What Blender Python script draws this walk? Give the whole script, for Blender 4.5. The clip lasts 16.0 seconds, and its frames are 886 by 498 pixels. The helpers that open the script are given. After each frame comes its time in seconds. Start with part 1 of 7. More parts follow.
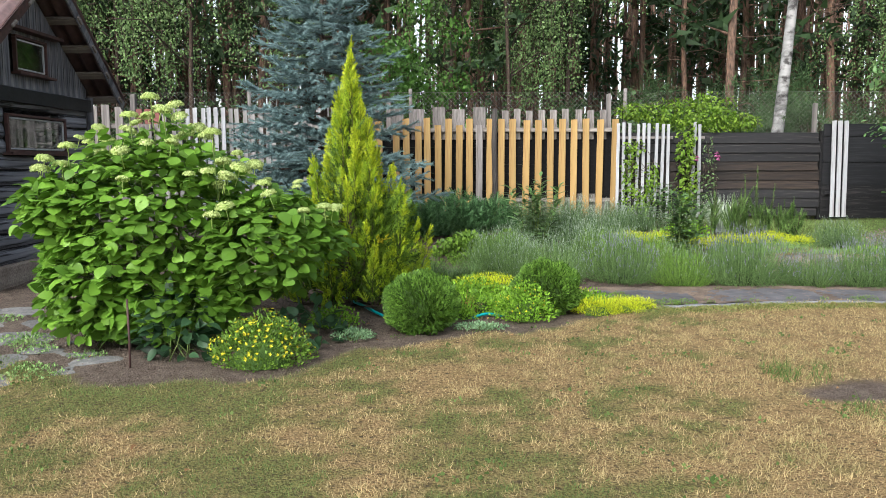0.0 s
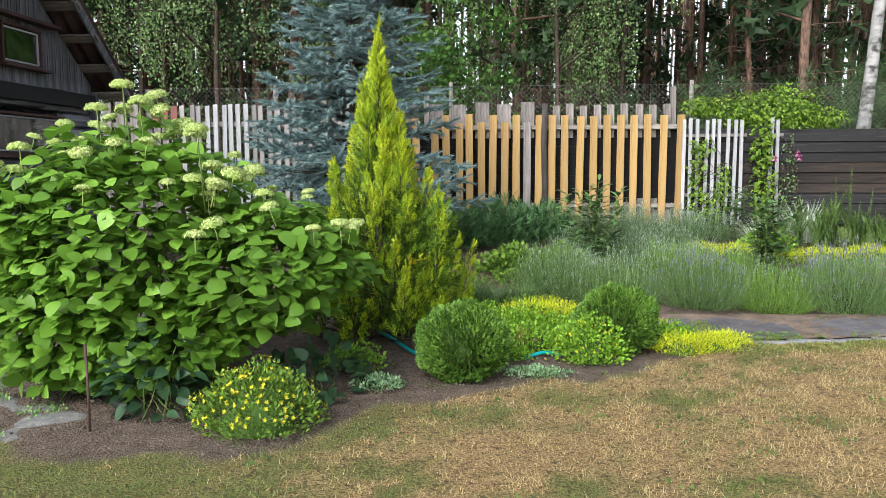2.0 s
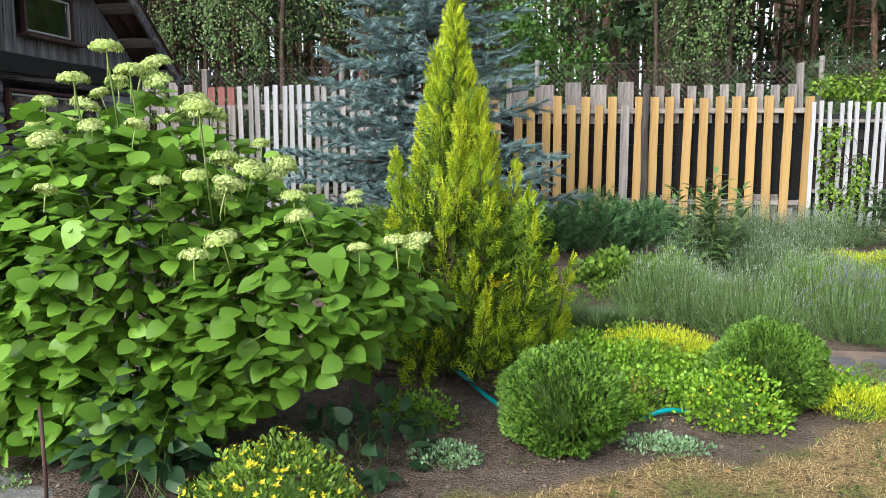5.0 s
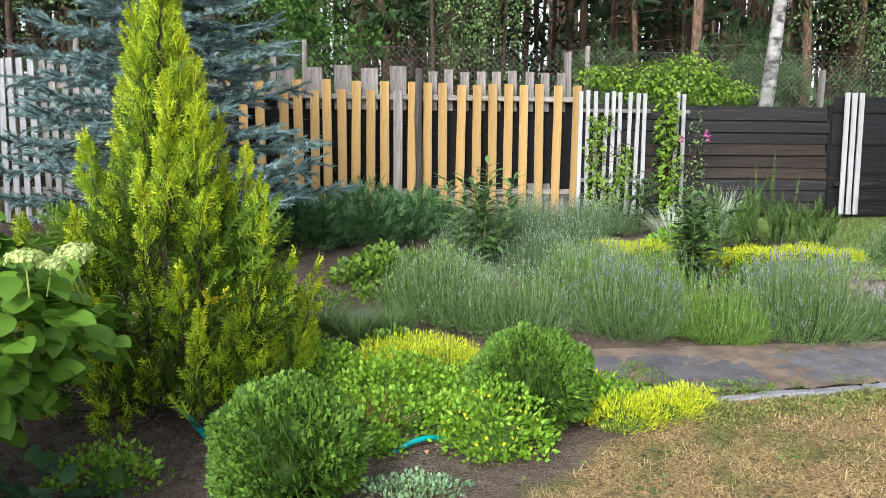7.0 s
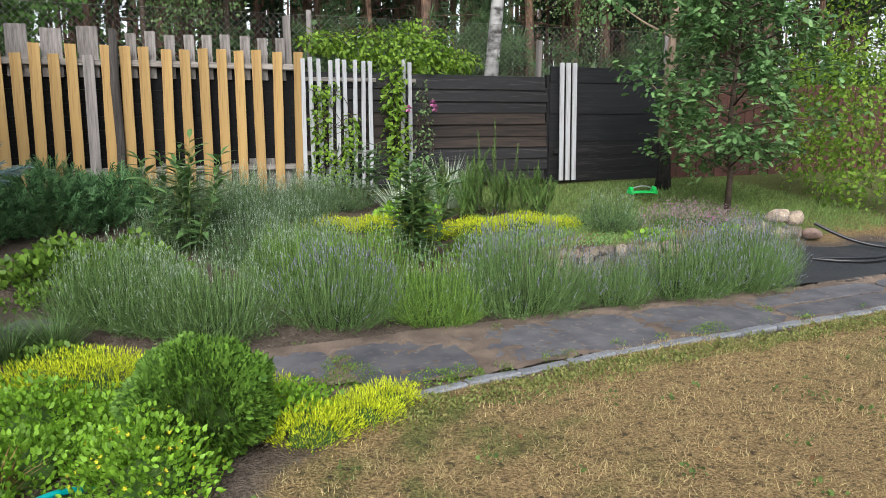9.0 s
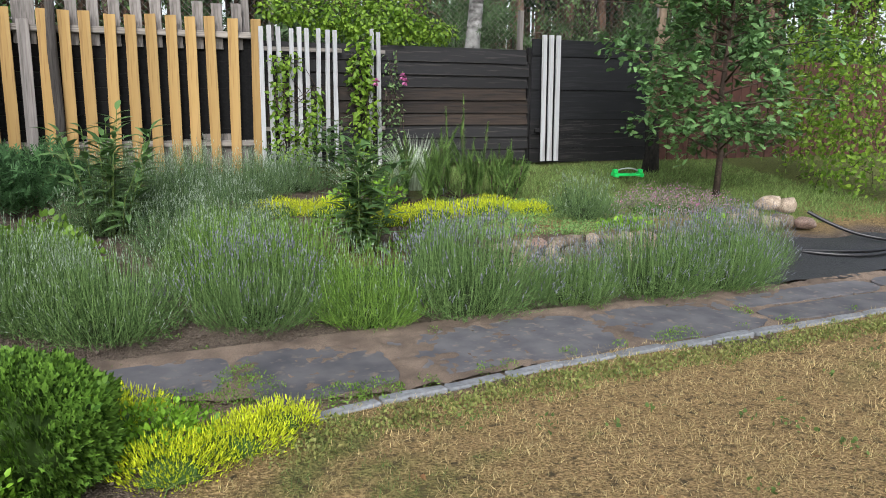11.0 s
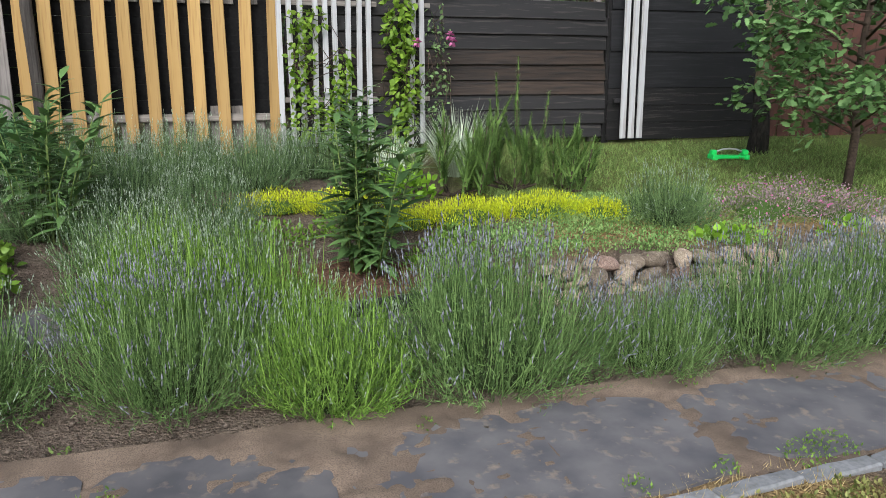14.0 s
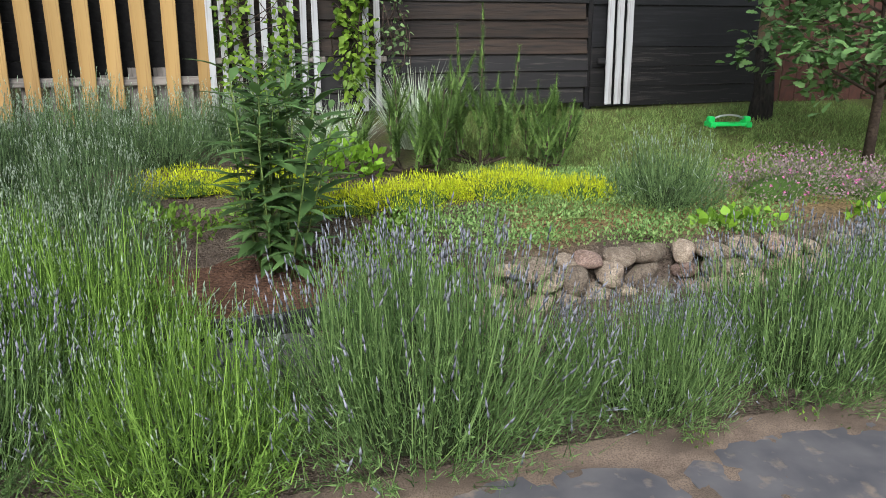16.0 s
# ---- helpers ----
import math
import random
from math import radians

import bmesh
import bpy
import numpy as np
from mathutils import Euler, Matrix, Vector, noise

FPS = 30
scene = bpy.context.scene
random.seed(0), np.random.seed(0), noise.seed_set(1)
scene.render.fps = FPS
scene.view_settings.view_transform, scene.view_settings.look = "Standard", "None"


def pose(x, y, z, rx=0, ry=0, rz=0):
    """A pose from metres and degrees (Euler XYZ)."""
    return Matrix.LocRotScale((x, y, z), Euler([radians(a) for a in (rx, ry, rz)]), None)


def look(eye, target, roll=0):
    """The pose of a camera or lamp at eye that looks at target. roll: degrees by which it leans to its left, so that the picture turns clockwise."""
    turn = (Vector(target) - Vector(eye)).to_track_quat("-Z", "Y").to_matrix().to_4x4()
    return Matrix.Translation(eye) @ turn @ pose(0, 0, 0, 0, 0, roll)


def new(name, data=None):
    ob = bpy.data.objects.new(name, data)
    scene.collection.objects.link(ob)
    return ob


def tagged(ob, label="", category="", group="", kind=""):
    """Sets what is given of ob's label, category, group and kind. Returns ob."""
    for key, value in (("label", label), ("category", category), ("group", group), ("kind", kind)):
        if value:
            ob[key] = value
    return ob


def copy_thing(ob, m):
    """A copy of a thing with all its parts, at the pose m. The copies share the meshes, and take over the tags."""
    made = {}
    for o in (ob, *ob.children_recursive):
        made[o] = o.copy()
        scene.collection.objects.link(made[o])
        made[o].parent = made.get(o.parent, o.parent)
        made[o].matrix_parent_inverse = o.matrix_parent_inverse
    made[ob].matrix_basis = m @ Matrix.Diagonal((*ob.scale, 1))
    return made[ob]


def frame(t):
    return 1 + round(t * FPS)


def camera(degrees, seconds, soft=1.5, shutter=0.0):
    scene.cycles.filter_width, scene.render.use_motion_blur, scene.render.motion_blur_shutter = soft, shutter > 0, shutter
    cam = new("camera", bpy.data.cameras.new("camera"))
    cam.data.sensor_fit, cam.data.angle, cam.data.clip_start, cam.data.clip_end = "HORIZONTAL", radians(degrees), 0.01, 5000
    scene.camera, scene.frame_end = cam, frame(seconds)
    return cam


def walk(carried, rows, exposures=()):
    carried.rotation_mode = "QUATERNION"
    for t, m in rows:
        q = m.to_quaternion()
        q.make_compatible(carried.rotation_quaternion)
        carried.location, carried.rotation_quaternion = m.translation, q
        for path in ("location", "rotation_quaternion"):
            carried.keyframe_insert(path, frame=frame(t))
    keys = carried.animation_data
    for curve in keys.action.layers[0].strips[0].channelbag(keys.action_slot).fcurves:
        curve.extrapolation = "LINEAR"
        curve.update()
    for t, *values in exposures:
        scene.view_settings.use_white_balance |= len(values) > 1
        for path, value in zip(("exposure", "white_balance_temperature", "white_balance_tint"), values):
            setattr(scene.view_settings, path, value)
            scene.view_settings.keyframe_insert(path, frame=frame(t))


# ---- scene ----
cam = camera(59.0, 16.0, 0.4)
METRES, EYE, TILT, LEAN, TURN = 8.2, 1.5, -1.5, 0.0, 0.0
ROWS = [
    (0.0, 0.0, 0.0, 0.0, -0.01, -4.85, 0.12),
    (0.5, -0.0001, 0.046, 0.001, 0.25, -4.8, 0.23),
    (1.0, 0.001, 0.088, 0.002, 0.45, -4.86, 0.17),
    (1.5, 0.0018, 0.1303, 0.0058, 1.49, -4.81, 0.27),
    (2.0, -0.006, 0.169, 0.0079, 2.95, -4.88, 0.17),
    (2.5, -0.0166, 0.2004, 0.0074, 4.5, -4.88, 0.24),
    (3.0, -0.0264, 0.2342, 0.0095, 8.61, -4.95, 0.68),
    (3.2, -0.0285, 0.2455, 0.0102, 10.2, -5.05, 0.5),
    (5.3, -0.0275, 0.3600, 0.0165, 7.45, -6.1, -0.8),
    (5.5, -0.0256, 0.3708, 0.0167, 3.9, -6.12, -0.97),
    (6.0, -0.0187, 0.3983, 0.0186, 0.06, -6.06, -0.82),
    (6.5, -0.0087, 0.4201, 0.017, -2.45, -6.34, -0.3),
    (7.0, 0.0108, 0.4416, 0.0157, -6.34, -6.58, -0.35),
    (7.5, 0.0297, 0.4545, 0.0154, -14.46, -7.15, -0.5),
    (8.0, 0.0459, 0.4745, 0.017, -20.24, -7.86, -0.08),
    (8.5, 0.0604, 0.4889, 0.0173, -23.46, -8.5, 0.41),
    (9.0, 0.0805, 0.5012, 0.0174, -23.79, -8.7, 0.51),
    (9.5, 0.1011, 0.5116, 0.0171, -23.85, -8.72, 0.06),
    (9.7, 0.1090, 0.5160, 0.0170, -23.8, -8.85, 0.0),
    (11.8, 0.1960, 0.5920, 0.0125, -22.4, -10.95, 0.3),
    (12.0, 0.204, 0.6031, 0.0124, -21.48, -10.97, 0.32),
    (12.5, 0.2208, 0.6354, 0.0139, -19.2, -12.83, 0.6),
    (13.0, 0.243, 0.6689, 0.0131, -18.3, -13.07, 0.32),
    (13.5, 0.2619, 0.6994, 0.0139, -17.57, -13.33, -0.1),
    (14.0, 0.2817, 0.736, 0.0153, -17.3, -12.75, 0.04),
    (14.5, 0.304, 0.7661, 0.0106, -17.53, -12.9, 0.17),
    (15.0, 0.3218, 0.7919, -0.0007, -17.93, -13.98, 0.08),
    (15.5, 0.3344, 0.8228, -0.0046, -18.21, -14.46, 0.16),
    (16.0, 0.3477, 0.8475, -0.001, -18.36, -14.78, 0.27),
]
walk(cam, [(t, pose(0, 0, EYE, TILT, LEAN, TURN) @ pose(METRES * x, METRES * y, METRES * z, 90 + pitch, roll, yaw)) for t, x, y, z, yaw, pitch, roll in ROWS],
     exposures=[(t, stops, 6250, 10) for t, stops in ((0.0, 1.17), (5.5, 1.26), (7.0, 1.28), (8.2, 1.12), (9.1, 0.84), (9.5, 0.82), (12.0, 0.86), (16.0, 0.84))])

# ---- light ----
SUN_ELEV, SUN_TURN = 38.0, 205.0
world = bpy.data.worlds.new("sky")
scene.world = world
world.use_nodes = True
wn = world.node_tree
sky = wn.nodes.new("ShaderNodeTexSky")
sky.sky_type = "NISHITA"
sky.sun_disc = False
sky.sun_elevation, sky.sun_rotation = radians(SUN_ELEV), radians(SUN_TURN)
sky.air_density, sky.dust_density, sky.ozone_density = 1.0, 3.0, 1.0
veil = wn.nodes.new("ShaderNodeHueSaturation")
veil.inputs["Saturation"].default_value = 0.4
wn.links.new(sky.outputs[0], veil.inputs["Color"])
wn.links.new(veil.outputs[0], wn.nodes["Background"].inputs[0])
wn.nodes["Background"].inputs[1].default_value = 0.15
sun = new("sun", bpy.data.lights.new("sun", "SUN"))
sun.data.energy, sun.data.angle, sun.data.color = 1.5, radians(25), (1.0, 0.97, 0.91)
sd = Vector((math.sin(radians(SUN_TURN)) * math.cos(radians(SUN_ELEV)), math.cos(radians(SUN_TURN)) * math.cos(radians(SUN_ELEV)), math.sin(radians(SUN_ELEV))))
sun.matrix_world = look(sd * 40, (0, 0, 0))

rng = np.random.default_rng(7)


# ---- materials ----
def nodes_of(name):
    m = bpy.data.materials.new(name)
    m.use_nodes = True
    nt = m.node_tree
    return m, nt, nt.nodes["Principled BSDF"]


def mixer(nt, a, b, fac):
    n = nt.nodes.new("ShaderNodeMix")
    n.data_type = "RGBA"
    for sock, v in ((6, a), (7, b)):
        if isinstance(v, tuple):
            n.inputs[sock].default_value = (*v, 1)
        else:
            nt.links.new(v, n.inputs[sock])
    nt.links.new(fac, n.inputs[0])
    return n.outputs[2]


def noise_of(nt, scale, detail=4.0, stretch=None, coord="Object", lo=0.35, hi=0.65):
    tc = nt.nodes.new("ShaderNodeTexCoord")
    src = tc.outputs[coord]
    if stretch:
        mp = nt.nodes.new("ShaderNodeMapping")
        mp.inputs["Scale"].default_value = stretch
        nt.links.new(src, mp.inputs[0])
        src = mp.outputs[0]
    n = nt.nodes.new("ShaderNodeTexNoise")
    n.inputs["Scale"].default_value, n.inputs["Detail"].default_value = scale, detail
    nt.links.new(src, n.inputs["Vector"])
    r = nt.nodes.new("ShaderNodeMapRange")
    r.inputs[1].default_value, r.inputs[2].default_value = lo, hi
    nt.links.new(n.outputs[0], r.inputs[0])
    return r.outputs[0]


def bump(nt, bsdf, height, strength=0.4, dist=0.01):
    b = nt.nodes.new("ShaderNodeBump")
    b.inputs["Strength"].default_value, b.inputs["Distance"].default_value = strength, dist
    nt.links.new(height, b.inputs["Height"])
    nt.links.new(b.outputs[0], bsdf.inputs["Normal"])


def surface(name, a, b, c=None, scale=8.0, fine=60.0, stretch=None, rough=0.8, relief=0.4, dist=0.006, per_object=0.0, coord="Object", lo=0.35, hi=0.65, cut=(0.4, 0.75)):
    """Two tones mixed by a coarse noise, a third by a fine one, with relief."""
    m, nt, p = nodes_of(name)
    big, small = noise_of(nt, scale, 5, stretch, coord, lo, hi), noise_of(nt, fine, 6, stretch, coord, *cut)
    col = mixer(nt, mixer(nt, a, b, big), c or tuple(v * 0.6 for v in a), small)
    if per_object:
        oi = nt.nodes.new("ShaderNodeObjectInfo")
        h = nt.nodes.new("ShaderNodeHueSaturation")
        r = nt.nodes.new("ShaderNodeMapRange")
        r.inputs[3].default_value, r.inputs[4].default_value = 1 - per_object, 1 + per_object
        nt.links.new(oi.outputs["Random"], r.inputs[0])
        nt.links.new(r.outputs[0], h.inputs["Value"])
        nt.links.new(col, h.inputs["Color"])
        col = h.outputs[0]
    nt.links.new(col, p.inputs["Base Color"])
    p.inputs["Roughness"].default_value = rough
    p.inputs["Specular IOR Level"].default_value = 0.25
    bump(nt, p, small, relief, dist)
    return m


def foliage(name, a, b, c=None, trans=0.3, rough=0.5, patch=3.0, k=0.56):
    """Leaves: each leaf takes its own tone; coarse noise shifts whole branches; part of the light passes through."""
    a, b, c = ((q[0] * k * 0.88, q[1] * k, q[2] * k) if q else None for q in (a, b, c))
    m, nt, p = nodes_of(name)
    geo = nt.nodes.new("ShaderNodeNewGeometry")
    a, b = tuple(v * 0.55 for v in a), tuple(v * 1.22 for v in b)
    col = mixer(nt, a, b, geo.outputs["Random Per Island"])
    col = mixer(nt, col, c or tuple((x + y) / 2 for x, y in zip(a, b)), noise_of(nt, patch, 3, None, "Object", 0.5, 0.85))
    nt.links.new(col, p.inputs["Base Color"])
    p.inputs["Roughness"].default_value = rough
    p.inputs["Specular IOR Level"].default_value = 0.3
    t = nt.nodes.new("ShaderNodeBsdfTranslucent")
    nt.links.new(col, t.inputs[0])
    mx = nt.nodes.new("ShaderNodeMixShader")
    mx.inputs[0].default_value = trans
    nt.links.new(p.outputs[0], mx.inputs[1])
    nt.links.new(t.outputs[0], mx.inputs[2])
    nt.links.new(mx.outputs[0], nt.nodes["Material Output"].inputs[0])
    return m


def plain(name, col, rough=0.5, metal=0.0):
    m, nt, p = nodes_of(name)
    p.inputs["Base Color"].default_value = (*col, 1)
    p.inputs["Roughness"].default_value, p.inputs["Metallic"].default_value = rough, metal
    return m


GRAIN = (9, 9, 0.6)
GRAIN_X = (0.6, 9, 9)
M_FRESH = surface("fresh_sawn_board", (0.33, 0.205, 0.07), (0.41, 0.28, 0.12), (0.20, 0.11, 0.04), 1.2, 5, GRAIN, 0.75, 0.25, 0.003, 0.22, cut=(0.5, 0.78))
M_GREY = surface("weathered_board", (0.176, 0.160, 0.152), (0.272, 0.248, 0.232), (0.096, 0.088, 0.080), 1.2, 6, GRAIN, 0.85, 0.4, 0.004, 0.2)
M_GREYX = surface("weathered_rail", (0.192, 0.176, 0.160), (0.288, 0.264, 0.240), (0.096, 0.088, 0.080), 1.2, 6, GRAIN_X, 0.85, 0.4, 0.004, 0.2)
M_PALE = surface("whitewashed_slat", (0.33, 0.34, 0.36), (0.43, 0.44, 0.46), (0.20, 0.19, 0.185), 1.5, 6, GRAIN, 0.75, 0.35, 0.003, 0.12, cut=(0.48, 0.75))
M_PALEG = surface("old_whitewashed_slat", (0.25, 0.24, 0.235), (0.34, 0.33, 0.325), (0.18, 0.165, 0.155), 1.5, 7, GRAIN, 0.8, 0.4, 0.003, 0.25)
M_RED = surface("red_painted_board", (0.19, 0.065, 0.058), (0.27, 0.10, 0.088), (0.14, 0.085, 0.075), 1.5, 7, GRAIN, 0.8, 0.4, 0.003, 0.1)
M_TAR = surface("tarred_plank", (0.0085, 0.0085, 0.0095), (0.016, 0.0155, 0.0165), (0.060, 0.053, 0.05), 1.0, 5, GRAIN_X, 0.55, 0.6, 0.005, 0.4, cut=(0.55, 0.8))
M_OLDPOST = surface("dark_old_post", (0.05, 0.045, 0.042), (0.09, 0.08, 0.072), (0.02, 0.018, 0.017), 2, 8, GRAIN, 0.9, 0.7, 0.008)
M_TARB = surface("worn_tarred_plank", (0.019, 0.015, 0.013), (0.046, 0.032, 0.024), (0.010, 0.010, 0.011), 1.0, 5, GRAIN_X, 0.7, 0.6, 0.005, 0.25)
M_BLACK = surface("black_membrane", (0.004, 0.004, 0.0045), (0.007, 0.007, 0.0075), (0.012, 0.012, 0.012), 2, 30, None, 0.95, 0.3, 0.003)
M_FELT = surface("dark_board", (0.0085, 0.009, 0.0105), (0.014, 0.0145, 0.017), (0.026, 0.026, 0.029), 1.5, 5, GRAIN_X, 0.55, 0.3, 0.003, 0.25, cut=(0.5, 0.8))
M_BROWNF = surface("red_brown_sheet_fence", (0.068, 0.028, 0.021), (0.09, 0.038, 0.028), (0.045, 0.022, 0.018), 2, 20, None, 0.6, 0.2, 0.002, 0.08)
M_LOG = surface("weathered_log", (0.12, 0.126, 0.145), (0.24, 0.245, 0.265), (0.03, 0.03, 0.034), 1.6, 2.2, (8, 0.5, 16), 0.9, 1.0, 0.015, 0.2, cut=(0.53, 0.63))
M_GABLE = surface("weathered_gable_board", (0.085, 0.090, 0.108), (0.21, 0.205, 0.213), (0.03, 0.03, 0.034), 0.9, 4, GRAIN, 0.9, 0.5, 0.004, 0.25, cut=(0.5, 0.72))
M_TRIM = surface("red_brown_paint", (0.058, 0.030, 0.027), (0.085, 0.044, 0.038), (0.035, 0.024, 0.022), 3, 20, None, 0.65, 0.3, 0.002)
M_ROOF = surface("corrugated_roof", (0.105, 0.068, 0.068), (0.15, 0.098, 0.096), (0.07, 0.05, 0.05), 1.5, 9, None, 0.6, 0.15, 0.002)
M_UNDER = surface("roof_batten", (0.16, 0.14, 0.125), (0.26, 0.23, 0.2), (0.08, 0.07, 0.065), 2, 12, GRAIN_X, 0.9, 0.4, 0.004, 0.1)
M_CONC = surface("concrete_footing", (0.20, 0.165, 0.135), (0.29, 0.25, 0.21), (0.12, 0.10, 0.085), 4, 40, None, 0.9, 0.4, 0.006)
M_STONE = surface("field_stone", (0.27, 0.21, 0.155), (0.46, 0.385, 0.30), (0.12, 0.095, 0.08), 7, 30, None, 0.85, 0.8, 0.01, 0.5)
M_STONEP = surface("pink_field_stone", (0.29, 0.19, 0.15), (0.46, 0.34, 0.28), (0.13, 0.10, 0.09), 9, 26, None, 0.85, 0.8, 0.01, 0.45)
M_STONEG = surface("grey_stone", (0.12, 0.122, 0.125), (0.21, 0.207, 0.197), (0.085, 0.082, 0.074), 6, 40, None, 0.85, 0.5, 0.006, 0.25)
M_KERB = surface("pale_granite_kerb", (0.17, 0.18, 0.195), (0.25, 0.258, 0.27), (0.12, 0.122, 0.125), 5, 40, None, 0.8, 0.2, 0.003, 0.12)
M_SLATE = surface("dusty_slate", (0.066, 0.066, 0.075), (0.115, 0.111, 0.117), (0.185, 0.15, 0.125), 5, 16, None, 0.75, 0.5, 0.004, 0.2, cut=(0.58, 0.74))
M_SAND = surface("path_sand", (0.095, 0.072, 0.056), (0.205, 0.155, 0.118), (0.075, 0.056, 0.044), 4, 190, None, 0.95, 0.4, 0.004, cut=(0.42, 0.75))
M_SOIL = surface("sandy_soil", (0.10, 0.08, 0.065), (0.26, 0.21, 0.17), (0.06, 0.05, 0.04), 9, 45, None, 0.95, 0.9, 0.02)
M_MULCH = surface("bark_mulch", (0.10, 0.05, 0.03), (0.17, 0.09, 0.06), (0.05, 0.028, 0.02), 14, 50, None, 0.95, 0.9, 0.015)
M_TARP = surface("black_weed_fabric", (0.020, 0.021, 0.024), (0.032, 0.033, 0.037), (0.06, 0.06, 0.065), 2.5, 60, None, 0.55, 0.5, 0.01)
M_WIRE = plain("galvanised_wire", (0.16, 0.15, 0.14), 0.5, 0.6)
M_GLASS = nodes_of("window_glass")[0]
pg = M_GLASS.node_tree.nodes["Principled BSDF"]
pg.inputs["Base Color"].default_value = (0.9, 0.95, 0.93, 1)
pg.inputs["Roughness"].default_value, pg.inputs["Transmission Weight"].default_value, pg.inputs["IOR"].default_value = 0.03, 1.0, 1.5
M_DARK = surface("dark_interior", (0.03, 0.028, 0.026), (0.05, 0.045, 0.04), None, 3, 30)
M_HOSE = plain("teal_hose_rubber", (0.0, 0.26, 0.27), 0.35)
M_PIPE = plain("black_hose_rubber", (0.012, 0.012, 0.014), 0.4)
M_SPRINK = plain("green_plastic", (0.02, 0.62, 0.12), 0.35)
M_TUBE = plain("grey_metal_tube", (0.55, 0.56, 0.56), 0.35, 0.7)

M_PINEBARK = surface("pine_bark", (0.12, 0.08, 0.062), (0.20, 0.12, 0.08), (0.045, 0.035, 0.03), 2, 9, (3, 3, 0.8), 0.95, 0.9, 0.03, 0.25)
M_PINEUP = surface("orange_pine_bark", (0.115, 0.070, 0.048), (0.16, 0.10, 0.068), (0.06, 0.040, 0.030), 2, 10, (3, 3, 1), 0.9, 0.6, 0.02, 0.25)
M_BIRCH = surface("birch_bark", (0.21, 0.21, 0.205), (0.34, 0.335, 0.325), (0.05, 0.047, 0.045), 4, 5, (1.0, 1.0, 1.6), 0.8, 0.6, 0.01, cut=(0.48, 0.66))
M_TWIG = surface("twig_bark", (0.054, 0.039, 0.030), (0.090, 0.066, 0.051), None, 9, 50, None, 0.9, 0.5, 0.005, 0.15)
M_GSTEM = surface("green_stem", (0.10, 0.16, 0.04), (0.15, 0.20, 0.06), None, 9, 50, None, 0.7, 0.2, 0.003)
M_BURNT = surface("charred_trunk", (0.018, 0.016, 0.015), (0.04, 0.035, 0.03), (0.008, 0.008, 0.008), 6, 20, (3, 3, 0.8), 0.9, 0.9, 0.02)
M_PEELED = surface("peeled_trunk", (0.36, 0.26, 0.18), (0.45, 0.35, 0.26), (0.2, 0.14, 0.1), 3, 12, (5, 5, 0.7), 0.8, 0.5, 0.01)

F_HYD = foliage("hydrangea_leaf", (0.15, 0.31, 0.03), (0.25, 0.42, 0.05), (0.20, 0.38, 0.04), 0.28, 0.45, k=0.73)
F_HYDFL = foliage("hydrangea_floret", (0.52, 0.62, 0.13), (0.70, 0.72, 0.30), (0.48, 0.60, 0.11), 0.3, 0.7, k=0.82)
F_ROSE = foliage("dark_shrub_leaf", (0.035, 0.09, 0.035), (0.07, 0.14, 0.06), None, 0.2, 0.45)
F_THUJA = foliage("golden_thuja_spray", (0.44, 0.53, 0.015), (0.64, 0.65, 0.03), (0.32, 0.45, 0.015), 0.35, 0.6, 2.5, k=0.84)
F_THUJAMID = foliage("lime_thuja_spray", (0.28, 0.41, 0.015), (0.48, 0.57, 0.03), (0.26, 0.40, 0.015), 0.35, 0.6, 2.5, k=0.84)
# green inner foliage, toned down so the gaps' shade is in its colour
F_THUJAIN = foliage("inner_shade_thuja_spray", (0.07, 0.16, 0.015), (0.22, 0.33, 0.025), (0.11, 0.21, 0.015), 0.2, 0.6, 2.5, k=0.55)
F_SPRUCE = foliage("blue_spruce_needle", (0.13, 0.20, 0.20), (0.28, 0.37, 0.37), (0.20, 0.28, 0.27), 0.12, 0.65, k=0.76)
F_BALL = foliage("globe_thuja_spray", (0.07, 0.17, 0.02), (0.26, 0.43, 0.06), (0.12, 0.26, 0.025), 0.22, 0.55, k=0.62)
# near-black green standing in for the shade deep between lavender stems
F_CORESHADE = foliage("core_shade", (0.022, 0.035, 0.012), (0.04, 0.055, 0.018), None, 0.05, 1.0)
# dark green that puts the shade between leaves into a colour
F_LEAFSHADE = foliage("leaf_gap_shade", (0.07, 0.12, 0.02), (0.08, 0.14, 0.025), None, 0.05, 0.9, k=0.6)
F_LIME = foliage("lime_leaf", (0.22, 0.42, 0.03), (0.34, 0.54, 0.05), (0.28, 0.50, 0.03), 0.35, 0.5, k=0.76)
F_GOLD = foliage("gold_moss_leaf", (0.54, 0.58, 0.015), (0.72, 0.70, 0.03), (0.42, 0.54, 0.015), 0.3, 0.6, k=0.92)
F_SEDUM = foliage("sedum_leaf", (0.14, 0.26, 0.03), (0.25, 0.38, 0.05), None, 0.25, 0.5, k=0.7)
F_STRIP = foliage("creeping_sedum_leaf", (0.20, 0.25, 0.05), (0.36, 0.34, 0.10), (0.36, 0.27, 0.10), 0.2, 0.6, 5.0, k=0.7)
F_YFLOWER = foliage("yellow_flower", (0.66, 0.50, 0.015), (0.76, 0.64, 0.03), None, 0.2, 0.6, k=0.76)
F_MAT = foliage("grey_green_mat_leaf", (0.17, 0.28, 0.13), (0.28, 0.40, 0.21), None, 0.2, 0.6, k=0.85)
F_CREEP = foliage("creeping_mat_leaf", (0.18, 0.33, 0.08), (0.30, 0.42, 0.14), (0.36, 0.40, 0.15), 0.2, 0.6, k=0.85)
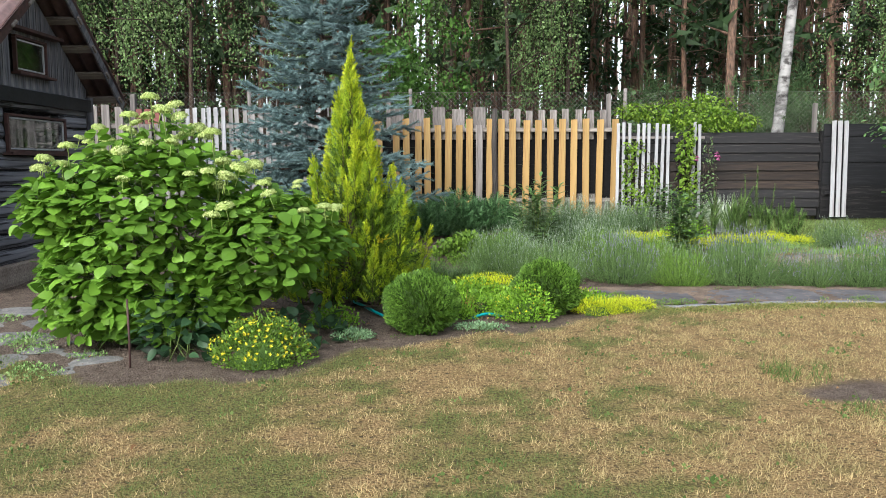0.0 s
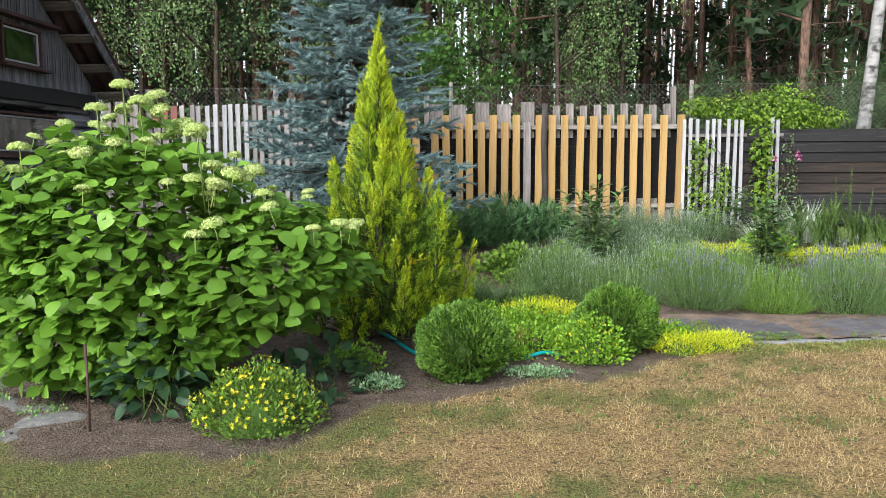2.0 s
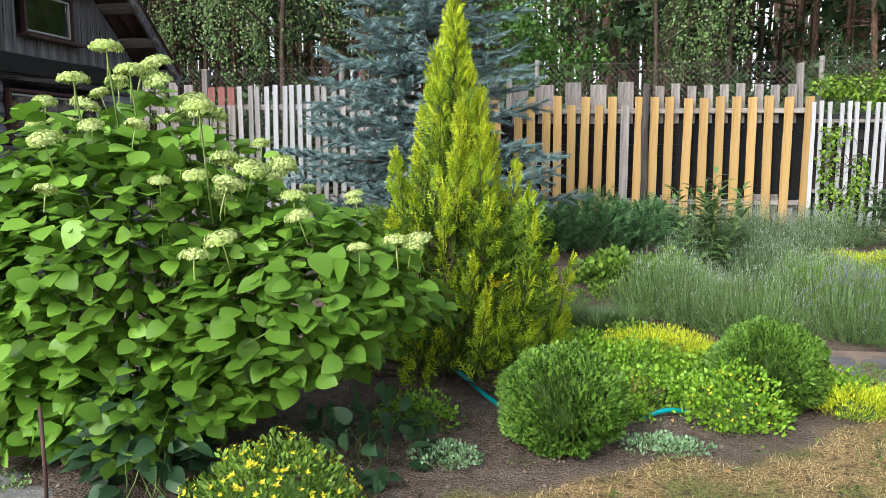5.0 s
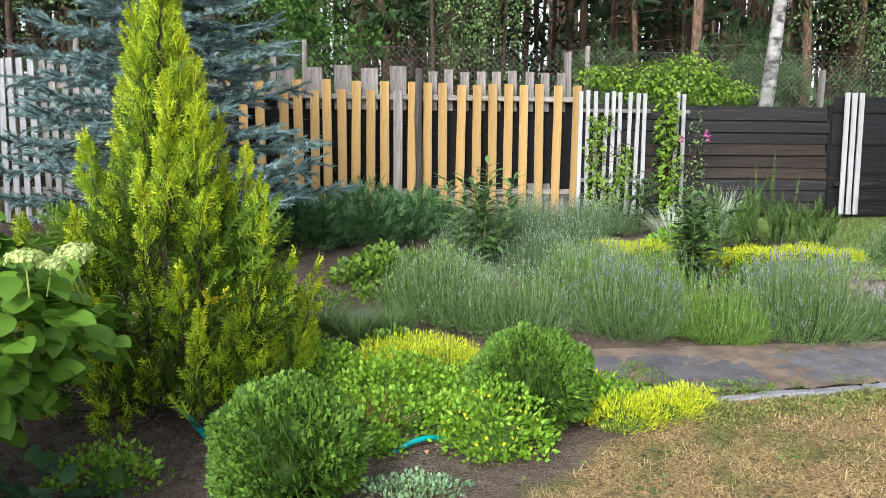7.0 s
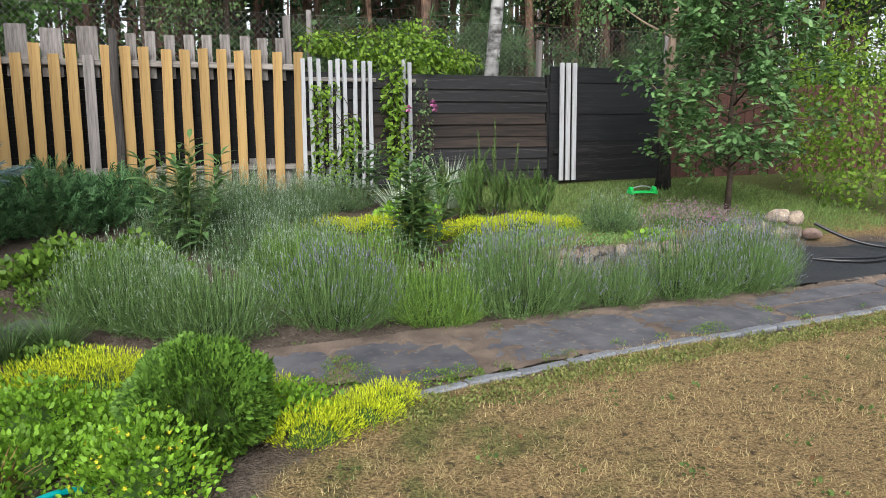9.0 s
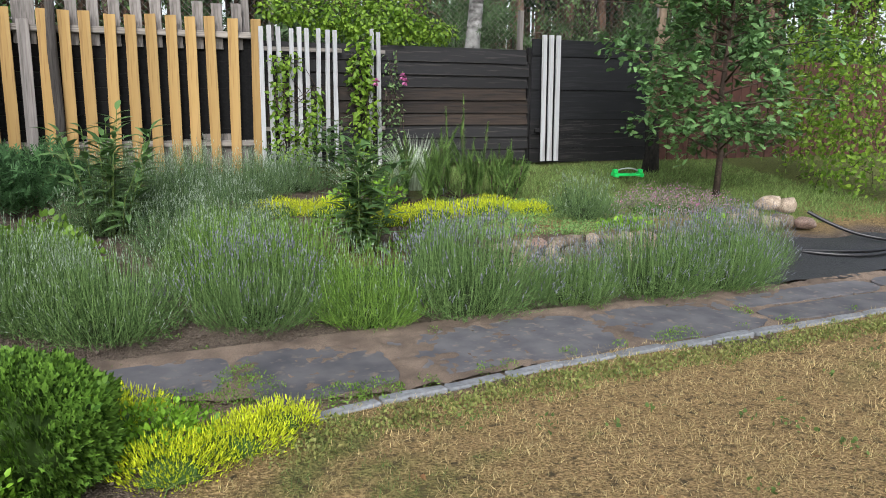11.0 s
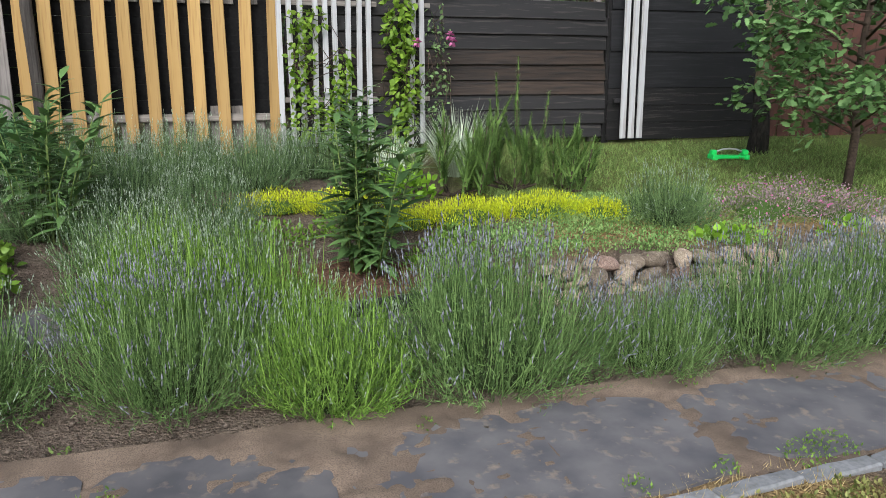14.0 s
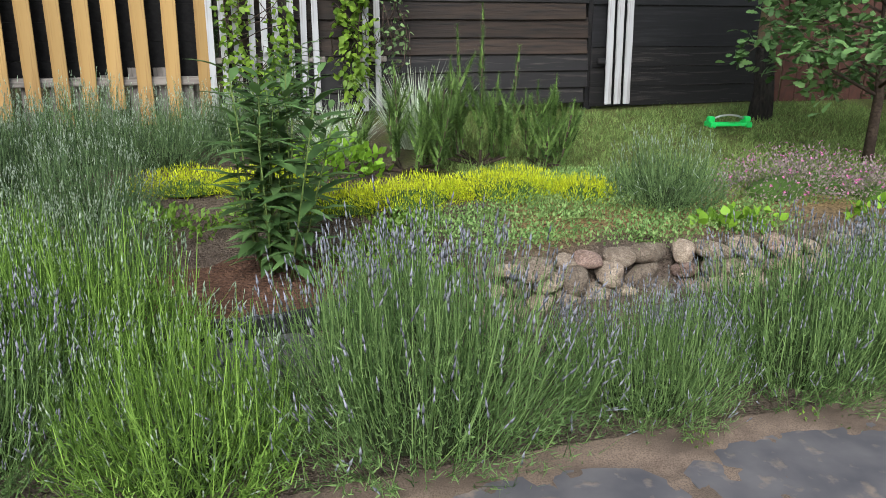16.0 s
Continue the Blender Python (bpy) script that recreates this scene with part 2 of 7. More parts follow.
F_JUN = foliage("juniper_spray", (0.055, 0.13, 0.045), (0.13, 0.24, 0.09), None, 0.15, 0.6, k=0.8)
F_LAV = foliage("lavender_stem", (0.075, 0.165, 0.03), (0.30, 0.42, 0.14), (0.15, 0.24, 0.075), 0.2, 0.7, k=0.66)
F_LAVD = foliage("old_lavender_stem", (0.08, 0.16, 0.06), (0.26, 0.36, 0.15), (0.14, 0.22, 0.09), 0.2, 0.7, k=0.62)
F_LAVG = foliage("fresh_lavender_stem", (0.15, 0.30, 0.03), (0.36, 0.53, 0.10), (0.24, 0.40, 0.06), 0.25, 0.7, k=0.62)
F_LAVB = foliage("grey_lavender_leaf", (0.09, 0.16, 0.055), (0.28, 0.40, 0.15), None, 0.15, 0.7, k=0.56)
F_LAVFL = foliage("lavender_spike", (0.23, 0.22, 0.255), (0.38, 0.345, 0.42), (0.28, 0.30, 0.25), 0.15, 0.8, k=0.76)
F_LAVBUD = foliage("pale_lavender_bud", (0.30, 0.38, 0.22), (0.46, 0.50, 0.38), None, 0.15, 0.7, k=0.75)
F_WEED = foliage("tall_weed_leaf", (0.09, 0.18, 0.055), (0.19, 0.31, 0.10), None, 0.2, 0.42, k=0.68)
F_DWPINE = foliage("dwarf_pine_needle", (0.06, 0.12, 0.025), (0.19, 0.28, 0.07), (0.12, 0.19, 0.04), 0.12, 0.6, k=0.92)
F_VARIEG = foliage("variegated_grass_blade", (0.48, 0.52, 0.34), (0.68, 0.69, 0.55), None, 0.25, 0.6, k=0.95)
F_VINE = foliage("vine_leaf", (0.20, 0.37, 0.03), (0.36, 0.50, 0.06), (0.16, 0.30, 0.025), 0.4, 0.5, k=0.68)
F_OAK = foliage("oak_leaf", (0.08, 0.17, 0.055), (0.17, 0.275, 0.095), None, 0.25, 0.5, k=0.98)
F_PINK = foliage("pink_blossom", (0.62, 0.10, 0.32), (0.75, 0.22, 0.45), None, 0.25, 0.6, k=0.85)
F_PINKM = foliage("dusty_pink_blossom", (0.20, 0.20, 0.12), (0.44, 0.27, 0.31), (0.28, 0.26, 0.19), 0.2, 0.7, 6, k=0.85)
F_BIRCHL = foliage("birch_leaf", (0.12, 0.20, 0.06), (0.24, 0.33, 0.12), None, 0.3, 0.5, k=0.80)
F_MAPLE = foliage("maple_leaf", (0.09, 0.21, 0.035), (0.17, 0.32, 0.06), None, 0.35, 0.5)
F_PINE = foliage("pine_needle", (0.035, 0.075, 0.03), (0.075, 0.13, 0.045), None, 0.1, 0.6, k=0.60)
F_PINEY = foliage("young_pine_needle", (0.07, 0.13, 0.045), (0.13, 0.20, 0.075), None, 0.2, 0.6, k=0.7)
F_SHRUB = foliage("woodland_shrub_leaf", (0.055, 0.10, 0.035), (0.11, 0.17, 0.06), None, 0.25, 0.6, k=0.75)
F_FAR = foliage("far_wood_leaf", (0.07, 0.12, 0.045), (0.16, 0.22, 0.09), None, 0.3, 0.6, k=0.8)
F_GRASS = foliage("lawn_blade", (0.19, 0.23, 0.06), (0.40, 0.37, 0.13), (0.38, 0.31, 0.12), 0.3, 0.7, 0.9, k=0.63)
F_DRY = foliage("dry_lawn_blade", (0.38, 0.255, 0.115), (0.60, 0.42, 0.21), (0.40, 0.31, 0.135), 0.3, 0.7, 1.2, k=1.04)
F_GREENG = foliage("green_lawn_blade", (0.13, 0.22, 0.04), (0.26, 0.34, 0.09), None, 0.3, 0.7, k=0.6)
F_BACKG = foliage("fresh_lawn_blade", (0.17, 0.25, 0.06), (0.31, 0.39, 0.12), None, 0.3, 0.7, k=0.82)
F_RUST = foliage("withered_leaf", (0.36, 0.15, 0.06), (0.50, 0.26, 0.11), None, 0.2, 0.7, k=0.80)


# ---- mesh tools ----
class Acc:
    """Gathers many small triangle pieces into one mesh."""

    def __init__(self):
        self.v, self.f, self.n = [], [], 0

    def add(self, tv, tf, m, o):
        m, o = np.asarray(m, float), np.asarray(o, float)
        v = np.einsum("nij,kj->nki", m, tv) + o[:, None, :]
        k = len(o)
        f = tf[None] + (np.arange(k) * len(tv))[:, None, None] + self.n
        self.v.append(v.reshape(-1, 3))
        self.f.append(f.reshape(-1, 3))
        self.n += k * len(tv)

    def raw(self, v, f):
        self.v.append(np.asarray(v, float))
        self.f.append(np.asarray(f, int) + self.n)
        self.n += len(v)

    def mesh(self, name, mat, smooth=True):
        me = bpy.data.meshes.new(name)
        if not self.v:
            return me
        v, f = np.concatenate(self.v), np.concatenate(self.f)
        me.vertices.add(len(v))
        me.vertices.foreach_set("co", v.ravel())
        me.loops.add(len(f) * 3)
        me.loops.foreach_set("vertex_index", f.ravel().astype(np.int32))
        me.polygons.add(len(f))
        me.polygons.foreach_set("loop_start", np.arange(len(f), dtype=np.int32) * 3)
        me.polygons.foreach_set("use_smooth", np.full(len(f), smooth))
        me.update(calc_edges=True)
        me.materials.append(mat)
        return me


def unit(v):
    v = np.asarray(v, float)
    return v / np.maximum(np.linalg.norm(v, axis=-1, keepdims=True), 1e-9)


def frames(d, up=None, spin=0.0, size=1.0):
    """Matrices whose y axis runs along d and whose z axis lies as near to up as it can."""
    d = unit(d)
    n = len(d)
    up = np.tile((0, 0, 1.0), (n, 1)) if up is None else np.asarray(up, float)
    up = up + rng.normal(0, 1, (n, 3)) * spin
    r = unit(np.cross(d, up) + 1e-6)
    w = np.cross(r, d)
    m = np.stack([r, d, w], axis=2)
    return m * np.broadcast_to(np.asarray(size, float), (n,))[:, None, None]


def leaf(length=1.0, width=0.5, fold=0.12, droop=0.15, profile=((0, 0.0), (0.12, 0.62), (0.35, 1.0), (0.7, 0.72), (1, 0.0))):
    """A leaf along y, folded on its midrib and bent down to its tip."""
    v, f = [], []
    for t, w in profile:
        y, z = t * length, -droop * t * t * length
        v += [(-w * width / 2, y, z + fold * w * width), (0, y, z), (w * width / 2, y, z + fold * w * width)]
    for i in range(len(profile) - 1):
        a = i * 3
        for j in (0, 1):
            if profile[i][1] > 0:
                f.append((a + j, a + j + 1, a + j + 4 if profile[i + 1][1] > 0 or j == 0 else a + 4))
            if profile[i + 1][1] > 0:
                f.append((a + j if profile[i][1] > 0 else a + 1, a + j + 4, a + j + 3))
    return np.array(v), np.array(f)


BLADE = (np.array([(-0.5, 0, 0), (0.5, 0, 0), (-0.32, 0.55, 0.05), (0.32, 0.55, 0.05), (0, 1, 0.22)]), np.array([(0, 1, 3), (0, 3, 2), (2, 3, 4)]))


def blade(w, bend=0.2):
    v = BLADE[0].copy()
    v[:, 0] *= w
    v[:, 2] *= bend / 0.22
    return v, BLADE[1]


def spray(fingers=7, width=0.10, spread=0.55, curl=0.1):
    """A flat, fern-like conifer spray along y with side fingers."""
    v, f = [], []

    def finger(p, q, w):
        p, q = np.array(p), np.array(q)
        d = q - p
        s = np.array((-d[1], d[0], 0)) / np.linalg.norm(d[:2]) * w / 2
        k = len(v)
        v.extend([p - s * 0.6, p + s * 0.6, p + d * 0.6 - s, p + d * 0.6 + s, q])
        f.extend([(k, k + 1, k + 3), (k, k + 3, k + 2), (k + 2, k + 3, k + 4)])

    finger((0, 0, 0), (0, 1, curl), width)
    for i in range(fingers):
        t = 0.12 + 0.75 * i / fingers
        s = 1 if i % 2 else -1
        ln = spread * (1 - 0.65 * t)
        finger((0, t, curl * t * t), (s * ln * 0.72, t + ln * 0.62, curl * t + 0.05 * (i % 3)), width * 0.9)
    return np.array(v), np.array(f)


def needles(n=26, ln=0.16, w=0.018, lean=0.8, seed=1, core=0.012):
    """A twig along y set round with needles."""
    r = np.random.default_rng(seed)
    v = [(-core, 0, -core * 0.6), (core, 0, -core * 0.6), (0, 0, core), (0, 1, 0)]
    f = [(0, 1, 3), (1, 2, 3), (2, 0, 3)]
    for i in range(n):
        y = 0.03 + 0.97 * i / n
        a = i * 2.4 + r.uniform(-0.3, 0.3)
        out = np.array((math.cos(a), lean, math.sin(a)))
        p = np.array((0, y, 0))
        side = np.cross(out, (0, 1, 0))
        side = side / np.linalg.norm(side) * w / 2
        k = len(v)
        v += [p - side, p + side, p + out * ln * r.uniform(0.8, 1.1)]
        f.append((k, k + 1, k + 2))
    return np.array(v, float), np.array(f)


def tube_into(acc, pts, radii, sides=6):
    pts = np.asarray(pts, float)
    n = len(pts)
    radii = np.broadcast_to(radii, (n,))
    v = []
    for i in range(n):
        d = unit(pts[min(i + 1, n - 1)] - pts[max(i - 1, 0)])
        a = np.cross(d, (0.31, 0.9, 0.21) if abs(d[2]) > 0.8 else (0, 0, 1.0))
        a = unit(a)
        b = np.cross(d, a)
        for k in range(sides):
            t = 2 * math.pi * k / sides
            v.append(pts[i] + radii[i] * (math.cos(t) * a + math.sin(t) * b))
    f = []
    for i in range(n - 1):
        for k in range(sides):
            p, q = i * sides + k, i * sides + (k + 1) % sides
            f += [(p, q, q + sides), (p, q + sides, p + sides)]
    f += [(0, k + 1, k) for k in range(1, sides - 1)]
    e = (n - 1) * sides
    f += [(e, e + k, e + k + 1) for k in range(1, sides - 1)]
    acc.raw(v, f)


def box_mesh(name, w, d, h, mat, bevel=0.006, point=0.0, wobble=0.0, seed=0):
    """A board: base centre at the origin, w along x, d along y, h along z; point cuts the top to a tip."""
    bm = bmesh.new()
    bmesh.ops.create_cube(bm, size=1.0)
    bmesh.ops.scale(bm, vec=(w, d, h), verts=bm.verts)
    bmesh.ops.translate(bm, vec=(0, 0, h / 2), verts=bm.verts)
    if wobble:
        long_edges = [e for e in bm.edges if abs((e.verts[0].co - e.verts[1].co).dot(Vector((1, 0, 0) if w > h else (0, 0, 1)))) > 0.5 * max(w, h)]
        bmesh.ops.subdivide_edges(bm, edges=long_edges, cuts=4)
        r = random.Random(seed)
        for v in bm.verts:
            v.co += Vector((r.uniform(-1, 1), r.uniform(-0.3, 0.3), r.uniform(-1, 1))) * wobble
    if point:
        top = [e for e in bm.edges if all(abs(v.co.z - h) < 1e-4 for v in e.verts) and abs(e.verts[0].co.x - e.verts[1].co.x) > w * 0.5]
        res = bmesh.ops.subdivide_edges(bm, edges=top, cuts=1)
        for v in bm.verts:
            if v.co.z > h - 1e-3 and abs(v.co.x) < w * 0.1:
                v.co.z += point
    if bevel:
        bmesh.ops.bevel(bm, geom=list(bm.edges), offset=bevel, segments=1, affect="EDGES", clamp_overlap=True)
    bmesh.ops.triangulate(bm, faces=bm.faces)
    me = bpy.data.meshes.new(name)
    bm.to_mesh(me)
    bm.free()
    me.materials.append(mat)
    return me


def stone_mesh(name, mat, seed, flat=0.6, planes=11):
    """A broken field stone: a ball cut by random planes, its edges worn round."""
    r = random.Random(seed * 31 + 5)
    cuts = []
    for _ in range(planes):
        n = Vector((r.gauss(0, 1), r.gauss(0, 1), r.gauss(0, 1))).normalized()
        cuts.append((n, r.uniform(0.27, 0.42)))
    bm = bmesh.new()
    bmesh.ops.create_icosphere(bm, subdivisions=3, radius=0.5)
    for v in bm.verts:
        p = v.co.normalized()
        k = 0.5
        for n, d in cuts:
            if n.dot(p) > 0.05:
                k = min(k, d / n.dot(p))
        v.co = p * (k + 0.02 * noise.noise(p * 5 + Vector((seed, 0, 3))))
    bmesh.ops.smooth_vert(bm, verts=bm.verts, factor=0.35, use_axis_x=True, use_axis_y=True, use_axis_z=True)
    for v in bm.verts:
        v.co.z *= flat
    me = bpy.data.meshes.new(name)
    bm.to_mesh(me)
    bm.free()
    me.polygons.foreach_set("use_smooth", np.full(len(me.polygons), True))
    me.materials.append(mat)
    return me


def log_mesh(name, length, h, mat, seed):
    """A hewn log along y: bulged face, worn edges and axe hollows."""
    prof = [(-0.1, 0.0), (0.07, 0.0), (0.092, 0.018), (0.104, h * 0.3), (0.106, h * 0.55), (0.1, h * 0.8), (0.088, h - 0.016), (0.07, h), (-0.1, h)]
    n, k = max(4, int(length / 0.07)), len(prof)
    bm = bmesh.new()
    rings = []
    for i in range(n + 1):
        y = -length / 2 + length * i / n
        ring = []
        for x, z in prof:
            q = Vector((seed * 3.7, y * 2.2, z * 9))
            w = 0.014 * noise.noise(q) + 0.007 * noise.noise(q * 3.1) if x > 0 else 0.0
            ring.append(bm.verts.new((x + w, y, z + (0.008 * noise.noise(Vector((y * 1.5, seed, z * 30))) if x > 0 else 0))))
        rings.append(ring)
    for a, b in zip(rings, rings[1:]):
        for j in range(k):
            bm.faces.new((a[j], a[(j + 1) % k], b[(j + 1) % k], b[j]))
    bm.faces.new(rings[0])
    bm.faces.new(rings[-1][::-1])
    bmesh.ops.recalc_face_normals(bm, faces=bm.faces)
    me = bpy.data.meshes.new(name)
    bm.to_mesh(me)
    bm.free()
    me.polygons.foreach_set("use_smooth", np.full(len(me.polygons), True))
    me.materials.append(mat)
    return me


def thing(name, at, label, category, group="", kind=""):
    e = new(name)
    e.empty_display_size = 0.1
    e.location = at
    return tagged(e, label, category, group, kind)


def part(parent, name, mesh, at=(0, 0, 0), rot=(0, 0, 0), scale=None, label="", kind=""):
    """A part placed relative to its thing."""
    ob = new(name, mesh)
    ob.parent = parent
    ob.location = at
    ob.rotation_euler = [radians(a) for a in rot]
    if scale:
        ob.scale = scale
    return tagged(ob, label, kind=kind)


def step(a, b, x):
    t = np.clip((x - a) / (b - a), 0, 1)
    return t * t * (3 - 2 * t)


def ground_z(x, y):
    """Height of the ground: lawn, rising bed, terrace behind the rockery wall."""
    x, y = np.asarray(x, float), np.asarray(y, float)
    z = np.interp(y, (-60, 0, 5, 8, 9.4, 10.4, 11.5, 12.8, 14.2, 17, 80), (-0.1, -0.02, 0.0, 0.04, 0.07, 0.13, 0.24, 0.33, 0.44, 0.5, 0.7))
    side = step(3.9, 4.2, x) * (1 - step(6.2, 7.6, x))
    wall_y = 9.98 + 0.06 * np.sin(x * 3)
    z = z + side * (0.16 * step(wall_y - 0.03, wall_y + 0.12, y) * (1 - step(10.6, 12.4, y)))
    return z + 0.012 * np.sin(x * 1.7 + y * 0.6) * np.cos(y * 1.3 - x * 0.4)


def on_ground(x, y, dz=0.0):
    return (x, y, float(ground_z(x, y)) + dz)


# ---- ground ----
EDGE_X = (-9, -3.6, -2.6, -2.17, -1.5, -1.03, -0.73, -0.12, 0.52, 1.19, 1.9, 2.45, 3.0, 3.6, 4.3, 5.0, 5.9, 7.1, 12)
EDGE_Y = (7.2, 6.0, 5.35, 5.2, 5.26, 5.48, 6.0, 6.3, 6.66, 7.15, 7.7, 7.83, 7.87, 7.91, 7.94, 7.98, 8.02, 8.03, 8.0)


def lawn_edge(x):
    return np.interp(x, EDGE_X, EDGE_Y)


def smooth_noise(x, y, scale, seed):
    """Value noise on a grid."""
    r = np.random.default_rng(seed)
    g = r.uniform(0, 1, (64, 64))
    u, v = np.asarray(x) / scale + 500, np.asarray(y) / scale + 500
    i, j = np.floor(u).astype(int), np.floor(v).astype(int)
    a, b = step(0, 1, u - i), step(0, 1, v - j)
    i, j = i % 63, j % 63
    return g[i, j] * (1 - a) * (1 - b) + g[i + 1, j] * a * (1 - b) + g[i, j + 1] * (1 - a) * b + g[i + 1, j + 1] * a * b


def soil_at(x, y):
    """1 on bare soil of the bed, 0 on grass."""
    wob = (smooth_noise(x, y, 0.35, 3) - 0.5) * 0.35
    bed = step(-0.08, 0.08, y - lawn_edge(x) + wob)
    back = step(10.1, 10.4, y + wob) * step(4.2, 4.6, x + wob) + step(13.9, 14.1, y)
    bare = step(0.55, 0.35, np.hypot((x - 2.9) / 1.0, (y - 4.95) / 0.5) + wob)
    left = step(-3.4, -3.9, x + wob) * step(5.6, 6.2, y) * step(0.35, 0.6, smooth_noise(x, y, 0.5, 8)) * 0.6
    return np.clip(np.maximum(bed * (1 - np.clip(back, 0, 1)), np.maximum(bare, left)), 0, 1)


def dry_at(x, y):
    a = smooth_noise(x, y, 1.3, 11) * 0.28 + smooth_noise(x, y, 0.42, 12) * 0.26 + smooth_noise(x, y, 0.16, 13) * 0.24 + smooth_noise(x, y, 0.06, 14) * 0.22
    a = a + 0.12 * np.exp(-((np.asarray(x) - 2.7) / 1.2) ** 2 - ((np.asarray(y) - 6.4) / 0.9) ** 2)
    return np.clip(0.16 + 0.78 * step(0.34, 0.64, a + 0.03 * np.asarray(x) + 0.1 * step(0.3, 2.6, np.asarray(x, float)) - 0.025), 0, 1) * (1 - step(10.5, 11.5, y))


def make_ground():
    xs = np.concatenate([(-2000, -600, -200, -90, -45, -25), np.arange(-14, -5, 0.5), np.arange(-5, 10, 0.09), np.arange(10, 20, 0.5), (25, 45, 90, 200, 600, 2000)])
    ys = np.concatenate([(-2000, -600, -200, -60, -25, -10), np.arange(-5, 2.5, 0.5), np.arange(2.5, 14.6, 0.09), np.arange(14.6, 26, 0.6), (32, 45, 70, 130, 300, 900, 3000)])
    X, Y = np.meshgrid(xs, ys)
    soil = soil_at(X, Y)
    Z = ground_z(X, Y) + soil * 0.012 * (smooth_noise(X, Y, 0.18, 5) - 0.5) * 2 - 0.01 * soil
    nx, ny = len(xs), len(ys)
    i = np.arange(nx * ny).reshape(ny, nx)
    q = np.stack([i[:-1, :-1], i[:-1, 1:], i[1:, 1:], i[1:, :-1]], -1).reshape(-1, 4)
    me = bpy.data.meshes.new("ground")
    me.vertices.add(nx * ny)
    me.vertices.foreach_set("co", np.stack([X, Y, Z], -1).ravel())
    me.loops.add(len(q) * 4)
    me.loops.foreach_set("vertex_index", q.ravel().astype(np.int32))
    me.polygons.add(len(q))
    me.polygons.foreach_set("loop_start", np.arange(len(q), dtype=np.int32) * 4)
    me.polygons.foreach_set("use_smooth", np.full(len(q), True))
    me.update(calc_edges=True)
    for name, val in (("soil", soil), ("dry", dry_at(X, Y)), ("sand", step(1.2, 1.7, X) * step(0.02, 0.1, Y - lawn_edge(X)) * (1 - step(0.75, 0.98, Y - lawn_edge(X) + (smooth_noise(X, Y, 0.3, 17) - 0.5) * 0.3))), ("wood", step(14.6, 15.5, Y))):
        me.attributes.new(name, "FLOAT", "POINT").data.foreach_set("value", val.ravel().astype(np.float32))
    m, nt, p = nodes_of("garden_ground")

    def attr(name):
        a = nt.nodes.new("ShaderNodeAttribute")
        a.attribute_name = name
        return a.outputs["Fac"]

    fine, mid, grit = noise_of(nt, 70, 5), noise_of(nt, 9, 4), noise_of(nt, 160, 3, None, "Object", 0.5, 0.7)
    green = mixer(nt, (0.06, 0.08, 0.022), (0.18, 0.20, 0.06), fine)
    dry = mixer(nt, (0.17, 0.112, 0.052), (0.43, 0.295, 0.145), fine)
    lawn = mixer(nt, green, dry, attr("dry"))
    lawn = mixer(nt, lawn, (0.075, 0.058, 0.032), noise_of(nt, 24, 5, None, "Object", 0.52, 0.72))
    soil_c = mixer(nt, mixer(nt, (0.092, 0.070, 0.056), (0.165, 0.13, 0.105), mid), (0.045, 0.034, 0.027), noise_of(nt, 45, 4, None, "Object", 0.5, 0.72))
    soil_c = mixer(nt, soil_c, (0.24, 0.19, 0.15), grit)
    soil_c = mixer(nt, soil_c, mixer(nt, (0.15, 0.115, 0.085), (0.235, 0.18, 0.135), mid), attr("sand"))
    col = mixer(nt, lawn, soil_c, attr("soil"))
    col = mixer(nt, col, mixer(nt, (0.07, 0.06, 0.035), (0.12, 0.11, 0.05), mid), attr("wood"))
    nt.links.new(col, p.inputs["Base Color"])
    p.inputs["Roughness"].default_value = 0.95
    p.inputs["Specular IOR Level"].default_value = 0.15
    bump(nt, p, fine, 0.9, 0.02)
    me.materials.append(m)
    tagged(new("ground", me), "dry mown lawn and sandy soil beds rising to the fence", "ground", kind="structure")


make_ground()

# ---- fences ----
FENCE_Y = 14.2


def board_set(kind, w, d, mat, point=0.0, n=3, wobble=0.004, bevel=0.004):
    return [box_mesh(kind, w, d, 1.0, mat, bevel, point, wobble, k) for k in range(n)]


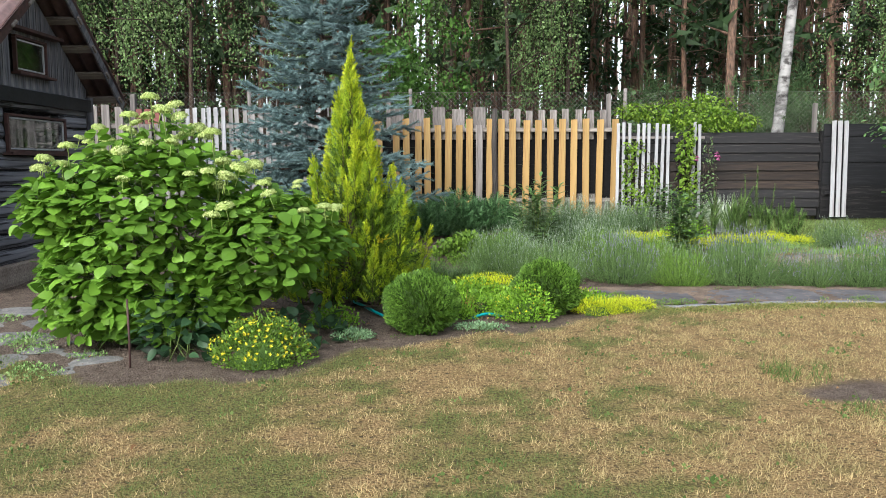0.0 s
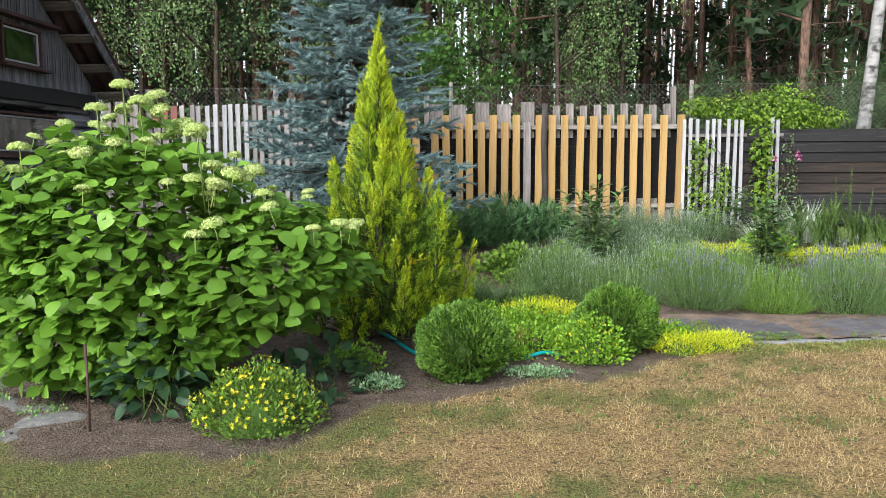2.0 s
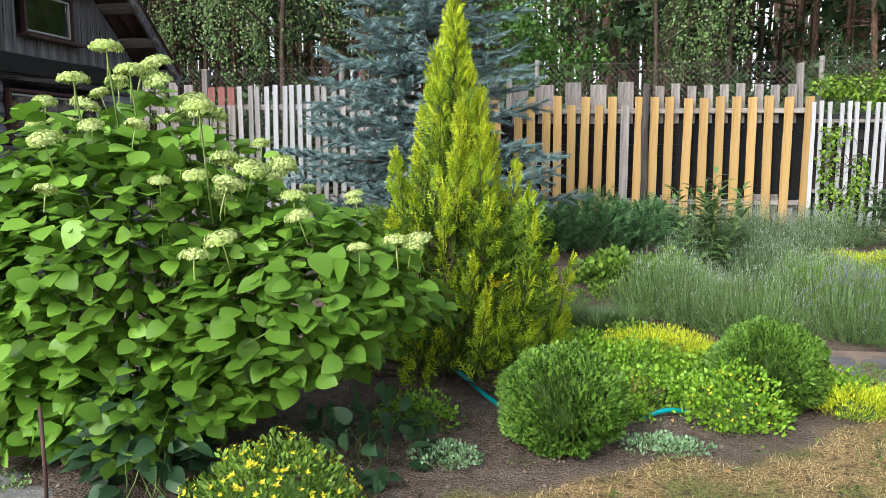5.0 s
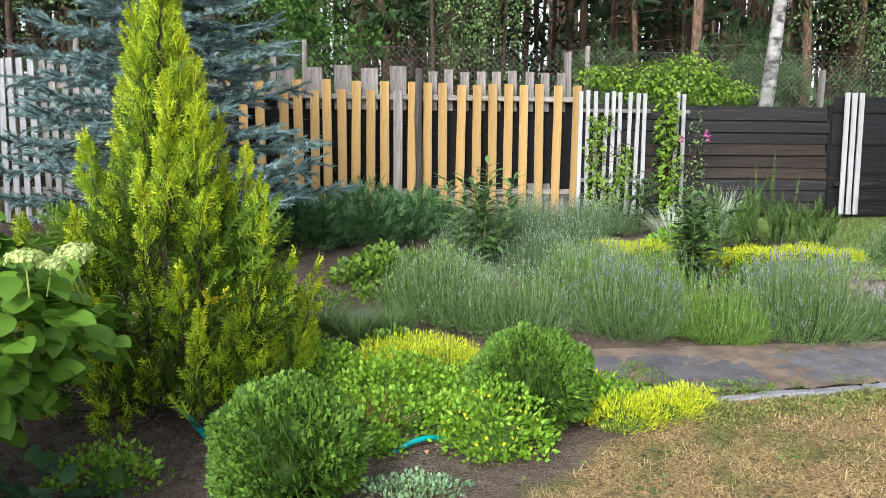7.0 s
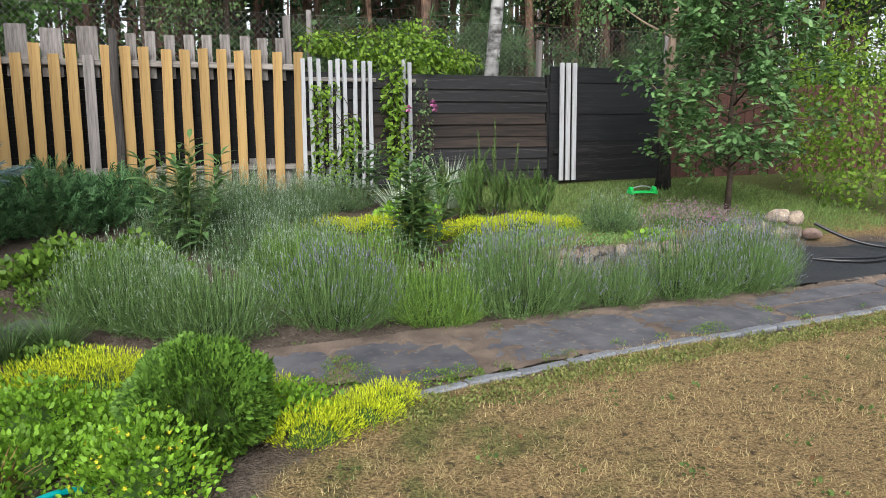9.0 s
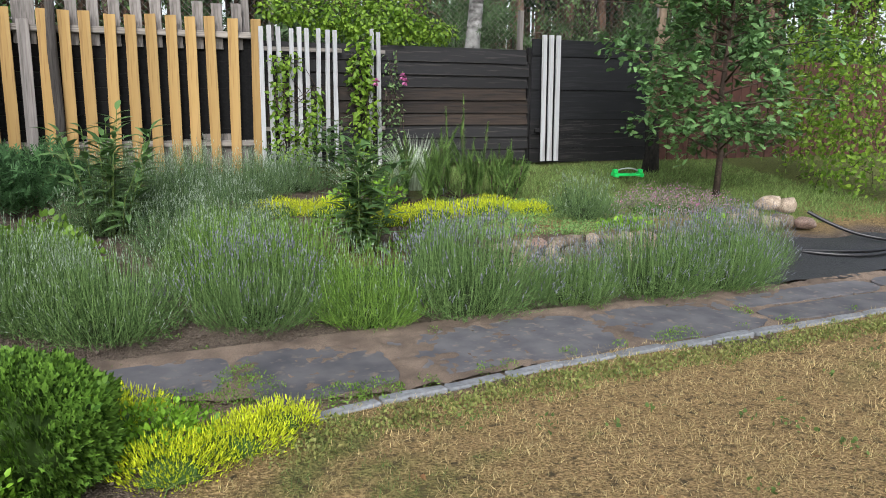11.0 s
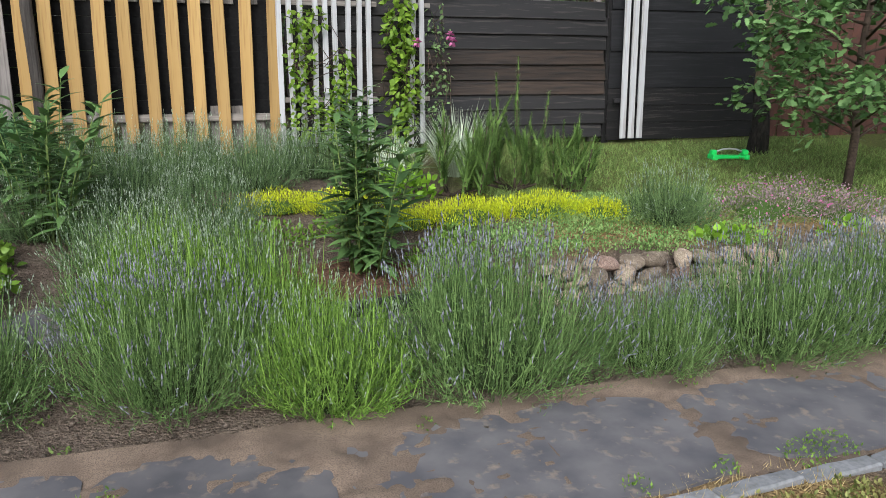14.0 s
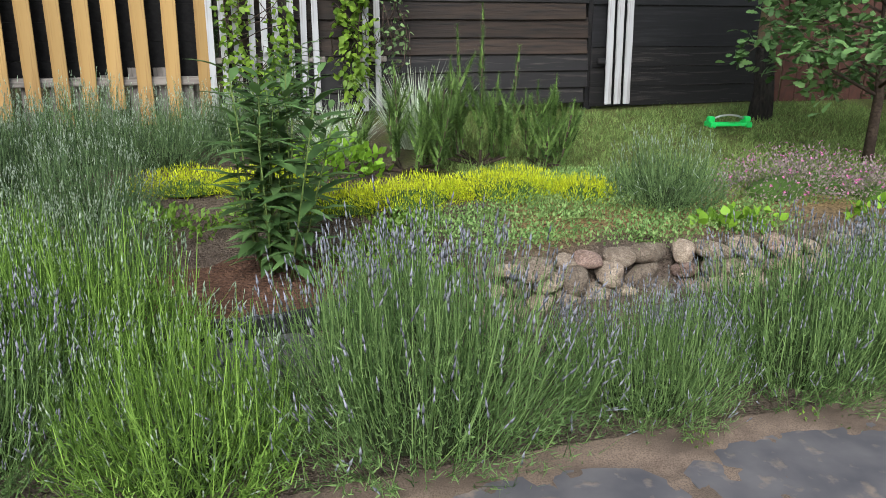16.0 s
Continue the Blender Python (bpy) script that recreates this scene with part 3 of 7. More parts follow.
def timber_fence():
    f = thing("timber_fence", on_ground(0.9, FENCE_Y), "picket fence of fresh yellow boards over grey and black boards", "fence")
    ox, oy, oz = f.location
    r = random.Random(4)
    fresh, grey, wide = board_set("fresh_board", 0.118, 0.024, M_FRESH), board_set("grey_board", 0.12, 0.022, M_GREY), board_set("wide_grey_board", 0.225, 0.022, M_GREY)

    def put(meshes, name, x, y, z0, z1, lean=0.0):
        part(f, name, r.choice(meshes), (x - ox, y - oy, z0 - oz), (0, lean, 0), (1, 1, z1 - z0))

    # back row: wide and narrow grey boards
    for x in (-1.62, -1.24, -0.82, -0.45, -0.07, 0.28, 0.66):
        put(wide, "grey_board", x, FENCE_Y + 0.11, 1.9, 2.46 + r.uniform(-0.03, 0.03), r.uniform(-0.6, 0.6))
    for x in (1.13, 1.34, 1.56, 1.79, 2.0, 2.22, 2.45, 2.67, 2.9):
        put(grey, "grey_board", x, FENCE_Y + 0.11, 1.9, 2.43 + r.uniform(-0.02, 0.02), r.uniform(-0.8, 0.8))
    for k in range(24):
        put(grey, "grey_board", -1.9 + k * 0.21, FENCE_Y + 0.11, 0.42, 0.86 + r.uniform(-0.05, 0.06), r.uniform(-3, 3))
    # black backing of overlapping horizontal boards
    back = box_mesh("backing_board", 5.1, 0.02, 0.158, M_BLACK, 0.003, 0, 0.004, 3)
    for k in range(8):
        part(f, "backing_board", back, (0.6 - ox, FENCE_Y + 0.145 - oy + 0.004 * (k % 2), 0.82 + k * 0.157 - oz), (3, 0, r.uniform(-0.2, 0.2)))
    rail = box_mesh("rail", 5.0, 0.05, 0.075, M_GREYX, 0.006, 0, 0.006, 2)
    for z in (0.77, 2.03):
        part(f, "rail", rail, (0.6 - ox, FENCE_Y + 0.06 - oy, z - oz), (0, 0, 0))
    # front row: fresh boards
    for x, hi in ((-1.56, 1), (-1.36, 0), (-1.13, 1), (-0.84, 0), (-0.64, 1), (-0.44, 0), (-0.27, 1), (-0.08, 0), (0.09, 1), (0.29, 0), (0.48, 1), (0.84, 1), (1.05, 2), (1.26, 2), (1.49, 2), (1.72, 2), (1.94, 2), (2.15, 2), (2.36, 2), (2.59, 2), (2.82, 2), (3.08, 2)):
        low = r.choice((0.43, 0.5, 0.58)) if hi else 0.66
        top = (2.14, 2.27, 2.25)[hi] + r.uniform(-0.015, 0.015)
        put(fresh, "fresh_board", x, FENCE_Y, low, top, r.uniform(-0.7, 0.7))
    put(grey, "grey_board", 0.655, FENCE_Y, 0.66, 2.15)
    post = Acc()
    tube_into(post, [(0, 0, 0), (0.01, 0, 0.7), (-0.01, 0, 1.4), (0.0, 0, 2.02)], (0.055, 0.05, 0.052, 0.045), 9)
    part(f, "post", post.mesh("round_post", M_OLDPOST), (0.93 - ox, FENCE_Y - 0.06 - oy, 0.42 - oz))
    sq = box_mesh("square_post", 0.085, 0.085, 1.0, M_GREY, 0.006, 0, 0.004, 3)
    part(f, "post", sq, (3.03 - ox, FENCE_Y + 0.22 - oy, 0.4 - oz), (0, -0.5, 0), (1, 1, 2.32))
    part(f, "post", sq, (-1.0 - ox, FENCE_Y + 0.23 - oy, 0.4 - oz), (0, 0.5, 0), (1, 1, 2.2))


def slat_screen(x0, x1, n, group_label):
    s = thing("slat_screen", on_ground((x0 + x1) / 2, FENCE_Y - 0.01), group_label, "fence")
    ox, oy, oz = s.location
    meshes = board_set("white_slat", 0.055, 0.02, M_PALE, 0.045, 3, 0.002, 0.003)
    r = random.Random(n)
    for k in range(n):
        x = x0 + (x1 - x0) * k / max(n - 1, 1)
        part(s, "white_slat", meshes[k % 3], (x - ox, 0, 0.5 - oz), (0, r.uniform(-0.9, 0.9), 0), (1, 1, 1.68 + r.uniform(-0.02, 0.02)))
    rail = box_mesh("slat_rail", x1 - x0 + 0.16, 0.035, 0.05, M_GREYX, 0.004)
    for z in (0.95, 1.9):
        part(s, "rail", rail, ((x0 + x1) / 2 - ox, 0.03, z - oz))


def plank_fence():
    f = thing("plank_fence", on_ground(5.0, FENCE_Y + 0.1), "fence of overlapping black-stained horizontal planks, some worn brown", "fence")
    ox, oy, oz = f.location
    r = random.Random(9)
    for k in range(9):
        worn = k in (3, 4, 5)
        me = box_mesh("tarred_plank", 3.62, 0.026, 0.2, M_TARB if worn else M_TAR, 0.004, 0, 0.006, k)
        ob = part(f, "plank", me, (5.02 - ox + r.uniform(-0.03, 0.03), r.uniform(-0.006, 0.006), 0.5 + k * 0.165 - oz), (-9, r.uniform(-0.35, 0.35), 0))
    sq = box_mesh("fence_post", 0.09, 0.09, 1.0, M_TAR, 0.006)
    part(f, "post", sq, (6.9 - ox, 0.08, 0.35 - oz), (0, 0, 0), (1, 1, 1.7))
    part(f, "post", box_mesh("grey_stake", 0.07, 0.07, 1.0, M_GREY, 0.006), (6.78 - ox, 0.2, 0.35 - oz), (0, 0.6, 0), (1, 1, 2.2))
    return f


def panel_fence():
    f = thing("panel_fence", on_ground(7.9, FENCE_Y + 0.1), "fence of wide dark grey boards", "fence")
    ox, oy, oz = f.location
    z = 0.46
    for k, h in enumerate((0.2, 0.2, 0.2, 0.42, 0.46, 0.2)):
        me = box_mesh("dark_board", 2.2, 0.026, h + 0.03, M_FELT if h > 0.3 or k == 5 else M_TAR, 0.004, 0, 0.004, k)
        part(f, "plank", me, (8.0 - ox, 0.02, z - oz), (-2.5, 0, 0))
        z += h
    slat = board_set("white_slat", 0.075, 0.022, M_PALE, 0, 3, 0.002)
    for k, x in enumerate((7.06, 7.17, 7.28)):
        part(f, "white_slat", slat[k], (x - ox, -0.09, 0.49 - oz), (0, -1.1, 0), (1, 1, 1.73))
    part(f, "rail", box_mesh("slat_rail", 0.4, 0.035, 0.05, M_TAR, 0.004), (7.14 - ox, -0.05, 0.9 - oz))


def sheet_fence():
    f = thing("sheet_fence", on_ground(11, FENCE_Y + 0.15), "red-brown ribbed sheet fence", "fence")
    ox, oy, oz = f.location
    me = board_set("ribbed_sheet", 0.19, 0.03, M_BROWNF, 0, 2, 0.0, 0.01)
    for k in range(34):
        part(f, "sheet_rib", me[k % 2], (9.05 + k * 0.2 - ox, 0.012 * (k % 2), 0.42 - oz), (0, 0, 0), (1, 1, 1.56))


def old_picket_fence():
    f = thing("picket_fence", on_ground(-3.5, 13.9), "old picket fence of whitewashed slats on grey rails", "fence")
    ox, oy, oz = f.location
    r = random.Random(2)
    white, old, grey, red = board_set("white_picket", 0.072, 0.02, M_PALE), board_set("old_picket", 0.075, 0.02, M_PALEG), board_set("grey_picket", 0.14, 0.022, M_GREY), board_set("red_picket", 0.11, 0.022, M_RED, 0, 1)
    for k in range(25):
        x = -4.86 + k * 0.127
        me = r.choice(white if k in (3, 4, 5, 6, 7, 8) else old)
        part(f, "picket", me, (x - ox, 0, 0.42 - oz), (0, r.uniform(-1, 1), 0), (1, 1, 2.02 + r.uniform(-0.015, 0.015)))
    for x in (-5.32, -5.17, -5.02):
        part(f, "picket", r.choice(grey), (x - ox, 0.0, 0.45 - oz), (0, r.uniform(-1, 1), 0), (0.8, 1, 1.72))
        part(f, "red_picket_end", red[0], (x - ox, 0.002, 2.16 - oz), (0, 0, 0), (1, 1, 0.27))
    for x in (-5.66, -5.9, -6.14, -6.4, -6.66, -6.9, -7.15):
        part(f, "picket", r.choice(grey), (x - ox, 0.0, 0.45 - oz), (0, r.uniform(-1, 1), 0), (1, 1, 2.05 + r.uniform(-0.05, 0.03)))
    rail = box_mesh("rail", 5.8, 0.05, 0.08, M_GREYX, 0.006, 0, 0.006, 1)
    for z in (0.8, 2.1):
        part(f, "rail", rail, (-4.4 - ox, 0.05, z - oz))
    sq = box_mesh("square_post", 0.09, 0.09, 1.0, M_GREY, 0.006)
    for x in (-5.46, -2.6):
        part(f, "post", sq, (x - ox, 0.12, 0.4 - oz), (0, 0, 0), (1, 1, 2.3))


def chain_link():
    acc = Acc()
    x0, x1, z0, z1, s = -7.5, 9.5, 0.5, 2.78, 0.085
    n = int((x1 - x0 + z1 - z0) / s)
    y = 14.75
    w = 0.0022
    for k in range(n):
        for sign in (1, -1):
            a = x0 - (z1 - z0) + k * s if sign > 0 else x0 + k * s
            p, q = (a, z0), (a + sign * (z1 - z0), z1)
            if p[0] > q[0]:
                p, q = q, p
            ta, tb = max(0, (x0 - p[0]) / (q[0] - p[0])), min(1, (x1 - p[0]) / (q[0] - p[0]))
            if tb <= ta:
                continue
            A = np.array((p[0] + (q[0] - p[0]) * ta, y + 0.004 * sign, p[1] + (q[1] - p[1]) * ta))
            B = np.array((p[0] + (q[0] - p[0]) * tb, y + 0.004 * sign, p[1] + (q[1] - p[1]) * tb))
            tube_into(acc, [A, B], w, 3)
    for z in (z1, 1.7):
        tube_into(acc, [(x0, y, z), (x1, y, z)], 0.003, 3)
    f = thing("wire_fence", (1, y, 0.5), "rusty chain-link fence behind the boards", "fence")
    part(f, "wire_mesh", acc.mesh("wire_mesh", M_WIRE), (-1, -y, -0.5), kind="stuff")
    post = Acc()
    tube_into(post, [(0, 0, 0), (0, 0, 2.45)], 0.035, 8)
    pm = post.mesh("wire_post", M_GREY)
    for x in (-7.0, -3.6, -0.6, 3.4, 9.4):
        part(f, "post", pm, (x - 1, 0.05, -0.1))


timber_fence()
slat_screen(3.15, 4.06, 9, "white pointed slats forming a trellis for vines")
slat_screen(4.5, 4.63, 2, "pair of white pointed slats with climbing sweet pea")
plank_fence()
panel_fence()
sheet_fence()
old_picket_fence()
chain_link()


# ---- log house ----
def log_house():
    gx, y0, y1, base, eave, apex = -5.1, 8.45, 11.4, 0.30, 2.42, 3.72
    h = thing("log_house", (gx, y0, 0.1), "small old log house with weathered boards and red-brown corrugated roof", "house")
    ym, ridge = (y0 + y1) / 2, 9.84

    def put(name, me, at, rot=(0, 0, 0), scale=None, label=""):
        return part(h, name, me, (at[0] - gx, at[1] - y0, at[2] - 0.1), rot, scale, label)

    r = random.Random(3)
    # squared logs; window opening y 9.2 to 10.25, z 1.55 to 2.06
    wy0, wy1, wz0, wz1 = 9.2, 10.7, 1.62, 2.09
    k, z = 0, base
    while z < eave - 0.02:
        lh = min(0.185, eave - z)
        spans = [(y0, y1)]
        if z + lh > wz0 + 0.02 and z < wz1 - 0.02:
            spans = [(y0, wy0), (wy1, y1)]
        for a, b in spans:
            me = log_mesh("log", b - a, lh - 0.004, M_LOG, k * 2 + (a > y0))
            put("log", me, (gx - 0.1 + r.uniform(-0.008, 0.008), (a + b) / 2, z))
        me = box_mesh("long_log", 4.6, 0.2, lh - 0.012, M_LOG, 0.022)
        put("log", me, (gx - 2.5, y0 + 0.1, z + 0.004))
        put("log", me, (gx - 2.5, y1 - 0.1, z + 0.004))
        z += 0.185
        k += 1
    put("footing", box_mesh("footing", 5.0, 0.3, 0.36, M_CONC, 0.02, 0, 0.01, 1), (gx - 2.45, y0 + 0.06, -0.03))
    put("footing", box_mesh("footing", 0.3, y1 - y0 - 0.34, 0.34, M_CONC, 0.02, 0, 0.01, 2), (gx - 0.1, ym + 0.12, -0.03))
    put("back_wall", box_mesh("back_wall", 0.1, y1 - y0, 2.2, M_DARK, 0), (gx - 4.85, ym, 0.2))
    put("back_gable", box_mesh("back_gable", 0.1, 1.7, 0.7, M_DARK, 0), (gx - 4.85, ym, 2.4))
    put("corner_board", box_mesh("corner_board", 0.06, 0.13, eave - 0.32, M_GABLE, 0.005), (gx + 0.035, y1 - 0.02, 0.32))
    put("corner_board", box_mesh("corner_board", 0.18, 0.07, eave - 0.32, M_TRIM, 0.005), (gx - 0.2, y0 - 0.04, 0.32))
    put("corner_board", box_mesh("corner_board_grey", 0.05, 0.16, eave - 0.32, M_GABLE, 0.005), (gx + 0.035, y0 + 0.06, 0.32))
    put("band", box_mesh("band", 0.07, y1 - y0 - 0.1, 0.17, M_FELT, 0.006), (gx + 0.045, ym, eave - 0.21))
    put("corner_board", box_mesh("corner_board_front", 0.115, 0.03, eave - 0.32, M_GABLE, 0.005), (gx - 0.05, y0 - 0.02, 0.32))
    for i in range(22):
        put("red_board", box_mesh("red_board", 0.2, 0.024, 2.15, M_TRIM, 0.004, 0, 0.003, i % 3), (gx - 0.42 - i * 0.206, y0 - 0.015 - 0.004 * (i % 2), 0.32))
    # gable boards
    wood = 0.16
    n = int((y1 - y0) / wood)
    for i in range(n):
        y = y0 + (i + 0.5) * (y1 - y0) / n
        top = 3.74 - 0.78 * abs(y - ridge)
        parts_z = [(eave - 0.02, top)]
        if 9.46 < y < 10.28:
            parts_z = [(eave - 0.02, 2.58), (3.02, top)]
        for a, b in parts_z:
            if b - a > 0.05:
                me = box_mesh("gable_board", 0.024, (y1 - y0) / n - 0.006, b - a, M_GABLE, 0.003)
                if b == top:
                    slope = -math.copysign(0.78, y - ridge)
                    for v in me.vertices:
                        if v.co.z > (b - a) / 2:
                            v.co.z += slope * v.co.y
                put("gable_board", me, (gx - 0.02, y, a))

    def window(name, ya, yb, za, zb, mat_in):
        w, cy = yb - ya, (ya + yb) / 2
        f = new(name)
        f.parent = h
        f.location = (0.0, cy - y0, za - 0.1)

        def bit(nm, me, at):
            o = new(nm, me)
            o.parent = f
            o.location = at

        t = 0.03
        side = box_mesh("frame_side", 0.05, t, zb - za, M_TRIM, 0.004)
        bar = box_mesh("frame_bar", 0.05, w + t, t, M_TRIM, 0.004)
        inner = box_mesh("sash", 0.02, 0.02, zb - za - 0.04, M_PALE, 0.003)
        inb = box_mesh("sash_bar", 0.02, w - 0.06, 0.018, M_PALE, 0.003)
        for s in (-1, 1):
            bit("frame", side, (0.01, s * w / 2, 0))
            bit("sash", inner, (0.0, s * (w / 2 - 0.03), 0.02))
        bit("frame", bar, (0.012, 0, -t))
        bit("frame", bar, (0.012, 0, zb - za))
        bit("sill", box_mesh("sill", 0.14, w + 0.16, 0.03, M_TRIM, 0.004), (0.04, 0, -t - 0.03))
        bit("sash", inb, (0.0, 0, 0.008))
        bit("sash", inb, (0.0, 0, zb - za - 0.03))
        # panel added behind the glass; its dark colour stands in for an unlit room
        bit("unlit_room_panel", box_mesh("unlit_room_panel", 0.02, w + 0.1, zb - za + 0.1, M_DARK, 0), (-0.42, 0, -0.05))
        g = new("glass_pane", box_mesh("pane", 0.006, w - 0.08, zb - za - 0.06, M_GLASS, 0))
        g.parent = f
        g.location = (-0.02, 0, 0.03)

    window("lower_window", wy0 + 0.05, wy1 - 0.05, wz0 + 0.03, wz1 - 0.04, M_DARK)
    window("gable_window", 9.52, 10.24, 2.61, 2.99, M_DARK)
    put("hood_board", box_mesh("hood", 0.14, 1.24, 0.04, M_TRIM, 0.004), (gx + 0.06, 9.91, 3.07))
    # corrugated roof, two slopes
    over, run = 0.4, 5.4
    for s in (-1, 1):
        dy, dz = 1.0, 0.78
        L = (2.1 if s < 0 else 1.9) * math.hypot(dy, dz)
        acc, N = Acc(), 150
        d = np.array((0, s * dy, -dz)) / math.hypot(dy, dz)
        nrm = np.array((0, s * dz, dy)) / math.hypot(dy, dz)
        v = []
        for i in range(N + 1):
            x = gx + over - run * i / N
            wv = 0.028 * math.sin(2 * math.pi * (over - run * i / N) / 0.18)
            for t, th in ((0, 0.0), (L, 0.0), (0, 0.012), (L, 0.012)):
                v.append(np.array((x - gx, ridge - y0, apex + 0.16 - 0.1)) + d * t + nrm * (wv + th))
        f = []
        for i in range(N):
            a = i * 4
            f += [(a, a + 1, a + 5), (a, a + 5, a + 4), (a + 2, a + 7, a + 3), (a + 2, a + 6, a + 7), (a + 1, a + 3, a + 7), (a + 1, a + 7, a + 5)]
        acc.raw(v, f)
        part(h, "roof", acc.mesh("corrugated_sheet", M_ROOF))
        ang = math.degrees(math.atan2(dz, dy))
        for j in range(5):
            c = np.array((gx + over / 2 - 0.05, ridge, apex + 0.06)) + d * (0.25 + j * 0.5)
            put("roof_batten", box_mesh("batten", over + 0.1, 0.12, 0.035, M_UNDER, 0.004), c, (-s * ang, 0, 0))
        c = np.array((gx + over - 0.04, ridge, apex + 0.035)) + d * (L / 2)
        put("verge_board", box_mesh("verge", 0.03, L, 0.13, M_TRIM if s < 0 else M_GABLE, 0.004), c, (-s * ang, 0, 0))


log_house()


# ---- paths and stones ----
def path_low(x):
    """The path's edge towards the lawn; past the kerb's end it bends away behind the cushions."""
    x = np.asarray(x, float)
    return np.where(x < 2.6, np.interp(x, (1.1, 1.7, 2.0, 2.6), (8.36, 8.2, 8.07, 7.97)), lawn_edge(x) + 0.12)


def slate_path():
    p = thing("slate_path", on_ground(4.5, 8.4), "path of dusty dark slate slabs with sand in the joints", "path", kind="structure")
    ox, oy, oz = p.location
    r = random.Random(5)
    xs = (1.2, 1.88, 2.7, 4.12, 5.25, 6.7, 7.9, 9.3, 10.6)
    for a, b in zip(xs[:-1], xs[1:]):
        lo = float(path_low((a + b) / 2))
        hi = min(8.72, lo + 0.9)
        split = a > 5 and r.random() < 0.4
        rows = [(lo, hi)] if not split else [(lo, (lo + hi) / 2 - 0.02), ((lo + hi) / 2 + 0.02, hi)]
        for c, d in rows:
            n = 18
            ring = []
            for k in range(n):
                t = 2 * math.pi * k / n
                e = 0.42
                u, v = math.copysign(abs(math.cos(t)) ** e, math.cos(t)), math.copysign(abs(math.sin(t)) ** e, math.sin(t))
                ring.append(((a + b) / 2 + u * ((b - a) / 2 - 0.004) * r.uniform(0.93, 1.01), (c + d) / 2 + v * (d - c) / 2 * r.uniform(0.93, 1.02)))
            bm = bmesh.new()
            vs = [bm.verts.new((x - ox, y - oy, float(ground_z(x, y)) + 0.012 - oz)) for x, y in ring]
            face = bm.faces.new(vs)
            ex = bmesh.ops.extrude_face_region(bm, geom=[face])
            bmesh.ops.translate(bm, vec=(0, 0, -0.04), verts=[v for v in ex["geom"] if isinstance(v, bmesh.types.BMVert)])
            bmesh.ops.triangulate(bm, faces=bm.faces)
            bmesh.ops.recalc_face_normals(bm, faces=bm.faces)
            me = bpy.data.meshes.new("slate_slab")
            bm.to_mesh(me)
            bm.free()
            me.materials.append(M_SLATE)
            part(p, "slab", me)
    # sand washed over the slabs and into their joints
    X, V = np.meshgrid(np.arange(1.15, 7.6, 0.02), np.arange(-0.03, 0.88, 0.02))
    Y = path_low(X) + V * (8.8 - path_low(X)) / 0.85
    blot = 0.42 * smooth_noise(X, Y, 0.32, 51) + 0.26 * smooth_noise(X, Y, 0.11, 52) + 0.32 * smooth_noise(X, Y, 0.035, 53)
    gap = np.min(np.abs(X[None] - 0.10 * (smooth_noise(X, Y, 0.2, 54)[None] - 0.5) - np.array(xs)[:, None, None]), axis=0)
    lift = 0.05 * (blot - 0.645) + 0.012 * np.exp(-(gap / 0.06) ** 2) + 0.02 * step(0.62, 0.86, V) - 0.004 * step(3.0, 5.0, X) + 0.002 * (1 - step(2.4, 3.2, X))
    Z = ground_z(X, Y) + 0.012 + np.clip(lift, -0.02, 0.012)
    ny, nx = X.shape
    i = np.arange(nx * ny).reshape(ny, nx)
    q = np.stack([i[:-1, :-1], i[:-1, 1:], i[1:, 1:], i[1:, :-1]], -1).reshape(-1, 4)
    acc = Acc()
    acc.raw(np.stack([X - ox, Y - oy, Z - oz], -1).reshape(-1, 3), np.concatenate([q[:, (0, 1, 2)], q[:, (0, 2, 3)]]))
    part(p, "sand", acc.mesh("washed_sand", M_SAND), kind="stuff", label="tan sand washed over the slabs")


def kerb():
    k = thing("kerb", on_ground(4.5, 8.05), "edging of pale granite setts between lawn and path", "kerb", kind="structure")
    ox, oy, oz = k.location
    r = random.Random(8)
    meshes = [box_mesh("kerb_stone", 0.345, 0.074, 0.075, M_KERB, 0.008, 0, 0.006, s) for s in range(4)]
    x = 2.12
    while x < 8.6:
        y = float(lawn_edge(x + 0.17)) + 0.05
        dy = float(lawn_edge(x + 0.35) - lawn_edge(x))
        part(k, "kerb_stone", r.choice(meshes), (x + 0.175 - ox, y - oy, float(ground_z(x, y)) - 0.062 - oz + r.uniform(-0.004, 0.006)), (r.uniform(-2, 2), r.uniform(-1, 1), math.degrees(math.atan2(dy, 0.35)) + r.uniform(-2, 2)), (r.uniform(0.92, 1.02), 1, 1))
        x += 0.35


STONES = [stone_mesh("stone", M_STONEP if s % 3 == 2 else M_STONE, s, 0.8) for s in range(7)]
GSTONES = [stone_mesh("grey_stone", M_STONEG, s + 9, 0.5, 7) for s in range(4)]


def rockery():
    w = thing("rockery_wall", on_ground(5.0, 9.9), "low dry wall of rounded beige field stones", "wall", kind="structure")
    ox, oy, oz = w.location
    r = random.Random(11)
    for row in range(3):
        x = 4.02 + row * 0.07
        while x < 6.5:
            s = r.uniform(0.11, 0.22)
            y = 9.94 + 0.06 * math.sin(x * 3) + 0.035 * row - 0.02
            part(w, "stone", r.choice(STONES), (x - ox, y - oy, 0.10 + row * 0.075 - oz), (r.uniform(-20, 20), r.uniform(-15, 15), r.uniform(0, 360)), (s * 1.25, s, s * r.uniform(0.7, 0.95)))
            x += s * 0.98


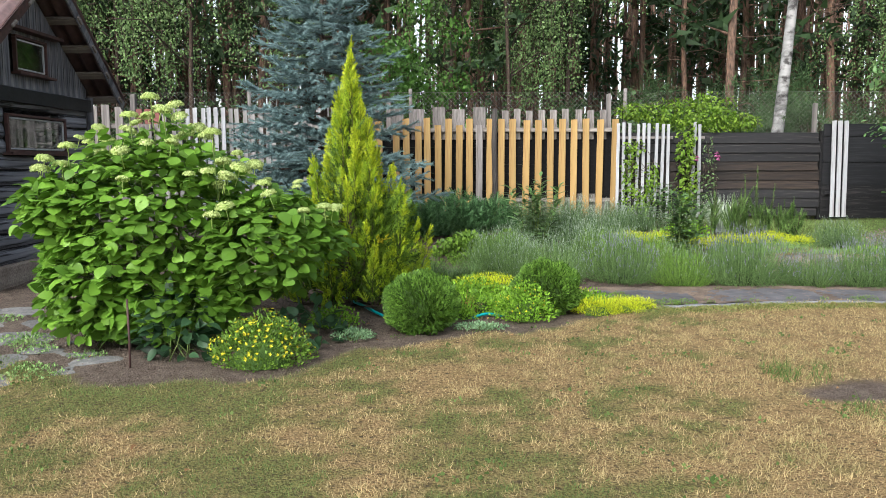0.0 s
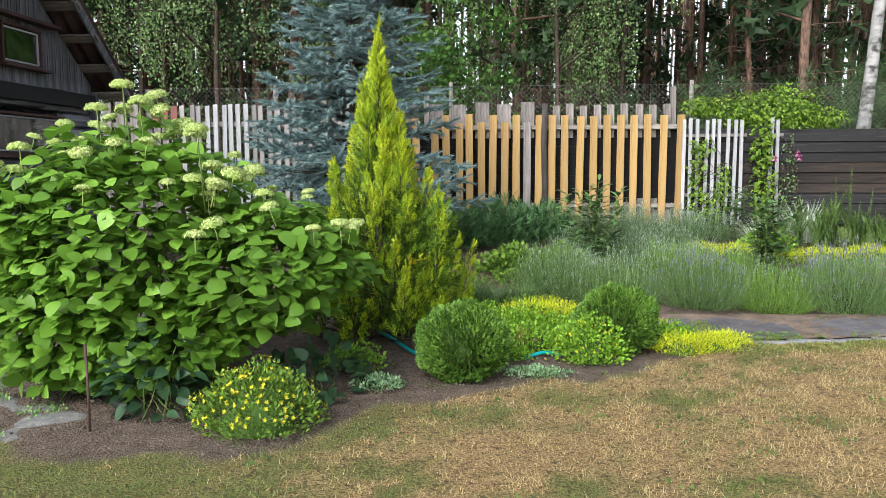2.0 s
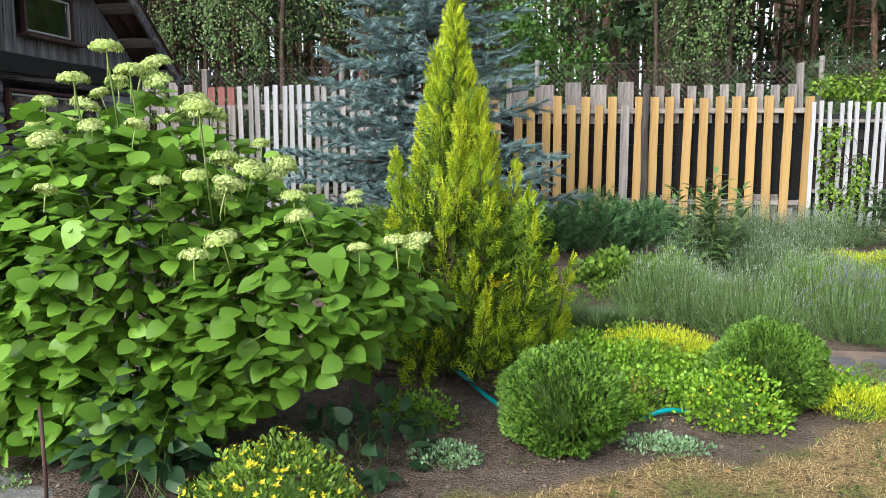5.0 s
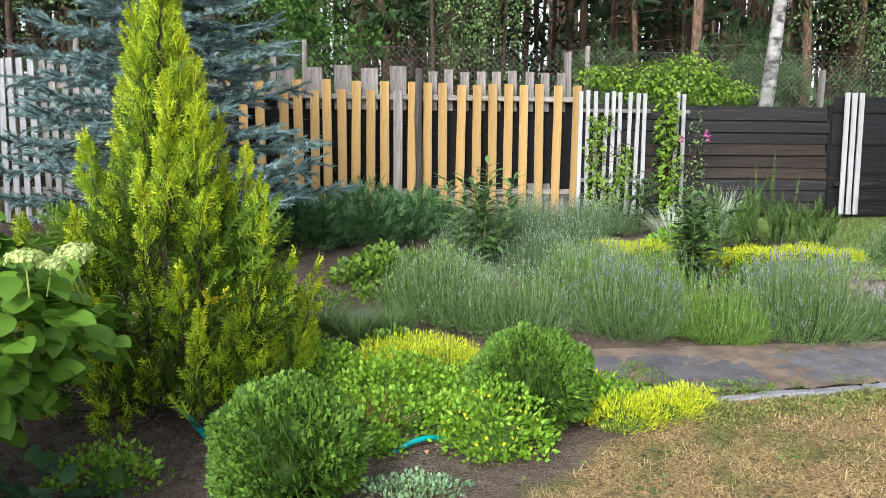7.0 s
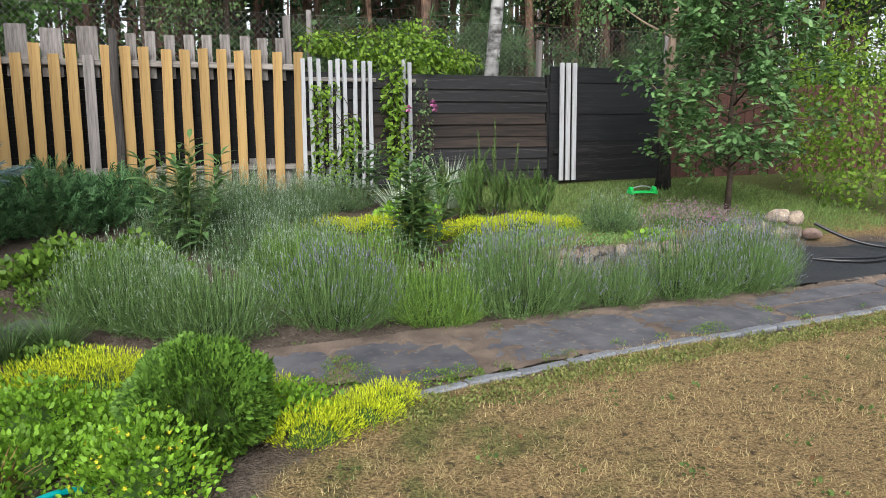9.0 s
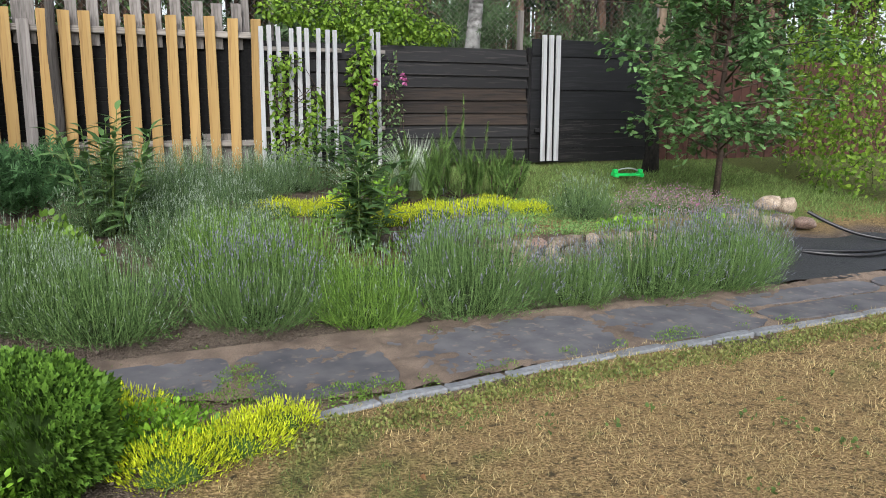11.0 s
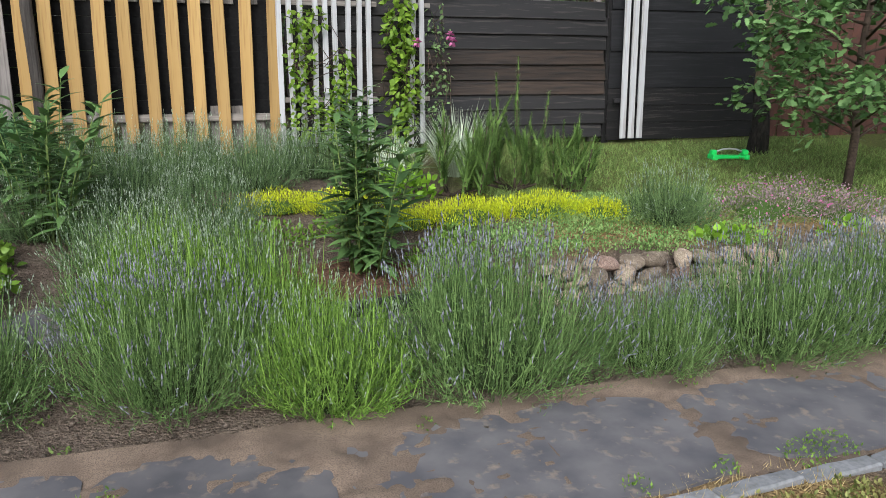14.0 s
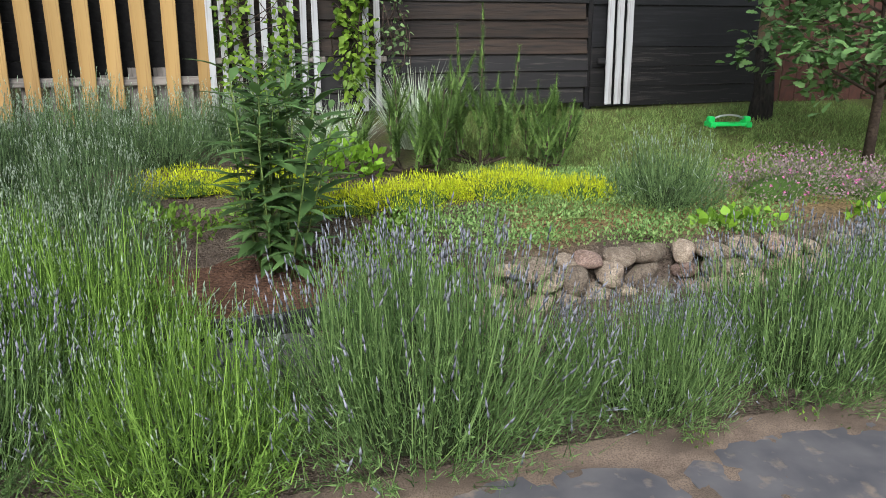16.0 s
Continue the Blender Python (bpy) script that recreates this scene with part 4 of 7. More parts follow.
def stone_pile():
    r = random.Random(12)
    for x, y, s, dz in ((7.35, 10.3, 0.26, 0.08), (7.6, 10.35, 0.28, 0.08), (7.5, 10.45, 0.3, 0.25), (7.75, 10.45, 0.3, 0.24), (7.3, 10.5, 0.22, 0.1), (7.85, 10.3, 0.24, 0.07), (7.15, 10.2, 0.2, 0.05), (6.9, 10.0, 0.2, 0.05), (7.0, 10.35, 0.24, 0.06)):
        ob = new("boulder", STONES[r.randrange(5)])
        ob.location = on_ground(x, y, dz)
        ob.scale = (s * 1.1, s, s * 0.9)
        ob.rotation_euler = (r.uniform(-0.3, 0.3), r.uniform(-0.3, 0.3), r.uniform(0, 6))
        tagged(ob, "rounded beige boulder in a small pile beside the fabric", "stone", "boulders in the pile")


def paving():
    p = thing("garden_paving", on_ground(-3.2, 6.0), "irregular grey stepping stones with moss in the joints", "paving", kind="structure")
    ox, oy, oz = p.location
    r = random.Random(6)
    for x, y, s in ((-2.62, 5.78, 0.34), (-2.9, 5.98, 0.3), (-2.72, 5.52, 0.26), (-3.2, 6.1, 0.3), (-3.05, 6.42, 0.26), (-3.4, 6.5, 0.34), (-3.3, 5.75, 0.45), (-3.8, 5.9, 0.55), (-3.75, 6.5, 0.5), (-4.3, 6.3, 0.6), (-4.2, 7.0, 0.6), (-3.7, 7.1, 0.45), (-4.7, 7.6, 0.6), (-4.2, 7.7, 0.5), (-3.1, 5.3, 0.4), (-3.5, 5.2, 0.5), (-3.0, 6.75, 0.22)):
        part(p, "paving_stone", r.choice(GSTONES), (x - ox, y - oy, float(ground_z(x, y)) - oz - 0.012), (0, 0, r.uniform(0, 360)), (s * 1.35, s * 1.1, 0.08))


def weed_fabric():
    acc = Acc()
    n = 26
    v, f = [], []
    for j in range(n + 1):
        for i in range(n + 1):
            x, y = 5.9 + 3.6 * i / n + 0.25 * j / n, 8.8 + 1.15 * j / n + 0.05 * math.sin(i * 0.9)
            v.append((x - 7.5, y - 9.3, float(ground_z(x, y)) + 0.02 + 0.012 * noise.noise(Vector((x * 4, y * 4, 0))) - 0.07))
    for j in range(n):
        for i in range(n):
            a = j * (n + 1) + i
            f += [(a, a + 1, a + n + 2), (a, a + n + 2, a + n + 1)]
    acc.raw(v, f)
    t = thing("weed_fabric", (7.5, 9.3, 0.07), "sheet of black weed fabric spread on the bed", "fabric")
    part(t, "sheet", acc.mesh("fabric_sheet", M_TARP))


def curve_tube(name, pts, radius, mat, label, category):
    c = bpy.data.curves.new(name, "CURVE")
    c.dimensions, c.bevel_depth, c.bevel_resolution, c.resolution_u = "3D", radius, 3, 8
    s = c.splines.new("NURBS")
    s.points.add(len(pts) - 1)
    o = Vector(pts[0])
    for p, q in zip(s.points, pts):
        p.co = (*(Vector(q) - o), 1)
    s.use_endpoint_u, s.order_u = True, 3
    c.materials.append(mat)
    ob = new(name, c)
    ob.location = o
    return tagged(ob, label, category)


slate_path()
kerb()
rockery()
stone_pile()
paving()
weed_fabric()


# ---- plants ----
def shell(lobes, n, lo=0.8, hi=1.03, zmin=None):
    """Points in the outer skin of a union of ellipsoids, with outward normals."""
    pts, nor = [], []
    area = np.array([a[3] * a[4] + a[3] * a[5] + a[4] * a[5] for a in lobes])
    for lobe, k in zip(lobes, (n * area / area.sum() * 1.5).astype(int)):
        c, r = np.array(lobe[:3]), np.array(lobe[3:])
        u = unit(rng.normal(size=(k, 3)))
        s = rng.uniform(lo, hi, (k, 1)) * (1 + 0.10 * np.sin(u[:, :1] * 7 + u[:, 1:2] * 5) * np.cos(u[:, 2:] * 6))
        p = c + u * r * s
        keep = np.ones(k, bool)
        for other in lobes:
            if other is lobe:
                continue
            q = (p - np.array(other[:3])) / np.array(other[3:])
            keep &= np.linalg.norm(q, axis=1) > 0.72
        if zmin is not None:
            keep &= p[:, 2] > zmin
        pts.append(p[keep])
        nor.append(unit(u / r)[keep])
    pts, nor = np.concatenate(pts), np.concatenate(nor)
    idx = rng.permutation(len(pts))[:n]
    return pts[idx], nor[idx]


def stems_to(acc, base, targets, r0=0.008, bow=0.15, sides=5):
    for t in targets:
        b = np.array(base) + rng.normal(0, 0.06, 3) * (1, 1, 0)
        mid = (b + t) / 2 + np.array((0, 0, bow * np.linalg.norm(t - b)))
        tube_into(acc, [b, (b + mid) / 2 + rng.normal(0, 0.01, 3), mid, (mid + t) / 2 + rng.normal(0, 0.01, 3), t], (r0, r0 * 0.85, r0 * 0.7, r0 * 0.5, r0 * 0.35), sides)


OVATE = ((0, 0.0), (0.06, 0.5), (0.2, 0.92), (0.42, 1.0), (0.68, 0.72), (0.88, 0.28), (1, 0.0))
LANCE = ((0, 0.0), (0.2, 0.75), (0.5, 1.0), (0.8, 0.5), (1, 0.0))
LOBED = ((0, 0.0), (0.1, 0.25), (0.25, 0.7), (0.36, 0.45), (0.5, 1.0), (0.62, 0.6), (0.78, 0.9), (0.92, 0.5), (1, 0.0))


ROUND = ((0, 0.0), (0.05, 0.42), (0.18, 0.84), (0.4, 1.0), (0.64, 0.82), (0.85, 0.42), (1, 0.0))


def hydrangea():
    h = thing("hydrangea", on_ground(-2.0, 6.4), "large green hydrangea bush with creamy lime flower heads", "shrub")
    o = np.array(h.location)
    lobes = [(-2.4, 6.5, 0.92, 0.86, 0.75, 0.84), (-1.46, 6.4, 0.82, 0.62, 0.56, 0.46), (-2.75, 6.25, 0.55, 0.46, 0.42, 0.52), (-3.0, 6.2, 1.15, 0.34, 0.32, 0.26), (-2.2, 6.35, 0.42, 0.66, 0.5, 0.4)]
    pts, nor = shell(lobes, 6200, 0.62, 1.06, 0.08)
    # bare legs under the side that hangs over the soil
    keep = pts[:, 2] > np.interp(pts[:, 0], (-2.5, -1.9, -1.5, -1.1, -0.8), (0.10, 0.18, 0.40, 0.64, 0.8)) - 0.14 * (pts[:, 1] > 6.5)
    pts, nor = pts[keep], nor[keep]
    pts = pts - o
    d = nor * (1, 1, 0.1) + (0, 0, -0.1) + rng.normal(0, 0.7, nor.shape) * (1, 1, 0.55)
    up = nor * 0.5 + (0, 0, 0.9)
    size = rng.uniform(0.7, 1.25, len(pts))
    m = frames(d, up, 0.36, size)
    temps = [leaf(0.104, 0.088, f, dr, ROUND) for f, dr in ((0.06, 0.16), (0.02, 0.3), (0.12, 0.05))]
    front = np.argsort(pts[:, 1] - 0.4 * pts[:, 0])
    single, rest = front[:300], front[300:]
    meshes = []
    for tv, tf in temps:
        a = Acc()
        a.raw(tv, tf)
        meshes.append(a.mesh("hydrangea_leaf", F_HYD))
    for k, i in enumerate(single):
        ob = part(h, "leaf", meshes[k % 3])
        ob.matrix_local = Matrix.Translation(pts[i]) @ Matrix(m[i].tolist()).to_4x4()
    acc = Acc()
    for k in range(3):
        sel = rest[k::3]
        acc.add(*temps[k], m[sel], pts[sel])
    part(h, "foliage", acc.mesh("hydrangea_foliage", F_HYD), kind="stuff")
    st = Acc()
    stems_to(st, (-0.3, 0, 0), pts[rng.permutation(len(pts))[:70]] * 0.97, 0.009, 0.12)
    part(h, "stems", st.mesh("hydrangea_stems", M_GSTEM), kind="stuff")
    # flower heads: flat domes of tiny florets
    heads = []
    ftv = np.array([(0, 0, 0), (-0.4, 0.5, 0.1), (0, 1, 0), (0.4, 0.5, 0.1)])
    ftf = np.array([(0, 3, 1), (1, 3, 2)])
    for s in range(3):
        a = Acc()
        n = 480
        u = unit(rng.normal(size=(n, 3)) * (1, 1, 0.7))
        u[:, 2] = np.abs(u[:, 2])
        p = u * np.array((0.068, 0.068, 0.04)) * rng.uniform(0.86, 1.04, (n, 1)) * (1 + 0.12 * np.sin(u[:, :1] * 11) * np.sin(u[:, 1:2] * 11))
        a.add(ftv, ftf, frames(np.cross(u, rng.normal(size=(n, 3))), u, 0.25, rng.uniform(0.013, 0.02, n)), p)
        tube_into(a, [(0, 0, -0.14), (0.004, 0, -0.05), (0, 0, 0.01)], 0.004, 4)
        heads.append(a.mesh("flower_head", F_HYDFL))
    fp, fn = shell(lobes[:2], 330, 1.03, 1.13)
    good = fn[:, 2] > 0.42
    for k, (p, n) in enumerate(zip(fp[good][:64], fn[good])):
        s = random.uniform(0.55, 1.15)
        part(h, "flower_head", heads[k % 3], tuple(p - o + (0, 0, 0.04)), (random.uniform(-18, 18), random.uniform(-18, 18), random.uniform(0, 360)), (s, s, s))
    for k, (x, y, z) in enumerate(((-2.28, 6.2, 2.0), (-2.2, 6.25, 1.9), (-2.45, 6.2, 1.86), (-1.75, 6.0, 1.72), (-2.9, 6.1, 1.62), (-3.0, 6.2, 1.48))):
        a = part(h, "flower_head", heads[k % 3], (x - o[0], y - o[1], z - o[2]))
    tall = Acc()
    for x, y, z in ((-2.28, 6.2, 2.0), (-2.2, 6.25, 1.9), (-2.45, 6.2, 1.86), (-1.75, 6.0, 1.72), (-2.9, 6.1, 1.62), (-3.0, 6.2, 1.48)):
        tube_into(tall, [(x - o[0], y - o[1] + 0.1, z - o[2] - 0.5), (x - o[0], y - o[1], z - o[2])], 0.005, 5)
    part(h, "stems", tall.mesh("tall_stems", M_GSTEM), kind="stuff")


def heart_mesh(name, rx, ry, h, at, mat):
    """The middle of a bush, an uneven dome; its dark material paints the shade."""
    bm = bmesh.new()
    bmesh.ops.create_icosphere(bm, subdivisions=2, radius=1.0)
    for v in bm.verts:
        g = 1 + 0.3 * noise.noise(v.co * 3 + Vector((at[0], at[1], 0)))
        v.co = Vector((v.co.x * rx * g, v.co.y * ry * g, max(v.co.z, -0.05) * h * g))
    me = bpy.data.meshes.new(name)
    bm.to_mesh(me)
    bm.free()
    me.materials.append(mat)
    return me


def leafy_clump(name, at, rx, ry, h, n, tpl, mat, label, category, size=(0.8, 1.2), lean=0.6, flowers=None, group="", droop=0.0, lo=0.55, core=0.0):
    """A low domed plant of many leaves with short stems; core adds a shade-dark dome."""
    t = thing(name, on_ground(*at), label, category, group)
    # the added dome's dark colour stands in for shade between the leaves
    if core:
        part(t, "gap_shade_dome", heart_mesh(name + "_heart", rx * core, ry * core, h * core, at, F_LEAFSHADE))
    pts, nor = shell([(0, 0, 0, rx, ry, h)], n, lo, 1.06, 0.01)
    d = nor * (1, 1, 0.6) + (0, 0, lean - droop) + rng.normal(0, 0.35, nor.shape)
    acc = Acc()
    acc.add(*tpl, frames(d, nor + (0, 0, 0.4), 0.35, rng.uniform(*size, len(pts))), pts)
    part(t, "foliage", acc.mesh(name + "_foliage", mat), kind="stuff")
    st = Acc()
    stems_to(st, (0, 0, -0.01), pts[:max(12, n // 60)] * 0.9, 0.004, 0.1, 4)
    part(t, "stems", st.mesh(name + "_stems", M_GSTEM), kind="stuff")
    if flowers:
        fm, k, fs = flowers
        fp, fn = shell([(0, 0, 0, rx, ry, h)], k * 2, 1.0, 1.1, 0.03)
        fp, fn = fp[fn[:, 2] > 0.2][:k], fn[fn[:, 2] > 0.2][:k]
        a = Acc()
        petal = leaf(1.0, 0.5, 0.1, -0.2, LANCE)
        t1 = unit(np.cross(fn, rng.normal(size=fn.shape)))
        t2 = np.cross(fn, t1)
        for j in range(5):
            ang = 2 * math.pi * j / 5
            a.add(*petal, frames(t1 * math.cos(ang) + t2 * math.sin(ang) + fn * 0.3, fn, 0.1, rng.uniform(0.7, 1.2, len(fp)) * fs), fp)
        part(t, "flowers", a.mesh(name + "_flowers", fm), kind="stuff")
    return t


def golden_thuja():
    t = thing("golden_thuja", on_ground(-0.93, 8.0), "tall golden-yellow thuja conifer with dark green inner sprays", "tree")
    gold, mid, inner, wood = Acc(), Acc(), Acc(), Acc()
    tpl = [spray(7, 0.095, 0.42, c) for c in (0.08, 0.2)]
    slim = spray(6, 0.12, 0.3, 0.1)

    def radius(z):
        return np.interp(z, (0.0, 0.2, 0.5, 0.85, 1.15, 1.45, 1.9, 2.3, 2.55), (0.34, 0.52, 0.70, 0.68, 0.54, 0.36, 0.17, 0.08, 0.02))

    tube_into(wood, [(0, 0, -0.05), (0.01, 0, 0.8), (0, 0.01, 1.6), (-0.01, 0, 2.5)], (0.06, 0.045, 0.025, 0.006), 8)

    def plume(zt, a, u, length, fat, tone):
        """One flame-shaped branch: out from the trunk, then upright to its tip."""
        h = np.array((math.cos(a), math.sin(a), 0))
        tip = h * float(radius(zt)) * u + np.array((0, 0, zt))
        foot = tip * (0.84, 0.84, 0) + np.array((0, 0, max(zt - length, 0.06)))
        root = np.array((0, 0, max(foot[2] - 0.12, 0.03)))
        tube_into(wood, [root, (root + foot) / 2 - (0, 0, 0.03), foot, (foot + tip) / 2, tip * (1, 1, 0.985)], (0.010, 0.008, 0.004, 0.002, 0.001), 4)
        n = int(84 * length / 0.5 * fat) + 10
        k = rng.uniform(0, 1, n) ** 0.85
        c = foot + (tip - foot) * k[:, None]
        ang = rng.uniform(0, 2 * math.pi, n)
        side = np.stack([np.cos(ang), np.sin(ang), np.zeros(n)], 1)
        wide = 0.10 * fat * (1 - k) ** 0.7
        p = c + side * (wide * rng.uniform(0.3, 1.0, n))[:, None]
        d = side * (0.65 * (1 - 0.6 * k))[:, None] + unit(tip - foot) * 1.0 + h * 0.12 + rng.normal(0, 0.12, (n, 3))
        m = frames(d, np.cross(side, (0, 0, 1.0)) + side * 0.3, 0.3, (0.105 - 0.03 * k) * rng.uniform(0.7, 1.25, n))
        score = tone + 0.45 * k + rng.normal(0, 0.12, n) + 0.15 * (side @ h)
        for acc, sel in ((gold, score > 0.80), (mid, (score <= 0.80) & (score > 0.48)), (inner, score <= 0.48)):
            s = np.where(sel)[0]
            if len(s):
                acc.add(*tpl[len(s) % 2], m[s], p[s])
        e = 6
        ke = np.linspace(0.8, 1.02, e)
        (gold if tone > 0.2 else mid).add(*slim, frames(np.tile(unit(tip - foot), (e, 1)) + rng.normal(0, 0.16, (e, 3)), None, 0.8, rng.uniform(0.07, 0.11, e)), foot + (tip - foot) * ke[:, None])

    count = 92
    for i in range(count):
        zt = 0.30 + 2.1 * (1 - (1 - (i + 0.5) / count) ** 0.62)
        a = i * 2.39996 + random.uniform(-0.3, 0.3)
        u = random.choice((0.5, 0.78, 1.0, 1.1, 1.2))
        plume(zt, a, u, min(random.uniform(0.4, 0.75), zt - 0.08), random.uniform(0.6, 1.2), 0.19 + 0.34 * zt / 2.4 + random.uniform(-0.1, 0.24) - 0.25 * (u < 0.7))
    for zt, a in ((2.62, 0.0), (2.5, 1.5), (2.44, 4.4), (2.38, 3.0)):
        plume(zt, a, 0.6, 0.6, 0.6, 0.5)
    # low green sprays, darkened like the shade between plumes, and one bright sport
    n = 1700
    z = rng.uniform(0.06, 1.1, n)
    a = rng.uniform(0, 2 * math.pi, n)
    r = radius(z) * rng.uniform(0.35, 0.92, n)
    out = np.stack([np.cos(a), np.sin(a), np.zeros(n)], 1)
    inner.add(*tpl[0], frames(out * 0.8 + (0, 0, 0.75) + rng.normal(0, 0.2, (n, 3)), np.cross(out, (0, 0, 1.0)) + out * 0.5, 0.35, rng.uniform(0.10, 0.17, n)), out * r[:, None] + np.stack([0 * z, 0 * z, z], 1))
    sport = Acc()
    q = 12
    sport.add(*slim, frames(np.array((0.6, -0.5, 0.15)) + rng.normal(0, 0.35, (q, 3)), None, 0.6, rng.uniform(0.06, 0.11, q)), np.array((0.34, -0.60, 0.72)) + rng.normal(0, 0.025, (q, 3)))
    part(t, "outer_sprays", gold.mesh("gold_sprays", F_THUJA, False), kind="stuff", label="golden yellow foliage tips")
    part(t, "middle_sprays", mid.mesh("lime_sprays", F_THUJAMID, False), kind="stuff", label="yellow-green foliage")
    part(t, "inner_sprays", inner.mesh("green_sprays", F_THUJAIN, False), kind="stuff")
    part(t, "bright_twig", sport.mesh("bright_twig", F_YFLOWER, False), label="bright yellow twig")
    part(t, "trunk", wood.mesh("thuja_trunk", M_TWIG))


def conifer_branches(acc, wood, H, base_r, z0, whorls, per, tpl, twig=0.24, droop=0.12):
    """Whorls of boughs with side twigs, each set with needles."""
    P, D, S = [], [], []
    for w in range(whorls):
        z = z0 + (H - z0) * (w / whorls) ** 0.95
        L = base_r * (1 - (z - z0) / (H - z0)) ** 0.85 + 0.10
        count = per if L > 0.45 else per - 2
        for b in range(count):
            a = 2 * math.pi * (b + random.uniform(-0.25, 0.25)) / count + w * 0.7
            zz = z + random.uniform(-0.1, 0.1)
            tip_up = random.uniform(0.08, 0.3)
            ln = L * random.uniform(0.8, 1.1)
            h = np.array((math.cos(a), math.sin(a), 0))
            s = np.array((-math.sin(a), math.cos(a), 0))

            def bough(t):
                return h * ln * t + np.array((0, 0, zz + ln * (0.22 * t - droop * 2.6 * t * t + tip_up * t ** 3)))

            tube_into(wood, [bough(t) for t in (0, 0.35, 0.7, 0.97)], (0.018 * ln + 0.004, 0.012 * ln + 0.003, 0.006, 0.003), 5)
            t = 0.18
            while t < 1.0:
                side_l = max(0.10, ln * 0.42 * (1 - t * 0.8))
                for sg in (-1, 1):
                    base = bough(t)
                    dv = unit(h * 0.75 + s * sg * 0.8 + np.array((0, 0, random.uniform(-0.35, 0.5))))
                    k = max(1, int(side_l / (twig * 0.72)))
                    for j in range(k):
                        P.append(base + dv * j * twig * 0.72)
                        D.append(dv + rng.normal(0, 0.08, 3))
                        S.append(twig * random.uniform(0.85, 1.15))
                        if j < k - 1:
                            for sg2 in (-1, 1):
                                P.append(base + dv * (j + 0.6) * twig * 0.72)
                                D.append(unit(dv + np.cross(dv, (0, 0, 1)) * sg2 * 0.8))
                                S.append(twig * random.uniform(0.55, 0.8))
                t += twig * 0.55 / ln
            for t in np.arange(0.3, 1.0, 0.16):
                P.append(bough(t))
                D.append(bough(min(t + 0.1, 1.1)) - bough(t))
                S.append(twig)
    P, D, S = np.array(P), np.array(D), np.array(S)
    acc.add(*tpl, frames(D, None, 0.4, S), P)


def blue_spruce():
    t = thing("blue_spruce", on_ground(-1.72, 11.5), "blue spruce with silvery blue-green needles behind the thuja", "tree")
    nd, wood = Acc(), Acc()
    H = 4.35
    conifer_branches(nd, wood, H, 1.6, 0.5, 16, 8, needles(40, 0.19, 0.062, 1.0, 3, 0.085), 0.24, 0.10)
    tube_into(wood, [(0, 0, -0.05), (0, 0, 1.5), (0, 0, 3), (0, 0, H)], (0.08, 0.06, 0.035, 0.008), 8)
    top = needles(30, 0.13, 0.034, 0.75, 4)
    nd.add(*top, frames(np.array([(0, 0, 1.0), (0.2, 0, 1), (-0.2, 0.1, 1), (0, -0.2, 1)]), None, 0.3, 0.28), np.array([(0, 0, H - 0.15), (0, 0, H - 0.2), (0, 0, H - 0.2), (0, 0, H - 0.25)]))
    part(t, "needles", nd.mesh("spruce_needles", F_SPRUCE, False), kind="stuff")
    part(t, "trunk", wood.mesh("spruce_trunk", M_TWIG))


def globe_thuja():
    t = thing("globe_thuja", on_ground(-0.2, 6.78), "clipped round dark green globe thuja on bare soil", "shrub", "globe thujas")
    pts, nor = shell([(0, 0, 0.235, 0.3, 0.3, 0.245)], 5200, 0.88, 1.01, -0.02)
    acc = Acc()
    d = nor * 0.9 + (0, 0, 0.5) + rng.normal(0, 0.22, nor.shape)
    acc.add(*spray(3, 0.24, 0.55, 0.12), frames(d, np.cross(nor, (0, 0, 1.0)) + nor * 0.6, 0.3, rng.uniform(0.042, 0.066, len(pts))), pts)
    # added dark ball: paints the shade seen through gaps in the sprays
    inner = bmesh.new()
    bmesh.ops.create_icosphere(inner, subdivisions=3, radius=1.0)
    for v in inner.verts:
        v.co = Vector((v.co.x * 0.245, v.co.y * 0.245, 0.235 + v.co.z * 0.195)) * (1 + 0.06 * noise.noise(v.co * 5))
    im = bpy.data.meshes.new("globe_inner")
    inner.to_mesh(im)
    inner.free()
    im.materials.append(F_LEAFSHADE)
    part(t, "gap_shade_dome", im)
    part(t, "foliage", acc.mesh("globe_foliage", F_BALL, False), kind="stuff")
    st = Acc()
    stems_to(st, (0, 0, 0), pts[:40] * 0.85, 0.008, 0.05)
    part(t, "stems", st.mesh("globe_stems", M_TWIG), kind="stuff")
    m = pose(*on_ground(1.01, 7.56), 0, 0, 130)
    copy_thing(t, m)


def TRI(w):
    return np.array([(-w / 2, 0, 0), (w / 2, 0, 0), (0, 1, 0.12)]), np.array([(0, 1, 2)])


SPIKE = Acc()
for _z, _r in ((0.0, 0.06), (0.42, 0.07)):
    _ring = [(_r * math.cos(q * 2.0944 + _z), _z + 0.2, _r * math.sin(q * 2.0944 + _z)) for q in range(3)]
    SPIKE.raw([(0, _z, 0), *_ring, (0, _z + 0.56, 0)], [f for q in range(3) for f in ((0, 1 + q, 1 + (q + 1) % 3), (4, 1 + (q + 1) % 3, 1 + q))])
SPIKE_T = (np.concatenate(SPIKE.v), np.concatenate(SPIKE.f))


